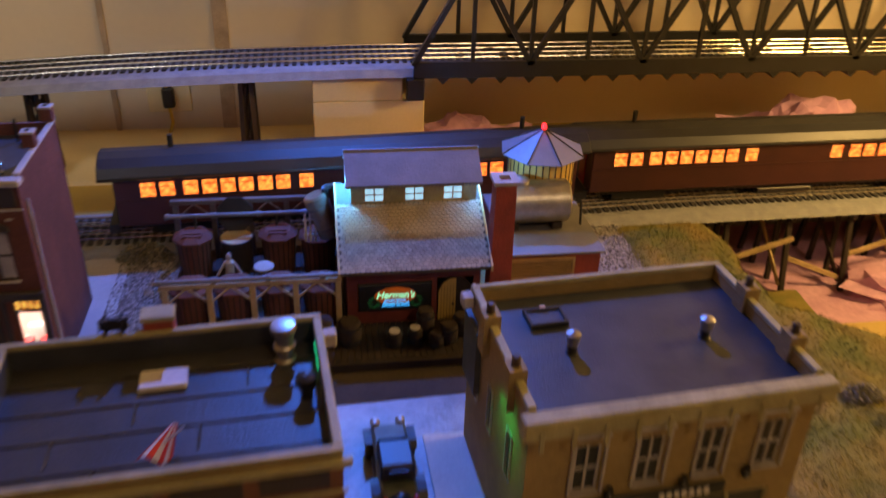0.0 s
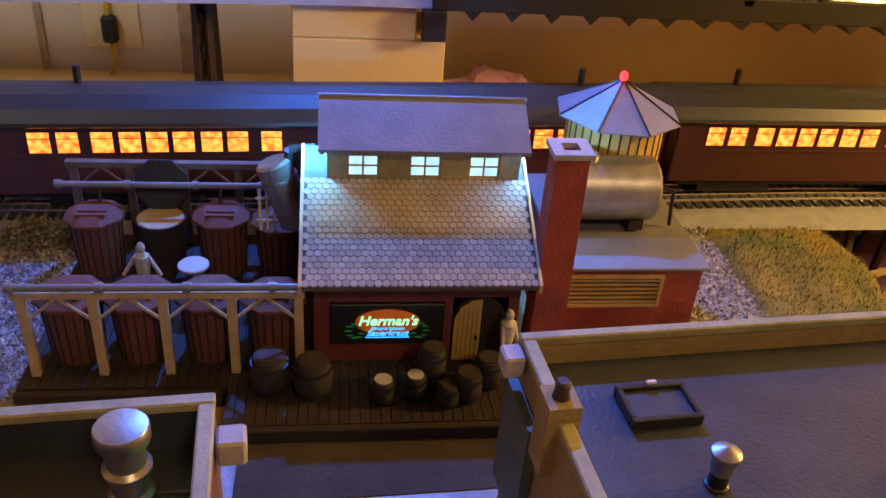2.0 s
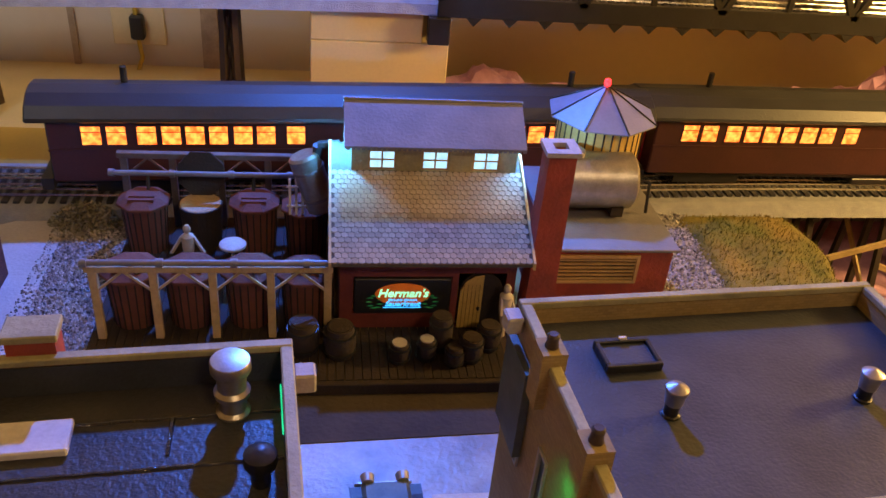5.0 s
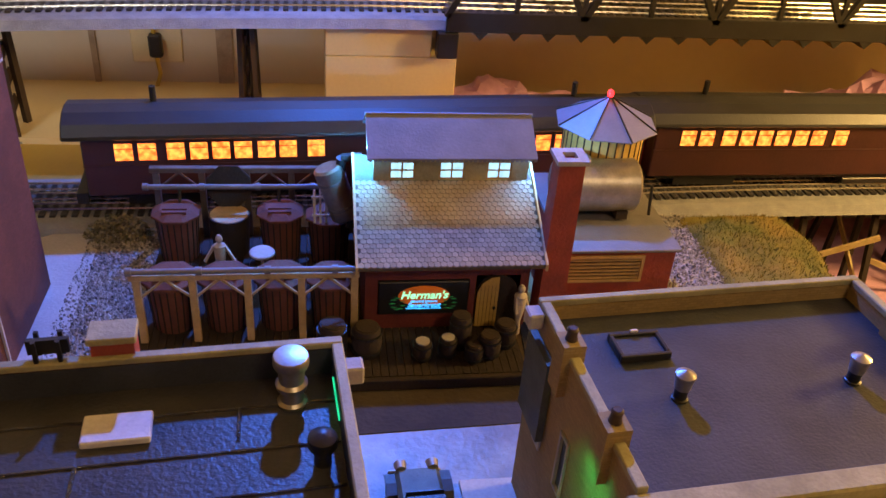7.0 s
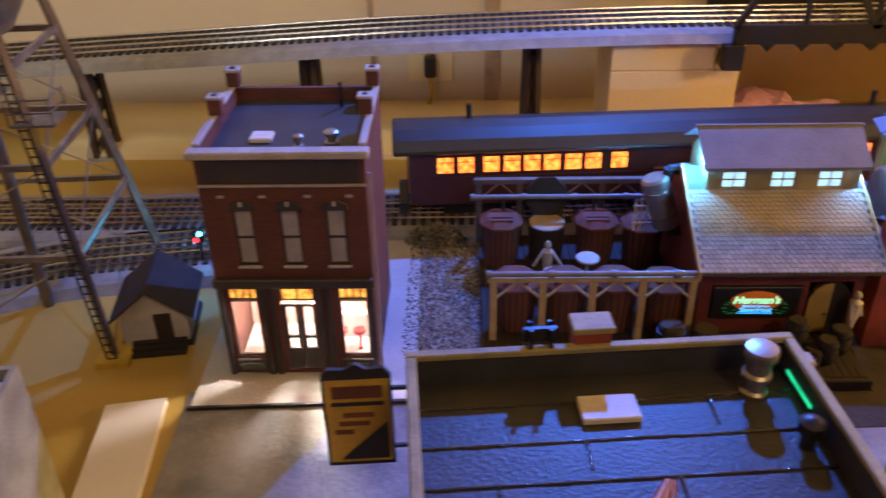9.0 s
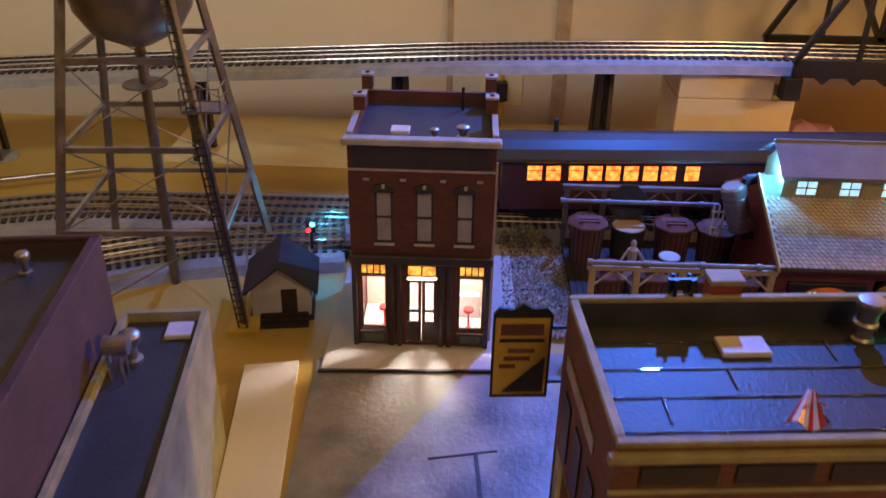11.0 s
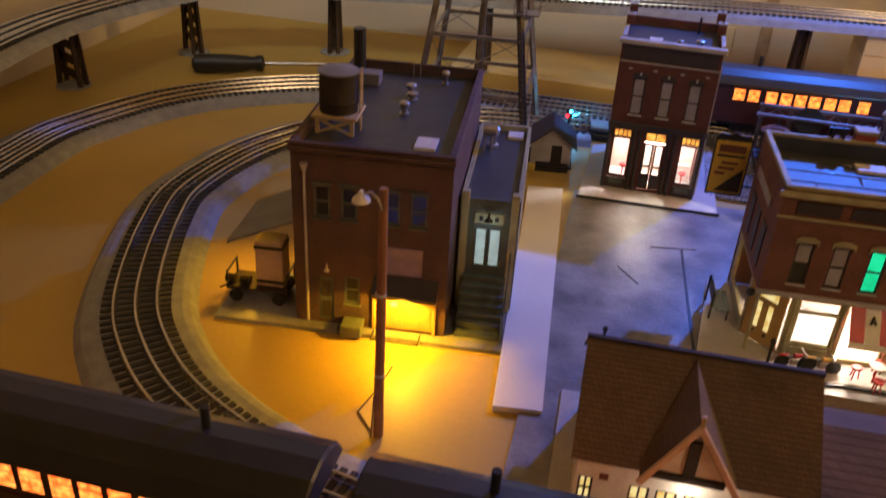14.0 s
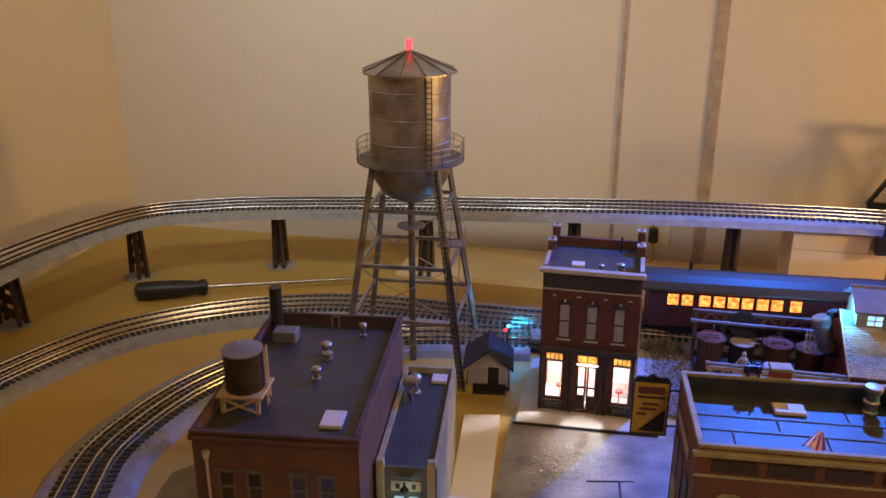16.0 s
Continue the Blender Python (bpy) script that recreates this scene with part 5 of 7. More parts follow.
# ---- vats under the frame ----
def make_vat():
    t = thing("vat", "red-brown stave vat with an eight-sided wooden lid", "vat", pose(0, 0, 0), "vats of the plant")
    part("tub", lathe(new_bm(), [(0.0125, 0), (0.0145, 0.034)], 20), "vat_wood", t)
    bm = new_bm()
    for i in range(20):
        a = 2 * math.pi * i / 20
        c, s = math.cos(a), math.sin(a)
        bar(bm, (0.0125 * c, 0.0125 * s, 0.0), (0.0145 * c, 0.0145 * s, 0.034), 0.0008)
    part("joint_band", bm, "dark_wood", t)
    lid = part("lid", lathe(new_bm(), [(0.0175, 0.034), (0.0175, 0.036), (0.011, 0.0395)], 8, turn=math.pi / 8), "vat_wood", t, bevel=0.0004)
    for y in (-0.009, -0.004):
        quick("lid_batten", "vat_wood", lid, (-0.008, 0.008, y - 0.0008, y + 0.0008, 0.0385, 0.0405))
    return t


vat = make_vat()
spots = [(0.008, 1.088, 0.010), (0.079, 1.088, 0.010), (0.113, 1.083, 0.010), (0.0145, 1.008, 0.010), (0.0475, 1.008, 0.010), (0.0815, 1.008, 0.010), (0.114, 1.006, 0.010)]
vat.matrix_world = pose(*spots[0])
for i, p in enumerate(spots[1:]):
    copy_thing(vat, pose(*p, 0, 0, 0))
ov = thing("open_vat", "dark open vat with a raised lid, half full", "vat", pose(0.043, 1.094, 0.010), "vats of the plant")
part("tub", lathe(new_bm(), [(0.0125, 0), (0.0145, 0.030)], 20), "dark_wood", ov)
part("brine", lathe(new_bm(), [(0.0135, 0.0301), (0.0130, 0.0305)], 20), "pale_wood", ov)
part("raised_lid", lathe(new_bm(), [(0.0165, 0), (0.0165, 0.002)], 8, turn=math.pi / 8), "dark_wood", ov, bevel=0.0004).matrix_basis = pose(0, 0.014, 0.045, 80, 0, 0)


def rack(y, x0, x1, z1, mat, label):
    t = thing("timber_rack", label, "rack", group="timber racks over the vats")
    n = 4
    for i in range(n + 1):
        x = x0 + (x1 - x0) * i / n
        part("post", box(new_bm(), x - 0.0022, x + 0.0022, y - 0.002, y + 0.002, 0.0102, z1 - 0.004), mat, t, bevel=0.0003)
    part("top_beam", box(new_bm(), x0 - 0.004, x1 + 0.003, y - 0.0025, y + 0.0025, z1 - 0.0039, z1), mat, t, bevel=0.0003)
    for i in range(n):
        a, b = x0 + (x1 - x0) * i / n, x0 + (x1 - x0) * (i + 1) / n
        part("brace", bar(new_bm(), (a, y - 0.0005, z1 - 0.018), ((a + b) / 2, y - 0.0005, z1 - 0.004), 0.0013), mat, t)
        part("brace", bar(new_bm(), (b, y - 0.0005, z1 - 0.018), ((a + b) / 2, y - 0.0005, z1 - 0.004), 0.0013), mat, t)
    return t


rack(0.989, -0.001, 0.127, 0.0605, "pale_wood", "pale timber rack in front of the vats")
rack(1.115, -0.008, 0.118, 0.0665, "tower_steel", "weathered grey timber rack behind the vats")
for y, z, x0, x1 in ((0.9865, 0.0635, -0.005, 0.13), (1.1, 0.0585, -0.014, 0.116)):
    pi = thing("brine_pipe", "grey pipe with round couplings along the rack", "pipe", group="pipes over the vats")
    part("pipe", rod(new_bm(), (x0, y, z), (x1, y, z), 0.0019, 10), "tin", pi, smooth=True)
    for i in range(4):
        x = x0 + 0.001 + (x1 - x0) * i / 3.4
        part("coupling", rod(new_bm(), (x - 0.0018, y, z), (x + 0.0018, y, z), 0.0027, 10), "tin", pi, smooth=True)
    if y > 1:
        for x in (0.010, 0.078):
            part("drop_pipe", rod(new_bm(), (x, y, z), (x, y - 0.006, 0.047), 0.0012), "black", pi)
    else:
        for x in (0.02, 0.085):
            part("drop_pipe", rod(new_bm(), (x, y, z), (x, y + 0.012, 0.048), 0.0010), "black", pi)
for x, y, z in ((0.068, 1.047, 0.010), (0.043, 1.028, 0.010)):
    tb = thing("round_table", "small pale round table on one leg", "table", pose(x, y, z), "round tables")
    part("leg", rod(new_bm(), (0, 0, 0), (0, 0, 0.026), 0.001), "white_paint", tb)
    part("top", lathe(new_bm(), [(0.008, 0.026), (0.0085, 0.0265), (0.0085, 0.0275), (0.008, 0.028)], 20), "stone_trim", tb, smooth=True)
fg = thing("slatted_gate", "small pale slatted gate leaning by the vessel", "gate", pose(0.107, 1.068, 0.047))
for x in (-0.004, 0.0, 0.004):
    part("slat", box(new_bm(), x - 0.0008, x + 0.0008, 0, 0.0008, 0, 0.026), "white_paint", fg)
for z in (0.006, 0.02):
    part("rail", box(new_bm(), -0.006, 0.006, -0.0007, -0.0001, z, z + 0.0014), "white_paint", fg)


def figure(arms):
    bm = lathe(new_bm(), [(0.0022, 0), (0.0018, 0.010), (0.0036, 0.020), (0.0042, 0.030), (0.0012, 0.0325)], 10)
    lathe(bm, [(0.0012, 0.0322), (0.0024, 0.034), (0.0024, 0.036), (0.001, 0.038)], 10)
    for s in (-1, 1):
        bar(bm, (s * 0.0035, 0, 0.0295), (s * arms, -0.003, 0.019), 0.0016)
    return bm


for x, y, z, turn, arms in ((0.040, 1.052, 0.0102, 0, 0.010), (0.2325, 0.9875, 0.0102, 30, 0.005)):
    ob = part("figurine", figure(arms), "skin_plain", None, smooth=True)
    ob.matrix_world = pose(x, y, z, 0, 0, turn)
    tagged(ob, "unpainted pale plastic figurine on the plant platform", "figurine", "figurines")


def barrel(x, y, z, r, h, mat="dark_wood", lid="dark_wood"):
    t = thing("barrel", "dark wooden barrel with hoops on the platform", "barrel", pose(x, y, z), "barrels on the platform")
    part("tub", lathe(new_bm(), [(r * 0.82, 0), (r, h * 0.35), (r, h * 0.65), (r * 0.82, h)], 16), mat, t, smooth=True)
    part("lid", lathe(new_bm(), [(r * 0.7, h), (r * 0.7, h + 0.0006)], 16), lid, t)
    for f, k in ((0.2, 0.94), (0.8, 0.94)):
        part("hoop", lathe(new_bm(), [(r * k, h * f - 0.0008), (r * k + 0.0006, h * f - 0.0008), (r * k + 0.0006, h * f + 0.0008), (r * k, h * f + 0.0008)], 16), "black", t)


for x, y, r, h in ((0.113, 0.975, 0.0095, 0.021), (0.134, 0.972, 0.0095, 0.020), (0.168, 0.965, 0.0062, 0.013), (0.184, 0.967, 0.0058, 0.014), (0.193, 0.976, 0.0072, 0.024), (0.210, 0.966, 0.0075, 0.016), (0.222, 0.976, 0.0075, 0.017), (0.2, 0.962, 0.006, 0.012)):
    barrel(x, y, 0.0103, r, h, "dark_wood", "stone_trim" if x in (0.168, 0.184) else "dark_wood")
for x in (0.285, 0.300, 0.318, 0.333):
    barrel(x, 0.992, 0.0028, 0.0075, 0.021)


# ---- big water tower ----
def water_tower():
    t = thing("water_tower", "tall weathered silver water tower with a red lamp on four legs", "water tower", pose(-0.328, 1.045, 0, 0, 0, 4))
    body = [(0.010, 0.196), (0.030, 0.206), (0.040, 0.222), (0.0435, 0.240), (0.0435, 0.264), (0.044, 0.2645), (0.044, 0.2655), (0.0435, 0.266), (0.0435, 0.290), (0.044, 0.2905), (0.044, 0.2915), (0.0435, 0.292), (0.0435, 0.318), (0.044, 0.3185), (0.044, 0.3195), (0.0435, 0.320), (0.0435, 0.337)]
    part("tank", lathe(new_bm(), body, 40), "tank_steel", t, "silver painted steel tank with streaked seams", smooth=True)
    rf = part("roof", lathe(new_bm(), [(0.0505, 0.336), (0.0505, 0.338), (0.004, 0.3565)], 12), "tank_steel", t)
    bm = new_bm()
    for i in range(12):
        a = math.pi / 6 * i
        bar(bm, (0.0507 * math.cos(a), 0.0507 * math.sin(a), 0.3385), (0.004 * math.cos(a), 0.004 * math.sin(a), 0.3572), 0.0009)
    part("rib_frame", bm, "tower_steel", rf)
    part("lamp_base", lathe(new_bm(), [(0.005, 0.3565), (0.0035, 0.359)], 12), "tower_steel", t)
    part("lamp", lathe(new_bm(), [(0.0035, 0.3591), (0.0032, 0.368), (0.0022, 0.3695)], 14), "red_light", t, "red lamp on the tower roof", smooth=True)
    gal = part("gallery", lathe(new_bm(), [(0.042, 0.2425), (0.0585, 0.2425), (0.0585, 0.244), (0.042, 0.244)], 32), "tower_steel", t)
    bm = new_bm()
    for z in (0.250, 0.257, 0.2635):
        for i in range(32):
            a, b = 2 * math.pi * i / 32, 2 * math.pi * (i + 1) / 32
            bar(bm, (0.058 * math.cos(a), 0.058 * math.sin(a), z), (0.058 * math.cos(b), 0.058 * math.sin(b), z), 0.0008)
    part("guard_rail", bm, "tank_steel", gal)
    for i in range(16):
        a = 2 * math.pi * i / 16
        part("baluster", bar(new_bm(), (0.058 * math.cos(a), 0.058 * math.sin(a), 0.2441), (0.058 * math.cos(a), 0.058 * math.sin(a), 0.264), 0.0009), "tank_steel", gal)
    legs = [(1, -1), (1, 1), (-1, 1), (-1, -1)]
    foot, top = 0.068, 0.034
    at = lambda s, z: Vector((s[0] * (foot + (top - foot) * z / 0.243), s[1] * (foot + (top - foot) * z / 0.243), z))
    for s in legs:
        lg = part("leg", bar(new_bm(), at(s, 0.004), at(s, 0.243), 0.0042, 0.0055), "tower_steel", t)
        part("foot", box(new_bm(), -0.011, 0.011, -0.011, 0.011, 0, 0.004), "sign_yellow" if s == (1, -1) else "tower_steel", lg).matrix_basis = pose(at(s, 0).x, at(s, 0).y, 0)
    for z in (0.075, 0.135, 0.195):
        for a, b in zip(legs, legs[1:] + legs[:1]):
            part("strut", bar(new_bm(), at(a, z), at(b, z), 0.003, 0.004), "tank_steel", t)
    for z0, z1 in ((0.004, 0.075), (0.075, 0.135), (0.135, 0.195)):
        for a, b in zip(legs, legs[1:] + legs[:1]):
            part("tie_rod", rod(new_bm(), at(a, z0), at(b, z1), 0.0006, 6), "tank_steel", t)
    part("riser", rod(new_bm(), (0, 0, 0.0), (0, 0, 0.2), 0.0038, 12), "tower_steel", t)
    bm = new_bm()
    a, b = at((1, -1), 0.004) + Vector((0.0, -0.006, 0)), at((1, -1), 0.243) + Vector((0.0, -0.010, 0))
    for off in (-0.003, 0.003):
        bar(bm, a + Vector((off, 0, 0)), b + Vector((off, 0, 0)), 0.001)
        bar(bm, (0.027 + off, -0.0405, 0.244), (0.027 + off, -0.037, 0.337), 0.001)
    for i in range(44):
        p = a + (b - a) * (i / 44)
        bar(bm, p + Vector((-0.003, 0, 0)), p + Vector((0.003, 0, 0)), 0.0008)
    for i in range(17):
        z = 0.247 + i * 0.0053
        bar(bm, (0.024, -0.0405, z), (0.030, -0.0405, z), 0.0008)
    part("ladder", bm, "black", t, "black climbing ladder")
    bm = new_bm()
    p = at((1, -1), 0.165)
    quick("landing", "tank_steel", t, (p.x - 0.006, p.x + 0.020, p.y - 0.012, p.y + 0.010, 0.164, 0.1655))
    for x, y in ((-0.006, -0.012), (0.020, -0.012), (0.020, 0.010), (0.007, -0.012)):
        part("landing_post", bar(new_bm(), (p.x + x, p.y + y, 0.1656), (p.x + x, p.y + y, 0.181), 0.0008), "tank_steel", t)
    for z in (0.173, 0.181):
        part("landing_rail", bar(new_bm(), (p.x - 0.006, p.y - 0.012, z), (p.x + 0.02, p.y - 0.012, z), 0.0008), "tank_steel", t)
        part("landing_rail", bar(new_bm(), (p.x + 0.02, p.y - 0.012, z), (p.x + 0.02, p.y + 0.01, z), 0.0008), "tank_steel", t)
    part("valve_deck", lathe(new_bm(), [(0.016, 0.166), (0.016, 0.1675)], 16), "tower_steel", t)
    return t


water_tower()


# ---- trains ----
def make_coach(length):
    t = thing("passenger_coach", "dark red passenger coach with orange lit windows on the track", "railway coach", pose(0, 0, 0), "coaches")
    half = 0.0245
    part("body", box(new_bm(), -length / 2, length / 2, -half, half, 0.030, 0.082), "coach_body", t, bevel=0.0012)
    arc = [(half + 0.004, 0.0822), (half + 0.004, 0.085), (0.022, 0.094), (0.012, 0.1), (0, 0.102), (-0.012, 0.1), (-0.022, 0.094), (-half - 0.004, 0.085), (-half - 0.004, 0.0822)]
    rf = part("roof", prism(new_bm(), arc, -length / 2 - 0.012, length / 2 + 0.012, "x"), "coach_roof", t, bevel=0.0015)
    for x in (-length / 2 + 0.05, length / 2 - 0.05):
        part("roof_pipe", rod(new_bm(), (x, 0.006, 0.1), (x, 0.006, 0.114), 0.0024, 10), "black", rf)
    near = [0.029, 0.0455, 0.0655, 0.082, 0.098, 0.114, 0.131, 0.147, 0.168]
    xs = [-length / 2 + o for o in near] + [length / 2 - o for o in near]
    for s in (-1, 1):
        for i, x in enumerate(xs):
            w = quick("window", "coach_body", t, (x - 0.0078, x + 0.0078, s * half - 0.0004, s * half + 0.0004, 0.0612, 0.0628), (x - 0.0078, x + 0.0078, s * half - 0.0004, s * half + 0.0004, 0.0782, 0.0798), (x - 0.0007 - 0.0064, x - 0.0064, s * half - 0.0004, s * half + 0.0004, 0.0628, 0.0782), (x + 0.0064, x + 0.0071, s * half - 0.0004, s * half + 0.0004, 0.0628, 0.0782))
            quick("pane", "glow_fire", w, (x - 0.0063, x + 0.0063, s * half - 0.0002, s * half + 0.0002, 0.0629, 0.0729))
            quick("pane", "glow_fire", w, (x - 0.0063, x + 0.0063, s * half - 0.0001, s * half + 0.0003, 0.0736, 0.0781))
        quick("belt_rail", "coach_body", t, (-length / 2, length / 2, s * half - 0.0007, s * half + 0.0007, 0.0575, 0.0588))
    quick("underframe", "black", t, (-length / 2 + 0.01, length / 2 - 0.01, -0.02, 0.02, 0.0255, 0.0298))
    quick("battery_box", "black", t, (-0.03, 0.03, -0.022, 0.022, 0.0185, 0.0253), bevel=0.001)
    for e in (-1, 1):
        quick("step", "black", t, (e * (length / 2 + 0.001), e * (length / 2 + 0.009), -0.022, 0.022, 0.022, 0.032))
        quick("door", "red_paint", t, (e * (length / 2 + 0.0005), e * (length / 2 + 0.0015), -0.008, 0.008, 0.034, 0.078), label="red end door")
        bx = e * (length / 2 - 0.055)
        tr = quick("truck", "black", t, (bx - 0.028, bx + 0.028, -0.0195, -0.0175, 0.0185, 0.0265), (bx - 0.028, bx + 0.028, 0.0175, 0.0195, 0.0185, 0.0265), (bx - 0.004, bx + 0.004, -0.0174, 0.0174, 0.0205, 0.0255))
        for dx in (-0.018, 0.018):
            for y in (-0.0159, 0.0159):
                part("wheel", rod(new_bm(), (bx + dx, y - 0.0014, 0.0240), (bx + dx, y + 0.0014, 0.0240), 0.0075, 16), "black", tr)
    # a slightly lower body than the first pattern
    for ob in t.children_recursive:
        ob.data.transform(Matrix.Translation((0, 0, 0.0165 * 0.11)) @ Matrix.Diagonal((1, 1, 0.89, 1)))
    return t


LONG = 0.43
coach = make_coach(LONG)
slope = math.degrees(math.atan2(1.194 - 1.174, 0.32))
coach.matrix_world = pose(0.150, 1.1780, 0, 0, 0, slope)
copy_thing(coach, pose(0.597, 1.1995, 0, 0, 0, 1.0))
taller = Matrix.Translation((0, 0, -0.002)) @ Matrix.Diagonal((1, 1, 1.12, 1))
copy_thing(coach, pose(-0.483, 0.3935, 0, 0, 0, 1.2) @ taller)
copy_thing(coach, pose(-0.010, 0.4035, 0, 0, 0, 1.6) @ taller)


# ---- ground cover ----
def patch(bm, x0, x1, y0, y1, step, height):
    nx, ny = int((x1 - x0) / step), int((y1 - y0) / step)
    v = [[bm.verts.new((x0 + i * step, y0 + j * step, height(x0 + i * step, y0 + j * step))) for i in range(nx + 1)] for j in range(ny + 1)]
    for j in range(ny):
        for i in range(nx):
            bm.faces.new((v[j][i], v[j][i + 1], v[j + 1][i + 1], v[j + 1][i]))
    return bm


def bank(x, y):
    n = noise.noise(Vector((x * 40, y * 40, 0)))
    edge = 0.497 + 0.008 * noise.noise(Vector((3, y * 25, 1))) + max(0.0, 1.0 - y) * 1.2
    fall = min(1.0, max(0.0, (x - edge) / 0.05))
    rim = min(1.0, max(0.0, (x - 0.398 - 0.006 * n) / 0.012)) * min(1.0, max(0.0, (1.152 - y) / 0.01)) * min(1.0, max(0.0, (y - 0.74) / 0.01))
    return -0.002 + rim * (0.0075 + 0.003 * n) - 0.088 * fall * fall * (3 - 2 * fall) * (1 if y > 0.9 else 0.0)


tagged(part("grass_bank", patch(new_bm(), 0.39, 0.62, 0.735, 1.156, 0.004, bank), "grass", smooth=True), "mossy green and straw grass bank falling into the ravine", "grass", kind="stuff")
rng = random.Random(7)
verts, faces = [], []
for _ in range(15000):
    x, y = rng.uniform(0.402, 0.58), rng.uniform(0.745, 1.15)
    z = bank(x, y)
    a, l = rng.uniform(0, 6.283), rng.uniform(0.0015, 0.0038)
    c, s = math.cos(a) * 0.0004, math.sin(a) * 0.0004
    k = len(verts)
    verts += [(x - c, y - s, z), (x + c, y + s, z), (x + rng.uniform(-0.0015, 0.0015), y + rng.uniform(-0.0015, 0.0015), z + l)]
    faces.append((k, k + 1, k + 2))
me = bpy.data.meshes.new("grass_blades")
me.from_pydata(verts, [], faces)
me.materials.append(M["grass"])
tagged(new("grass_blades", me), "short dry and green static grass blades", "grass", kind="stuff")


def pebbles(name, count, where, size, mat, label):
    verts, faces = [], []
    r = random.Random(len(name) + count)
    for _ in range(count):
        x, y = where(r)
        s = r.uniform(*size)
        z = r.uniform(0.0005, 0.0025) + 0.002
        k = len(verts)
        t = r.uniform(0, 6.283)
        for dx, dy, dz in ((1, 0, 0), (0, 1, 0.1), (-1, 0, 0), (0, -1, -0.1), (0.1, 0, 0.9), (0, 0.1, -0.9)):
            f = s * r.uniform(0.7, 1.3)
            verts.append((x + f * (dx * math.cos(t) - dy * math.sin(t)), y + f * (dx * math.sin(t) + dy * math.cos(t)), z + f * dz))
        faces += [(k + a, k + b, k + c) for a, b, c in ((0, 1, 4), (1, 2, 4), (2, 3, 4), (3, 0, 4), (1, 0, 5), (2, 1, 5), (3, 2, 5), (0, 3, 5))]
    me = bpy.data.meshes.new(name)
    me.from_pydata(verts, [], faces)
    me.materials.append(M[mat])
    return tagged(new(name, me), label, "gravel", kind="stuff")


def island(name, colours, rough=0.85):
    """Each loose piece of a mesh takes a shade of its own."""
    m = bpy.data.materials.new(name)
    m.use_nodes = True
    n, link = m.node_tree.nodes, m.node_tree.links.new
    g, ramp = n.new("ShaderNodeNewGeometry"), n.new("ShaderNodeValToRGB")
    for i, c in enumerate(colours):
        e = ramp.color_ramp.elements[i] if i < 2 else ramp.color_ramp.elements.new(1.0)
        e.color = (*c, 1)
    for i, e in enumerate(ramp.color_ramp.elements):
        e.position = i / (len(colours) - 1)
    link(g.outputs["Random Per Island"], ramp.inputs["Fac"]), link(ramp.outputs["Color"], n["Principled BSDF"].inputs["Base Color"])
    n["Principled BSDF"].inputs["Roughness"].default_value = rough
    return m


M["pebble"] = island("mixed_pebbles", [(0.08, 0.08, 0.085), (0.30, 0.29, 0.28), (0.55, 0.54, 0.52)])
M["scrub"] = island("dry_scrub", [(0.10, 0.11, 0.07), (0.28, 0.26, 0.17), (0.42, 0.40, 0.30)])
sheet("gravel_bed", [(-0.058, 0.985), (-0.008, 0.978), (-0.008, 1.128), (-0.062, 1.128)], "gravel", -0.002, 0.003, "pale grey gravel between storefront and vats", "gravel")
sheet("gravel_bed_east", [(0.345, 0.96), (0.41, 0.96), (0.415, 1.15), (0.345, 1.145)], "gravel", -0.002, 0.003, "pale grey gravel beside the plant annex", "gravel")
pebbles("gravel_stones", 5200, lambda r: (r.uniform(-0.062, -0.006), r.uniform(0.978, 1.13)), (0.0006, 0.0015), "pebble", "loose pale and dark gravel stones")
pebbles("gravel_stones_east", 4200, lambda r: (r.uniform(0.346, 0.413), r.uniform(0.955, 1.152)), (0.0006, 0.0015), "pebble", "loose pale and dark gravel stones")


def scrub(name, x, y, rx, ry, h, count, label):
    verts, faces = [], []
    r = random.Random(count)
    for _ in range(count):
        a, d = r.uniform(0, 6.283), math.sqrt(r.random())
        px, py = x + rx * d * math.cos(a), y + ry * d * math.sin(a)
        pz = h * (1 - d * d) * r.uniform(0.2, 1.0) + 0.001
        k = len(verts)
        for _ in range(3):
            verts.append((px + r.uniform(-0.0022, 0.0022), py + r.uniform(-0.0022, 0.0022), pz + r.uniform(-0.0016, 0.0022)))
        faces.append((k, k + 1, k + 2))
    me = bpy.data.meshes.new(name)
    me.from_pydata(verts, [], faces)
    me.materials.append(M["scrub"])
    return tagged(new(name, me), label, "shrub")


scrub("shrub", -0.042, 1.128, 0.028, 0.018, 0.018, 2600, "grey-green dry shrub beside the back track")
scrub("shrub", 0.505, 0.872, 0.02, 0.014, 0.016, 1600, "dark green shrub by the pale fence")


def rock(name, x, y, z, sx, sy, sz, seed):
    bm = new_bm()
    bmesh.ops.create_icosphere(bm, subdivisions=4, radius=1)
    for v in bm.verts:
        n = noise.fractal(v.co * 1.7 + Vector((seed, 0, 0)), 0.8, 2.2, 5)
        v.co = Vector((x + v.co.x * sx * (1 + 0.5 * n), y + v.co.y * sy * (1 + 0.5 * n), z + v.co.z * sz * (1 + 0.6 * n)))
    return tagged(part(name, bm, "pink"), "carved pink insulation foam rock on the table", "rock", "foam rocks")


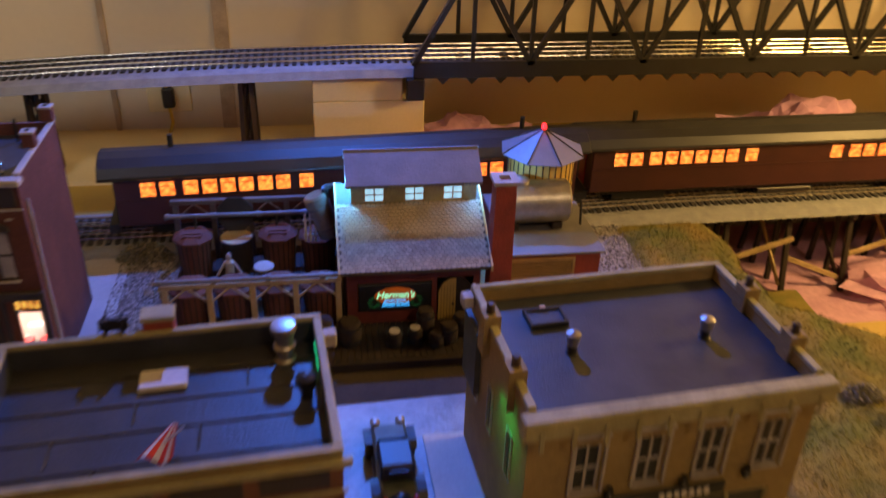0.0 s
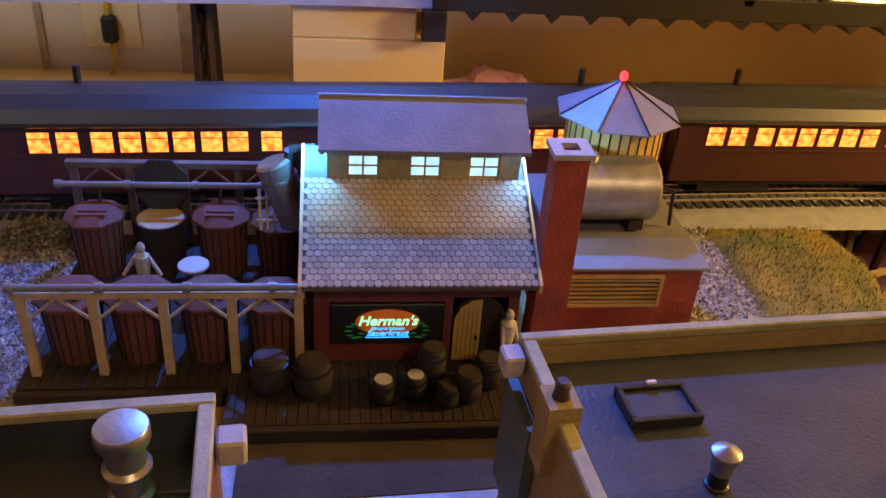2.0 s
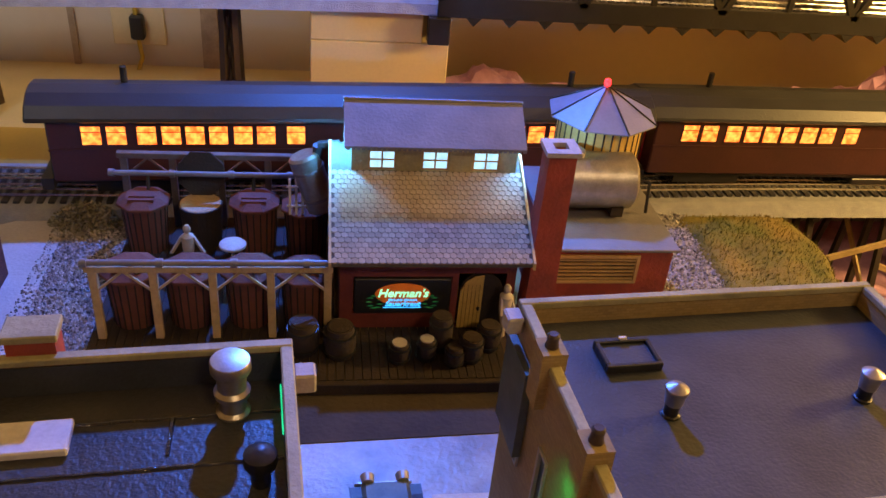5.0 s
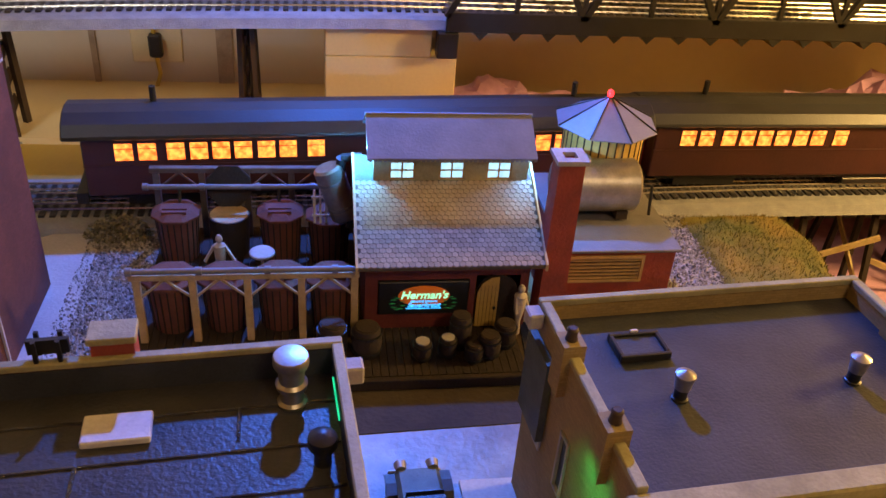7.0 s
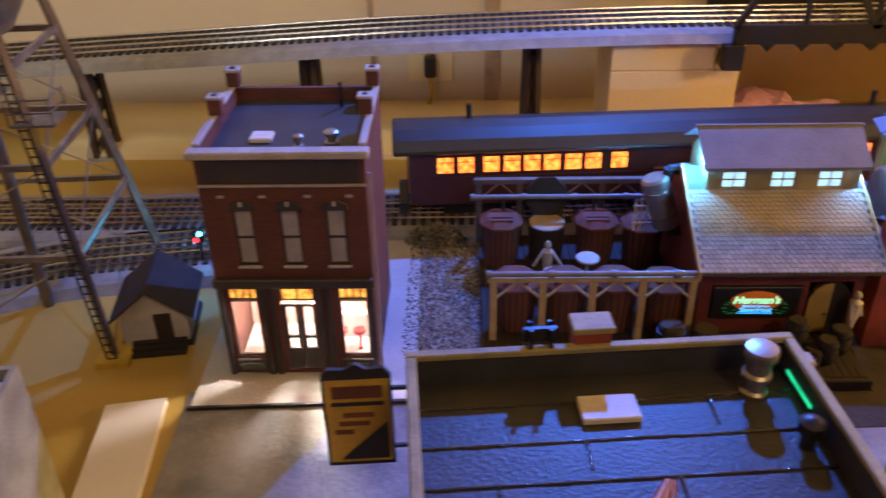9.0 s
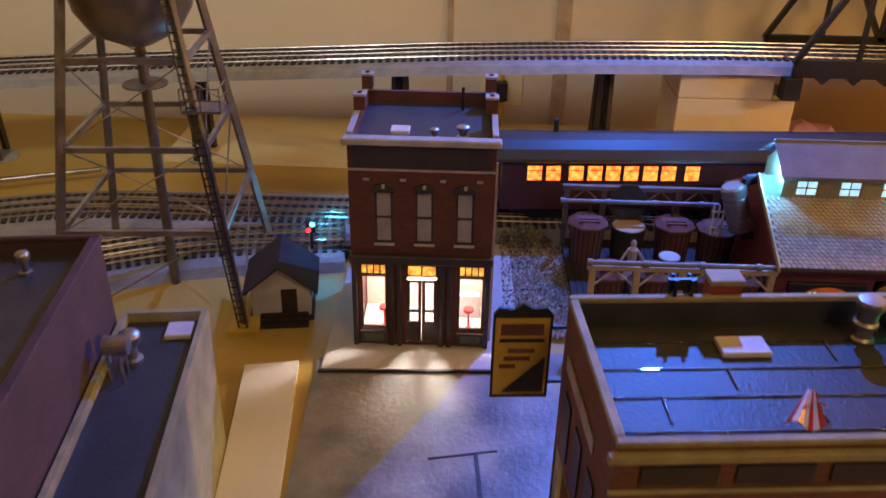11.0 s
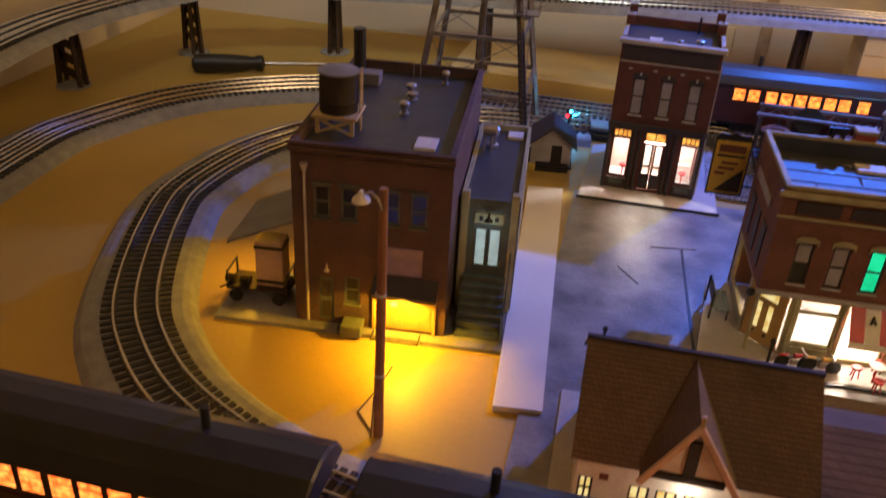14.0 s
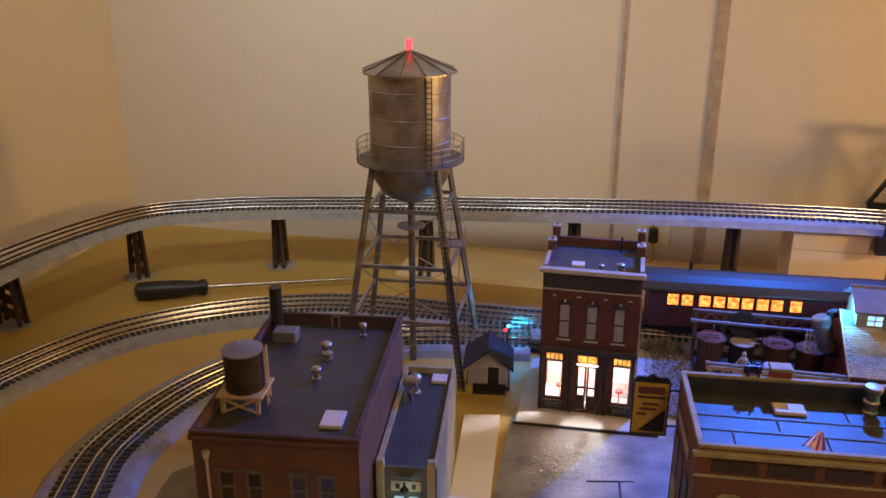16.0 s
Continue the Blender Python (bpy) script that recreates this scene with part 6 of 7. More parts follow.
rock("foam_rock", 0.68, 1.315, 0.004, 0.085, 0.05, 0.052, 3)
rock("foam_rock", 0.31, 1.37, -0.004, 0.075, 0.03, 0.036, 9)
rock("foam_rock", 0.435, 1.275, 0.0, 0.02, 0.008, 0.008, 14)
rock("foam_rock", 0.80, 1.12, -0.09, 0.12, 0.07, 0.04, 21)
for i in range(9):
    x = 0.535 + i * 0.07
    y = 1.197 + 0.0001 * i
    t = thing("ravine_trestle", "dark timber trestle bent under the back track", "trestle", pose(x, y, -0.09), "trestle bents")
    for s, spread in ((-1, 0.05), (-0.4, 0.018), (0.4, 0.018), (1, 0.05)):
        part("trestle_leg", bar(new_bm(), (0, math.copysign(spread, s), 0), (0, s * 0.032, 0.083), 0.005), "dark_wood", t)
    part("cap", box(new_bm(), -0.003, 0.003, -0.04, 0.04, 0.0831, 0.0895), "dark_wood", t)
    part("brace", bar(new_bm(), (-0.003, -0.046, 0.01), (-0.003, 0.035, 0.075), 0.002, 0.005), "pale_wood" if i % 2 else "dark_wood", t)
    part("sill_beam", bar(new_bm(), (0.002, -0.040, 0.040), (0.072, -0.044, 0.012 if i % 2 else 0.066), 0.003, 0.005), "pale_wood", t)


# ---- loose things in the town ----
def shed():
    t = thing("shed", "small grey shed with a dark gabled roof and plank steps", "shed", pose(-0.252, 0.992, 0, 0, 0, 8))
    w, d = 0.044, 0.046
    part("front_wall", facade(new_bm(), 0, w, 0.004, 0.028, 0, 0.0015, [(0.022, 0.034, 0.006, 0.027)]), "stone_trim", t)
    part("gable", prism(new_bm(), [(0, 0.0281), (w, 0.0281), (w / 2, 0.046)], 0, 0.0015, "y"), "stone_trim", t)
    quick("side_wall", "stone_trim", t, (0, 0.0015, 0.0016, d, 0.004, 0.028)), quick("side_wall", "stone_trim", t, (w - 0.0015, w, 0.0016, d, 0.004, 0.028)), quick("back_wall", "stone_trim", t, (0.0016, w - 0.0016, d - 0.0015, d, 0.004, 0.028))
    quick("door", "dark_wood", t, (0.0222, 0.0338, 0.0004, 0.0012, 0.0062, 0.0268))
    quick("base", "dark_wood", t, (-0.002, w + 0.002, -0.002, d, 0, 0.0039))
    for s in (-1, 1):
        part("roof_slope", prism(new_bm(), [(w / 2, 0.0485), (w / 2 + s * 0.028, 0.026), (w / 2 + s * 0.028, 0.0245), (w / 2, 0.047)], -0.006, d + 0.004, "y"), "dark_wood", t, bevel=0.0004)
    for i in range(3):
        quick("step", "dark_wood", t, (0.006, 0.042, -0.004 - 0.004 * i, -0.0022 - 0.004 * i + 0.0015, 0.0, 0.007 - 0.0022 * i))
    return t


shed()
sig = thing("track_signal", "small track signal with red and blue lamps by the shed", "signal", pose(-0.224, 1.093, 0))
part("mast", rod(new_bm(), (0, 0, 0), (0, 0, 0.03), 0.0014), "black", sig)
quick("head", "black", sig, (-0.004, 0.004, -0.0015, 0.0015, 0.025, 0.036), bevel=0.0005)
part("lamp_red", lathe(new_bm(), [(0.0022, 0), (0.0016, 0.0015)], 12), "red_light", sig).matrix_basis = pose(-0.002, -0.0016, 0.0275, 90, 0, 0)
part("lamp_blue", lathe(new_bm(), [(0.0022, 0), (0.0016, 0.0015)], 12), "cyan_light", sig).matrix_basis = pose(0.0015, -0.0016, 0.033, 90, 0, 0)
lamp("signal_lamp", "POINT", (-0.218, 1.112, 0.030), (0, 0, 0), (0.05, 0.55, 1.0), 0.07, 0.003)

sw = thing("switch_motor", "black track switch motor on the table", "switch", pose(-0.185, 1.10, 0))
quick("housing", "black", sw, (-0.03, 0.03, -0.008, 0.004, 0, 0.009), bevel=0.0015)
quick("cover", "black", sw, (-0.015, 0.015, -0.006, 0.002, 0.0091, 0.014), bevel=0.0015)

scr = thing("screwdriver", "black-handled screwdriver with a long steel shaft on the table", "screwdriver", pose(-0.742, 1.125, 0.0135, 0, 0, 24))
hb = lathe(new_bm(), [(0.006, 0), (0.012, 0.004), (0.0132, 0.02), (0.0125, 0.055), (0.0105, 0.075), (0.009, 0.082), (0.0115, 0.088), (0.0115, 0.094), (0.005, 0.097)], 10)
bmesh.ops.transform(hb, matrix=Matrix.Rotation(radians(90), 4, "Y"), verts=hb.verts)
part("handle", hb, "black", scr, smooth=True)
part("shaft", rod(new_bm(), (0.097, 0, 0), (0.30, 0, -0.004), 0.0028, 10), "rail", scr, smooth=True)


def lamp_post():
    t = thing("street_lamp", "brown wooden lamp post with a grey shade beside the depot", "street lamp", pose(-0.2715, 0.5275, 0))
    part("pole", rod(new_bm(), (0, 0, 0), (0.001, 0, 0.181), 0.0033, 10, 0.0026), "lamp_wood", t, smooth=True)
    for z in (0.05, 0.11):
        part("band", rod(new_bm(), (0.0003, 0, z), (0.0003, 0, z + 0.002), 0.0036, 10), "stone_trim", t)
    bm = new_bm()
    pts = [(0.001, -0.002, 0.168), (-0.001, -0.004, 0.176), (-0.005, -0.005, 0.180), (-0.009, -0.005, 0.178)]
    for a, b in zip(pts, pts[1:]):
        rod(bm, a, b, 0.0007, 6)
    part("arm", bm, "stone_trim", t)
    part("shade", lathe(new_bm(), [(0.0055, 0), (0.0050, 0.0015), (0.002, 0.004), (0.0012, 0.0065)], 14, (-0.0105, -0.005, 0.1735)), "white_paint", t, smooth=True)
    part("feed_wire", rod(new_bm(), (-0.004, -0.003, 0), (-0.0022, -0.003, 0.035), 0.0005, 6), "black", t)
    return t


lamp_post()


def hanging_sign():
    t = thing("hanging_sign", "yellow hanging shop sign in a black frame", "sign", pose(-0.079, 0.802, 0.086, 0, 0, 4) @ Matrix.Diagonal((1, 1, 1.16, 1)))
    quick("board", "sign_yellow", t, (0.0012, 0.0278, -0.0006, 0.0006, 0.0012, 0.041))
    quick("frame", "black", t, (0, 0.029, -0.001, 0.001, 0, 0.0011), (0, 0.0011, -0.001, 0.001, 0.0012, 0.0412), (0.0279, 0.029, -0.001, 0.001, 0.0012, 0.0412), (0, 0.029, -0.001, 0.001, 0.0412, 0.0425))
    part("crest", prism(new_bm(), [(0, 0.0426), (0.029, 0.0426), (0.026, 0.046), (0.019, 0.0455), (0.0145, 0.048), (0.010, 0.0455), (0.003, 0.046)], -0.001, 0.001, "y"), "black", t)
    for i, (a, b, z, h) in enumerate(((0.004, 0.025, 0.0325, 0.0055), (0.0035, 0.0255, 0.029, 0.0016), (0.008, 0.021, 0.0235, 0.002), (0.006, 0.019, 0.0195, 0.002), (0.004, 0.012, 0.0155, 0.002))):
        quick("lettering_bar", "vat_wood" if i != 1 else "black", t, (a, b, -0.0011, -0.0007, z, z + h))
    part("dark_corner", prism(new_bm(), [(0.006, 0.003), (0.0265, 0.003), (0.0265, 0.021)], -0.0012, -0.0007, "y"), "black", t)
    part("bracket", bar(new_bm(), (0.029, 0, 0.036), (0.040, 0, 0.036), 0.0014), "black", t)
    part("bracket", bar(new_bm(), (0.029, 0, 0.008), (0.040, 0, 0.008), 0.0014), "black", t)
    return t


hanging_sign()


def bench(x, y, z, turn):
    t = thing("bench", "dark green slatted bench by the shop wall", "bench", pose(x, y, z, 0, 0, turn))
    for i in range(3):
        quick("seat_slat", "green_trim", t, (-0.016, 0.016, -0.007 + i * 0.0042, -0.0035 + i * 0.0042, 0.009, 0.0101))
    for i in range(3):
        quick("back_slat", "green_trim", t, (-0.016, 0.016, 0.0062, 0.0072, 0.0115 + i * 0.0045, 0.015 + i * 0.0045))
    for px in (-0.014, 0.014):
        quick("leg", "black", t, (px - 0.0008, px + 0.0008, -0.0065, -0.005, 0, 0.0089)), quick("leg", "black", t, (px - 0.0008, px + 0.0008, 0.0073, 0.0086, 0, 0.024))


bench(-0.053, 0.752, 0.005, 95)


def motorcycle(x, y, z, turn, mat, label):
    t = thing("motorcycle", label, "motorcycle", pose(x, y, z, 0, 8, turn), "motorcycles at the kerb")
    for px in (-0.0095, 0.0095):
        w = lathe(new_bm(), [(0.0040, -0.0008), (0.0055, -0.0008), (0.0058, 0), (0.0055, 0.0008), (0.0040, 0.0008)], 18)
        bmesh.ops.transform(w, matrix=Matrix.Translation((px, 0, 0.0058)) @ Matrix.Rotation(radians(90), 4, "X"), verts=w.verts)
        part("wheel", w, "black", t, smooth=True)
    part("tank", rod(new_bm(), (-0.001, 0, 0.0115), (0.0055, 0, 0.0125), 0.002, 8, 0.0013), mat, t, smooth=True)
    quick("seat", "black", t, (-0.0085, -0.0012, -0.0014, 0.0014, 0.0098, 0.0112), bevel=0.0004)
    quick("engine", "metal", t, (-0.0025, 0.003, -0.0016, 0.0016, 0.004, 0.009), bevel=0.0004)
    bm = new_bm()
    rod(bm, (0.0095, 0, 0.0058), (0.006, 0, 0.0145), 0.0006, 6), rod(bm, (0.0055, -0.005, 0.0155), (0.0055, 0.005, 0.0155), 0.0005, 6), rod(bm, (-0.0095, 0, 0.0058), (-0.003, 0, 0.0095), 0.0006, 6)
    part("fork", bm, "metal", t)
    part("mudguard", bar(new_bm(), (-0.0135, 0, 0.0115), (-0.0065, 0, 0.0122), 0.002, 0.0006), mat, t)


motorcycle(0.000, 0.688, 0.005, 20, "red_paint", "small red motorcycle parked before the shop window")
motorcycle(0.020, 0.690, 0.005, 12, "sign_yellow", "small orange motorcycle parked before the shop window")
ct = thing("cafe_table", "small white round cafe table on the pavement", "table", pose(0.058, 0.690, 0.005))
part("leg", rod(new_bm(), (0, 0, 0), (0, 0, 0.014), 0.0008), "red_paint", ct)
part("top", lathe(new_bm(), [(0.0058, 0.014), (0.0058, 0.0152)], 18), "white_paint", ct)
for i, (dx, dy) in enumerate(((-0.013, 0.001), (0.012, 0.002), (0.0, -0.012), (0.004, 0.012))):
    ch = thing("cafe_stool", "bright red round cafe stool", "stool", pose(0.058 + dx, 0.690 + dy, 0.005), "stools round the cafe table")
    part("seat", lathe(new_bm(), [(0.0038, 0.009), (0.0042, 0.0098), (0.0038, 0.0108)], 14), "red_paint", ch, smooth=True)
    for k in range(3):
        a = 2.1 * k
        part("leg", rod(new_bm(), (0.0034 * math.cos(a), 0.0034 * math.sin(a), 0), (0.002 * math.cos(a), 0.002 * math.sin(a), 0.009), 0.0005, 6), "red_paint", ch)
for x, y, z1 in ((-0.0215, 0.667, 0.036), (-0.139, 0.672, 0.016)):
    p = thing("kerb_post", "thin black post at the kerb", "post", pose(x, y, 0.002), "kerb posts")
    part("shaft", rod(new_bm(), (0, 0, 0), (0, 0, z1), 0.0011, 8), "black", p)
    part("cap", lathe(new_bm(), [(0.0018, z1), (0.0022, z1 + 0.002), (0.0012, z1 + 0.0035)], 10), "black", p)


def roadster():
    t = thing("vintage_car", "dark green vintage car with chrome lamps between the buildings", "car", pose(0.155, 0.835, 0.0024, 0, 0, 2))
    part("chassis", box(new_bm(), -0.013, 0.013, -0.034, 0.034, 0.005, 0.0085), "black", t, bevel=0.001)
    bd = part("body", prism(new_bm(), [(-0.034, 0.0086), (0.03, 0.0086), (0.031, 0.019), (0.008, 0.021), (-0.030, 0.019), (-0.034, 0.014)], -0.0115, 0.0115, "x"), "green_trim", t, bevel=0.002)
    part("cabin", prism(new_bm(), [(-0.024, 0.0195), (0.004, 0.0205), (0.002, 0.031), (-0.021, 0.031)], -0.0105, 0.0105, "x"), "black", t, bevel=0.0015)
    quick("windscreen", "dark_pane", t, (-0.0095, 0.0095, 0.0043, 0.0047, 0.0215, 0.030))
    quick("rear_window", "dark_pane", t, (-0.006, 0.006, -0.0240, -0.0235, 0.023, 0.029))
    for px in (-0.0135, 0.0135):
        for py in (-0.022, 0.022):
            w = part("wheel", rod(new_bm(), (px - 0.0025, py, 0.0075), (px + 0.0025, py, 0.0075), 0.0075, 18), "black", t, smooth=True)
            part("rim", rod(new_bm(), (px - 0.0028, py, 0.0075), (px + 0.0028, py, 0.0075), 0.0042, 14), "metal", w)
            part("mudguard", prism(new_bm(), [(py - 0.011, 0.012), (py - 0.007, 0.0165), (py, 0.0175), (py + 0.007, 0.0165), (py + 0.011, 0.012), (py + 0.007, 0.015), (py, 0.016), (py - 0.007, 0.015)], px - 0.0035, px + 0.0035, "x"), "black", t)
        part("headlight", rod(new_bm(), (px * 0.62, 0.029, 0.0185), (px * 0.62, 0.0335, 0.0185), 0.0028, 12, 0.0034), "metal", t, smooth=True)
        part("tail_lamp", rod(new_bm(), (px * 0.7, -0.035, 0.0165), (px * 0.7, -0.0335, 0.0165), 0.0018, 10), "red_paint", t)
    quick("bumper", "metal", t, (-0.014, 0.014, -0.0375, -0.036, 0.008, 0.0105), bevel=0.0006)
    quick("bumper", "metal", t, (-0.014, 0.014, 0.036, 0.0375, 0.008, 0.0105), bevel=0.0006)
    part("spare_wheel", rod(new_bm(), (0, -0.0352, 0.016), (0, -0.038, 0.016), 0.0065, 18), "black", t, smooth=True)
    return t


roadster()
fl = thing("flag", "small red and white striped flag draped from a tilted pole", "flag", pose(0.050, 0.741, 0.138))
part("pole", rod(new_bm(), (0.001, 0.002, 0), (-0.002, -0.019, 0.012), 0.0006, 6), "metal", fl)
for i in range(7):
    a, b = i / 7, (i + 1) / 7
    bm = new_bm()
    low = lambda k: Vector((-0.016 + 0.0155 * k, -0.018 - 0.002 * k, 0.0018 + 0.0022 * math.sin(7 * k)))
    top = lambda k: Vector((-0.003 + 0.003 * k, -0.002 - 0.002 * k, 0.0065 + 0.001 * k))
    v = [bm.verts.new(p) for p in (low(a), low(b), top(b), top(a))]
    u = [bm.verts.new(p.co - Vector((0, 0, 0.0004))) for p in v]
    bm.faces.new(v), bm.faces.new(u[::-1])
    for k in range(4):
        bm.faces.new((v[k], u[k], u[(k + 1) % 4], v[(k + 1) % 4]))
    part("stripe", bm, "red_paint" if i % 2 == 0 else "white_paint", fl)


def baggage():
    t = thing("baggage_wagon", "dark wooden baggage wagon beside the depot", "wagon", pose(-0.412, 0.652, 0.0036, 0, 0, 7))
    quick("deck", "dark_wood", t, (-0.026, 0.024, -0.013, 0.013, 0.010, 0.0125), bevel=0.0004)
    for x in (-0.018, 0.017):
        for y in (-0.0135, 0.0135):
            w = part("wheel", rod(new_bm(), (x, y - 0.0008, 0.0055), (x, y + 0.0008, 0.0055), 0.0055, 14), "black", t)
    for x in (-0.025, 0.023):
        bm = new_bm()
        for y in (-0.011, 0.011):
            bar(bm, (x, y, 0.0125), (x, y, 0.026), 0.0012)
        bar(bm, (x, -0.011, 0.025), (x, 0.011, 0.025), 0.0012)
        part("rack", bm, "black", t)
    part("drawbar", bar(new_bm(), (-0.026, 0, 0.008), (-0.036, -0.002, 0.003), 0.001), "black", t)
    c = thing("crate", "pale pink crate with black straps stacked on the wagon", "crate", pose(-0.404, 0.655, 0.0162, 0, 0, 7))
    quick("box", "crate", c, (-0.011, 0.011, -0.009, 0.009, 0, 0.040), bevel=0.0006)
    for z in (0.003, 0.034):
        quick("strap", "black", c, (-0.0114, 0.0114, -0.0094, 0.0094, z, z + 0.0028))
    for x in (-0.006, 0.006):
        br = part("barrel_end", rod(new_bm(), (x - 0.022, -0.006, 0.0165), (x - 0.014, -0.006, 0.0165), 0.0035, 10), "dark_wood", t)


baggage()


# ---- station ----
def station():
    t = thing("station_building", "small station with a brown shingle roof and lit windows", "building", pose(-0.145, 0.4745, 0.0, 0, 0, 2.7))
    w = 0.130
    holes = [(0.034, 0.045, 0.024, 0.046), (0.0485, 0.060, 0.024, 0.046), (0.0635, 0.073, 0.024, 0.046), (0.098, 0.114, 0.024, 0.046), (0.006, 0.014, 0.028, 0.046)]
    part("front_wall", facade(new_bm(), 0.004, w - 0.004, 0.0, 0.0605, 0.010, 0.0125, holes), "white_paint", t)
    for h in holes:
        sash(t, *h, 0.010, "dark_wood", "glow_warm", (1, 1), 0.0012, 0.0022)
    quick("back_wall", "white_paint", t, (0.004, w - 0.004, 0.115, 0.1175, 0, 0.060))
    for x in (0.004, w - 0.0065):
        part("side_wall", prism(new_bm(), [(0.0126, 0), (0.1149, 0), (0.1149, 0.06), (0.062, 0.098), (0.0126, 0.06)], x, x + 0.0025, "x"), "white_paint", t)
    for name, poly in (("roof_front", [(0.006, 0.063), (0.062, 0.104), (0.062, 0.102), (0.006, 0.061)]), ("roof_back", [(0.062, 0.104), (0.126, 0.054), (0.126, 0.052), (0.062, 0.102)])):
        part(name, prism(new_bm(), poly, 0.0, w, "x"), "station_roof", t)
    part("ridge", bar(new_bm(), (-0.0005, 0.062, 0.1043), (w + 0.0005, 0.062, 0.1043), 0.003, 0.002), "dark_wood", t)
    # cross gable over the bay
    px = 0.0615
    peak, low = Vector((px, 0.010, 0.092)), 0.054
    for s in (-1, 1):
        bm = new_bm()
        v = [bm.verts.new(p) for p in ((px, 0.001, 0.1015), (px + s * 0.025, -0.005, 0.0645), (px + s * 0.025, 0.0085, 0.0655), (px, 0.0585, 0.1030))]
        u = [bm.verts.new(p.co + Vector((0, 0, -0.0016))) for p in v]
        bm.faces.new(v), bm.faces.new(u[::-1])
        for i in range(4):
            bm.faces.new((v[i], u[i], u[(i + 1) % 4], v[(i + 1) % 4]))
        part("gable_roof", bm, "station_roof", t)
        part("barge_board", bar(new_bm(), (px, 0.0, 0.1020), (px + s * 0.0255, -0.006, 0.064), 0.0018, 0.0034), "crate", t)
    part("gable_wall", prism(new_bm(), [(px - 0.018, 0.0665), (px + 0.018, 0.0665), (px, 0.096)], 0.0035, 0.005, "y"), "white_paint", t)
    quick("gable_post", "dark_wood", t, (px - 0.003, px + 0.003, 0.0012, 0.0033, 0.064, 0.091))
    quick("gable_beam", "dark_wood", t, (px - 0.019, px + 0.019, 0.001, 0.0034, 0.0625, 0.0662))
    part("finial", rod(new_bm(), (px, 0.0, 0.102), (px, 0.0, 0.110), 0.0012), "pale_wood", t)
    quick("wall_emblem", "vat_wood", t, (0.017, 0.022, 0.0092, 0.0098, 0.046, 0.051), bevel=0.0008)
    part("low_roof", prism(new_bm(), [(0.004, 0.052), (0.060, 0.072), (0.116, 0.052), (0.116, 0.050), (0.060, 0.070), (0.004, 0.050)], w + 0.0005, w + 0.07, "x"), "station_roof", t)
    for x in (w + 0.004, w + 0.066):
        for y in (0.008, 0.11):
            quick("canopy_post", "pale_wood", t, (x - 0.0012, x + 0.0012, y - 0.0012, y + 0.0012, 0.0, 0.0505))
    quick("platform", "pavement", t, (-0.01, w + 0.075, -0.012, 0.135, -0.001, 0.0045))
    return t


station()
bn = thing("platform_bench", "yellow lit platform bench under the canopy", "bench", pose(0.018, 0.492, 0.0046, 0, 0, 3))
for i in range(4):
    quick("slat", "sign_yellow", bn, (-0.018, 0.018, -0.006 + i * 0.0033, -0.0035 + i * 0.0033, 0.010, 0.0112))
for x in (-0.016, 0.016):
    quick("leg", "black", bn, (x - 0.001, x + 0.001, -0.006, 0.0065, 0, 0.0099))
lamp("canopy_lamp", "POINT", (0.02, 0.50, 0.045), (0, 0, 0), (1.0, 0.60, 0.04), 0.14, 0.003)
# Unseen fill added before the station front to lift the gable wall.
lamp("gable_fill", "POINT", (-0.08, 0.478, 0.05), (0, 0, 0), (1.0, 0.78, 0.55), 0.02, 0.002)

fe = thing("picket_fence", "pale yellow lattice fence on the grass bank", "fence", pose(0.512, 0.853, 0.003, 0, 0, -30))
for z in (0.004, 0.016):
    quick("rail", "pale_wood", fe, (0, 0.06, -0.0005, 0.0005, z, z + 0.0018))
for i in range(16):
    quick("picket", "pale_wood", fe, (i * 0.004, i * 0.004 + 0.0016, -0.0012, -0.0006, 0, 0.02))

wo = thing("wall_outlet", "cream wall outlet plate with a dark plug and yellow cord", "outlet", pose(-0.055, 1.43, 0.05))
quick("plate", "foam", wo, (-0.025, 0.025, -0.003, -0.0001, -0.022, 0.022), bevel=0.001)
quick("plug", "black", wo, (-0.0065, 0.0065, -0.014, -0.0031, -0.014, 0.010), bevel=0.002)
bm = new_bm()
for a, b in (((0.0, -0.010, -0.014), (0.002, -0.010, -0.032)), ((0.002, -0.010, -0.032), (-0.003, -0.012, -0.046))):
    rod(bm, a, b, 0.0022, 8)
part("cord", bm, "sign_yellow", wo)
part("cord", rod(new_bm(), (-0.001, -0.008, 0.0101), (0.0, -0.006, 0.034), 0.0022, 8), "sign_yellow", wo)
for x0, name in ((-0.117, "wall_seam"), (0.012, "wall_batten")):
    bm = new_bm()
    box(bm, x0 - (0.003 if name == "wall_seam" else 0.008), x0 + (0.003 if name == "wall_seam" else 0.008), 1.427, 1.4298, 0.0, 1.6)
    setting(name, bm, "seam", "brown batten running up the wall", "batten")

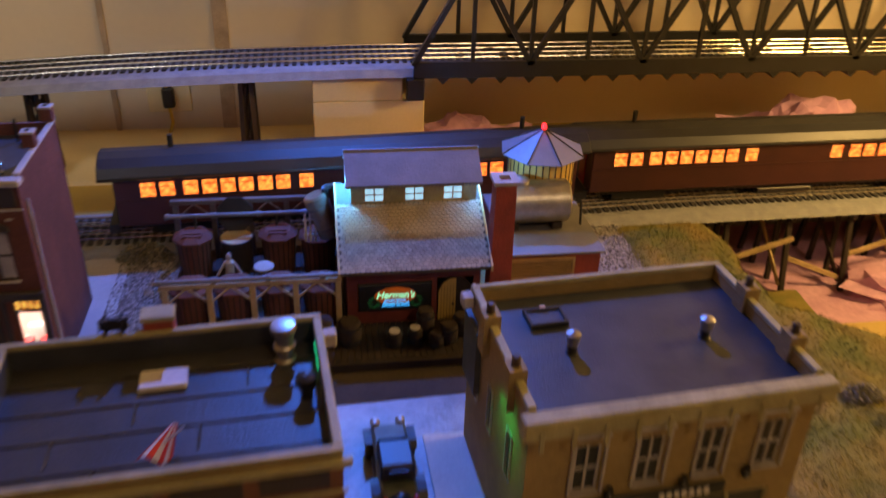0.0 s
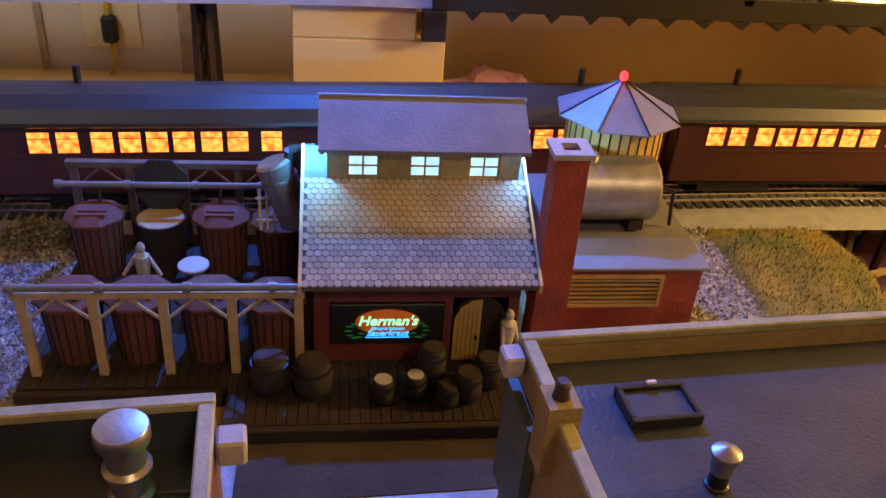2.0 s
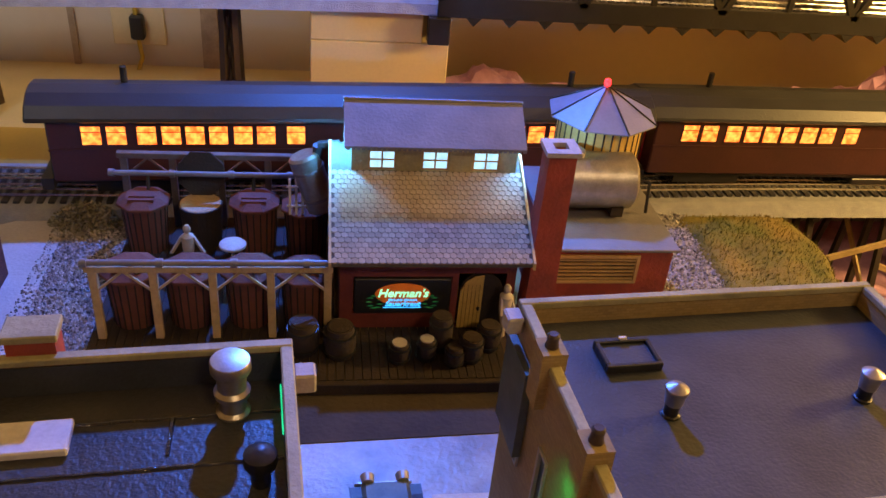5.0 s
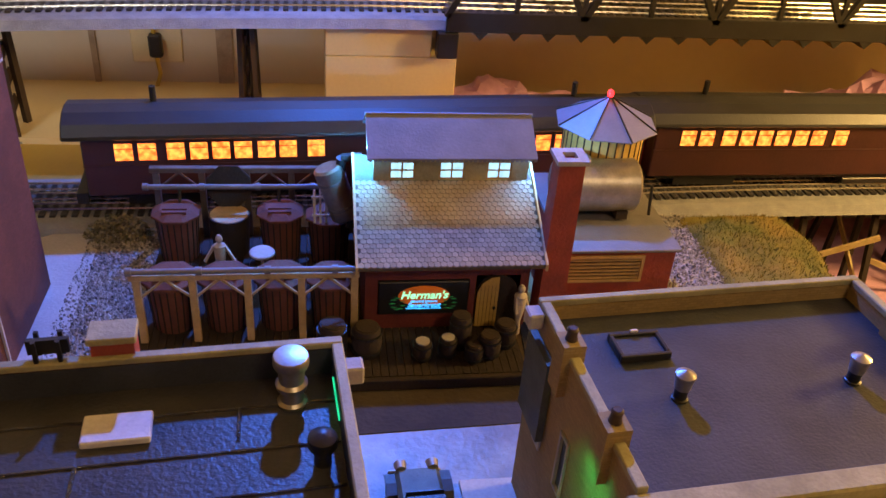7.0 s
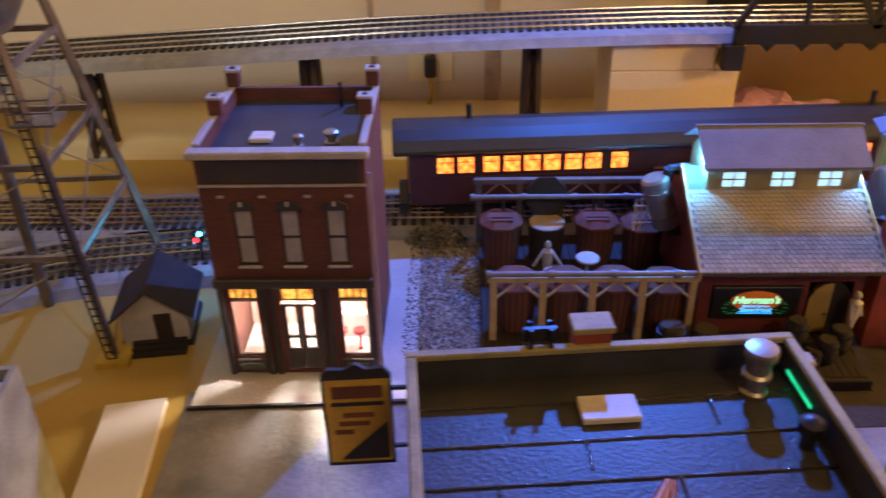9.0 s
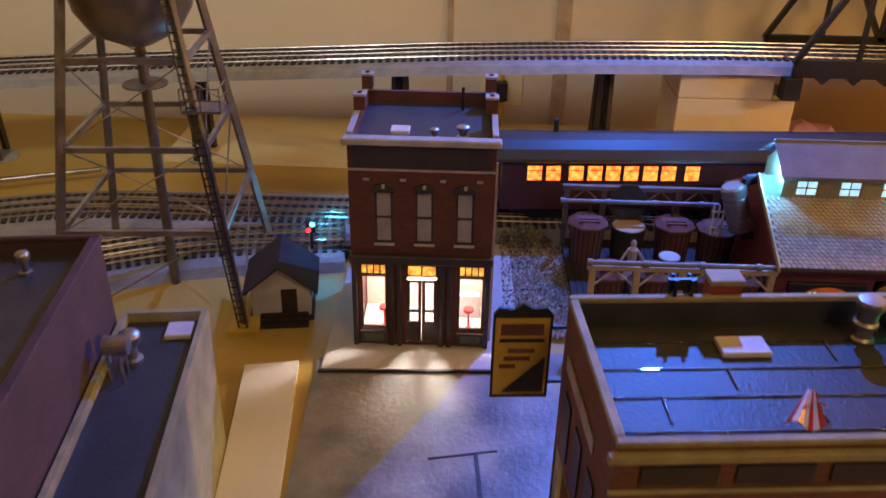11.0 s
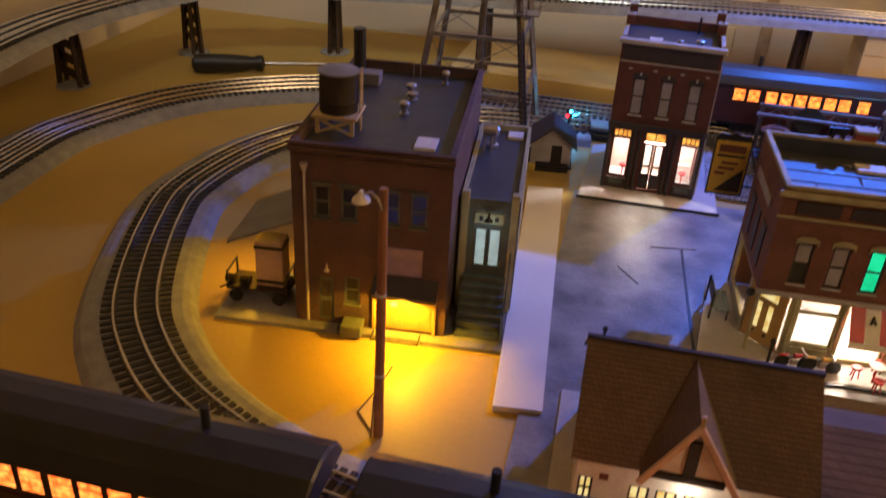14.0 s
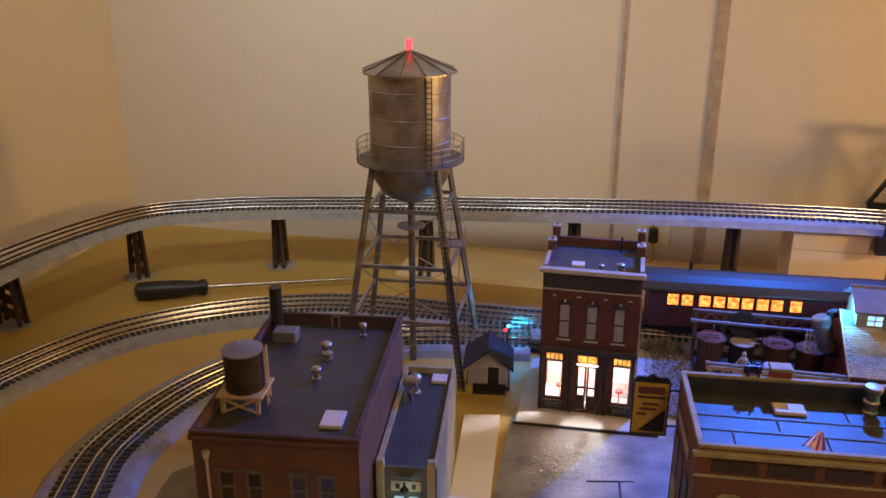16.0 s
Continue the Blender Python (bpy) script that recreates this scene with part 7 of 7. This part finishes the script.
# ---- hexagon shingles, nearest first ----
hexa = new_bm()
lathe(hexa, [(0.00206, 0.0), (0.00201, 0.0005)], 6, turn=math.pi / 6)
bmesh.ops.recalc_face_normals(hexa, faces=hexa.faces)
hex_mesh = bpy.data.meshes.new("shingle")
hexa.to_mesh(hex_mesh)
hexa.free()


def shingle_shades():
    m = material("hex_shingle_shades", (0.36, 0.30, 0.22), 0.6, 0, (0.27, 0.22, 0.16), 50, 0.3, 700)
    n, link = m.node_tree.nodes, m.node_tree.links.new
    info, rng_map = n.new("ShaderNodeObjectInfo"), n.new("ShaderNodeMapRange")
    rng_map.inputs["To Min"].default_value, rng_map.inputs["To Max"].default_value = 0.78, 1.15
    link(info.outputs["Random"], rng_map.inputs["Value"])
    mul = next(x for x in n if x.bl_idname == "ShaderNodeVectorMath")
    m2 = n.new("ShaderNodeVectorMath")
    m2.operation = "MULTIPLY"
    link(mul.outputs[0], m2.inputs[0]), link(rng_map.outputs["Result"], m2.inputs[1]), link(m2.outputs[0], n["Principled BSDF"].inputs["Base Color"])
    return m


M["hex"] = shingle_shades()
hex_mesh.materials.append(M["hex"])
pitch_x, pitch_y = 0.00385, 0.00335
tilt = math.degrees(math.atan2(roof_height(1.046) - roof_height(0.982), 0.064))
slant = math.cos(radians(tilt))
rest, made = new_bm(), 0
for j in range(20):
    y = 0.9838 + j * pitch_y * slant
    if y > 1.0385:
        break
    for i in range(30):
        x = 0.1305 + i * pitch_x + (pitch_x / 2 if j % 2 else 0)
        if x > 0.2428:
            continue
        p = pose(x, y, roof_height(y) + 0.0001, tilt, 0, 0)
        if made < 300:
            ob = new("shingle", hex_mesh)
            ob.parent, ob.matrix_basis = plant_ob, p
            made += 1
        else:
            start = len(rest.verts)
            lathe(rest, [(0.00206, 0.0), (0.00201, 0.0005)], 6, turn=math.pi / 6)
            rest.verts.ensure_lookup_table()
            bmesh.ops.transform(rest, matrix=p, verts=rest.verts[start:])
tagged(part("upper_shingle_field", rest, "hex", plant_ob), kind="stuff")
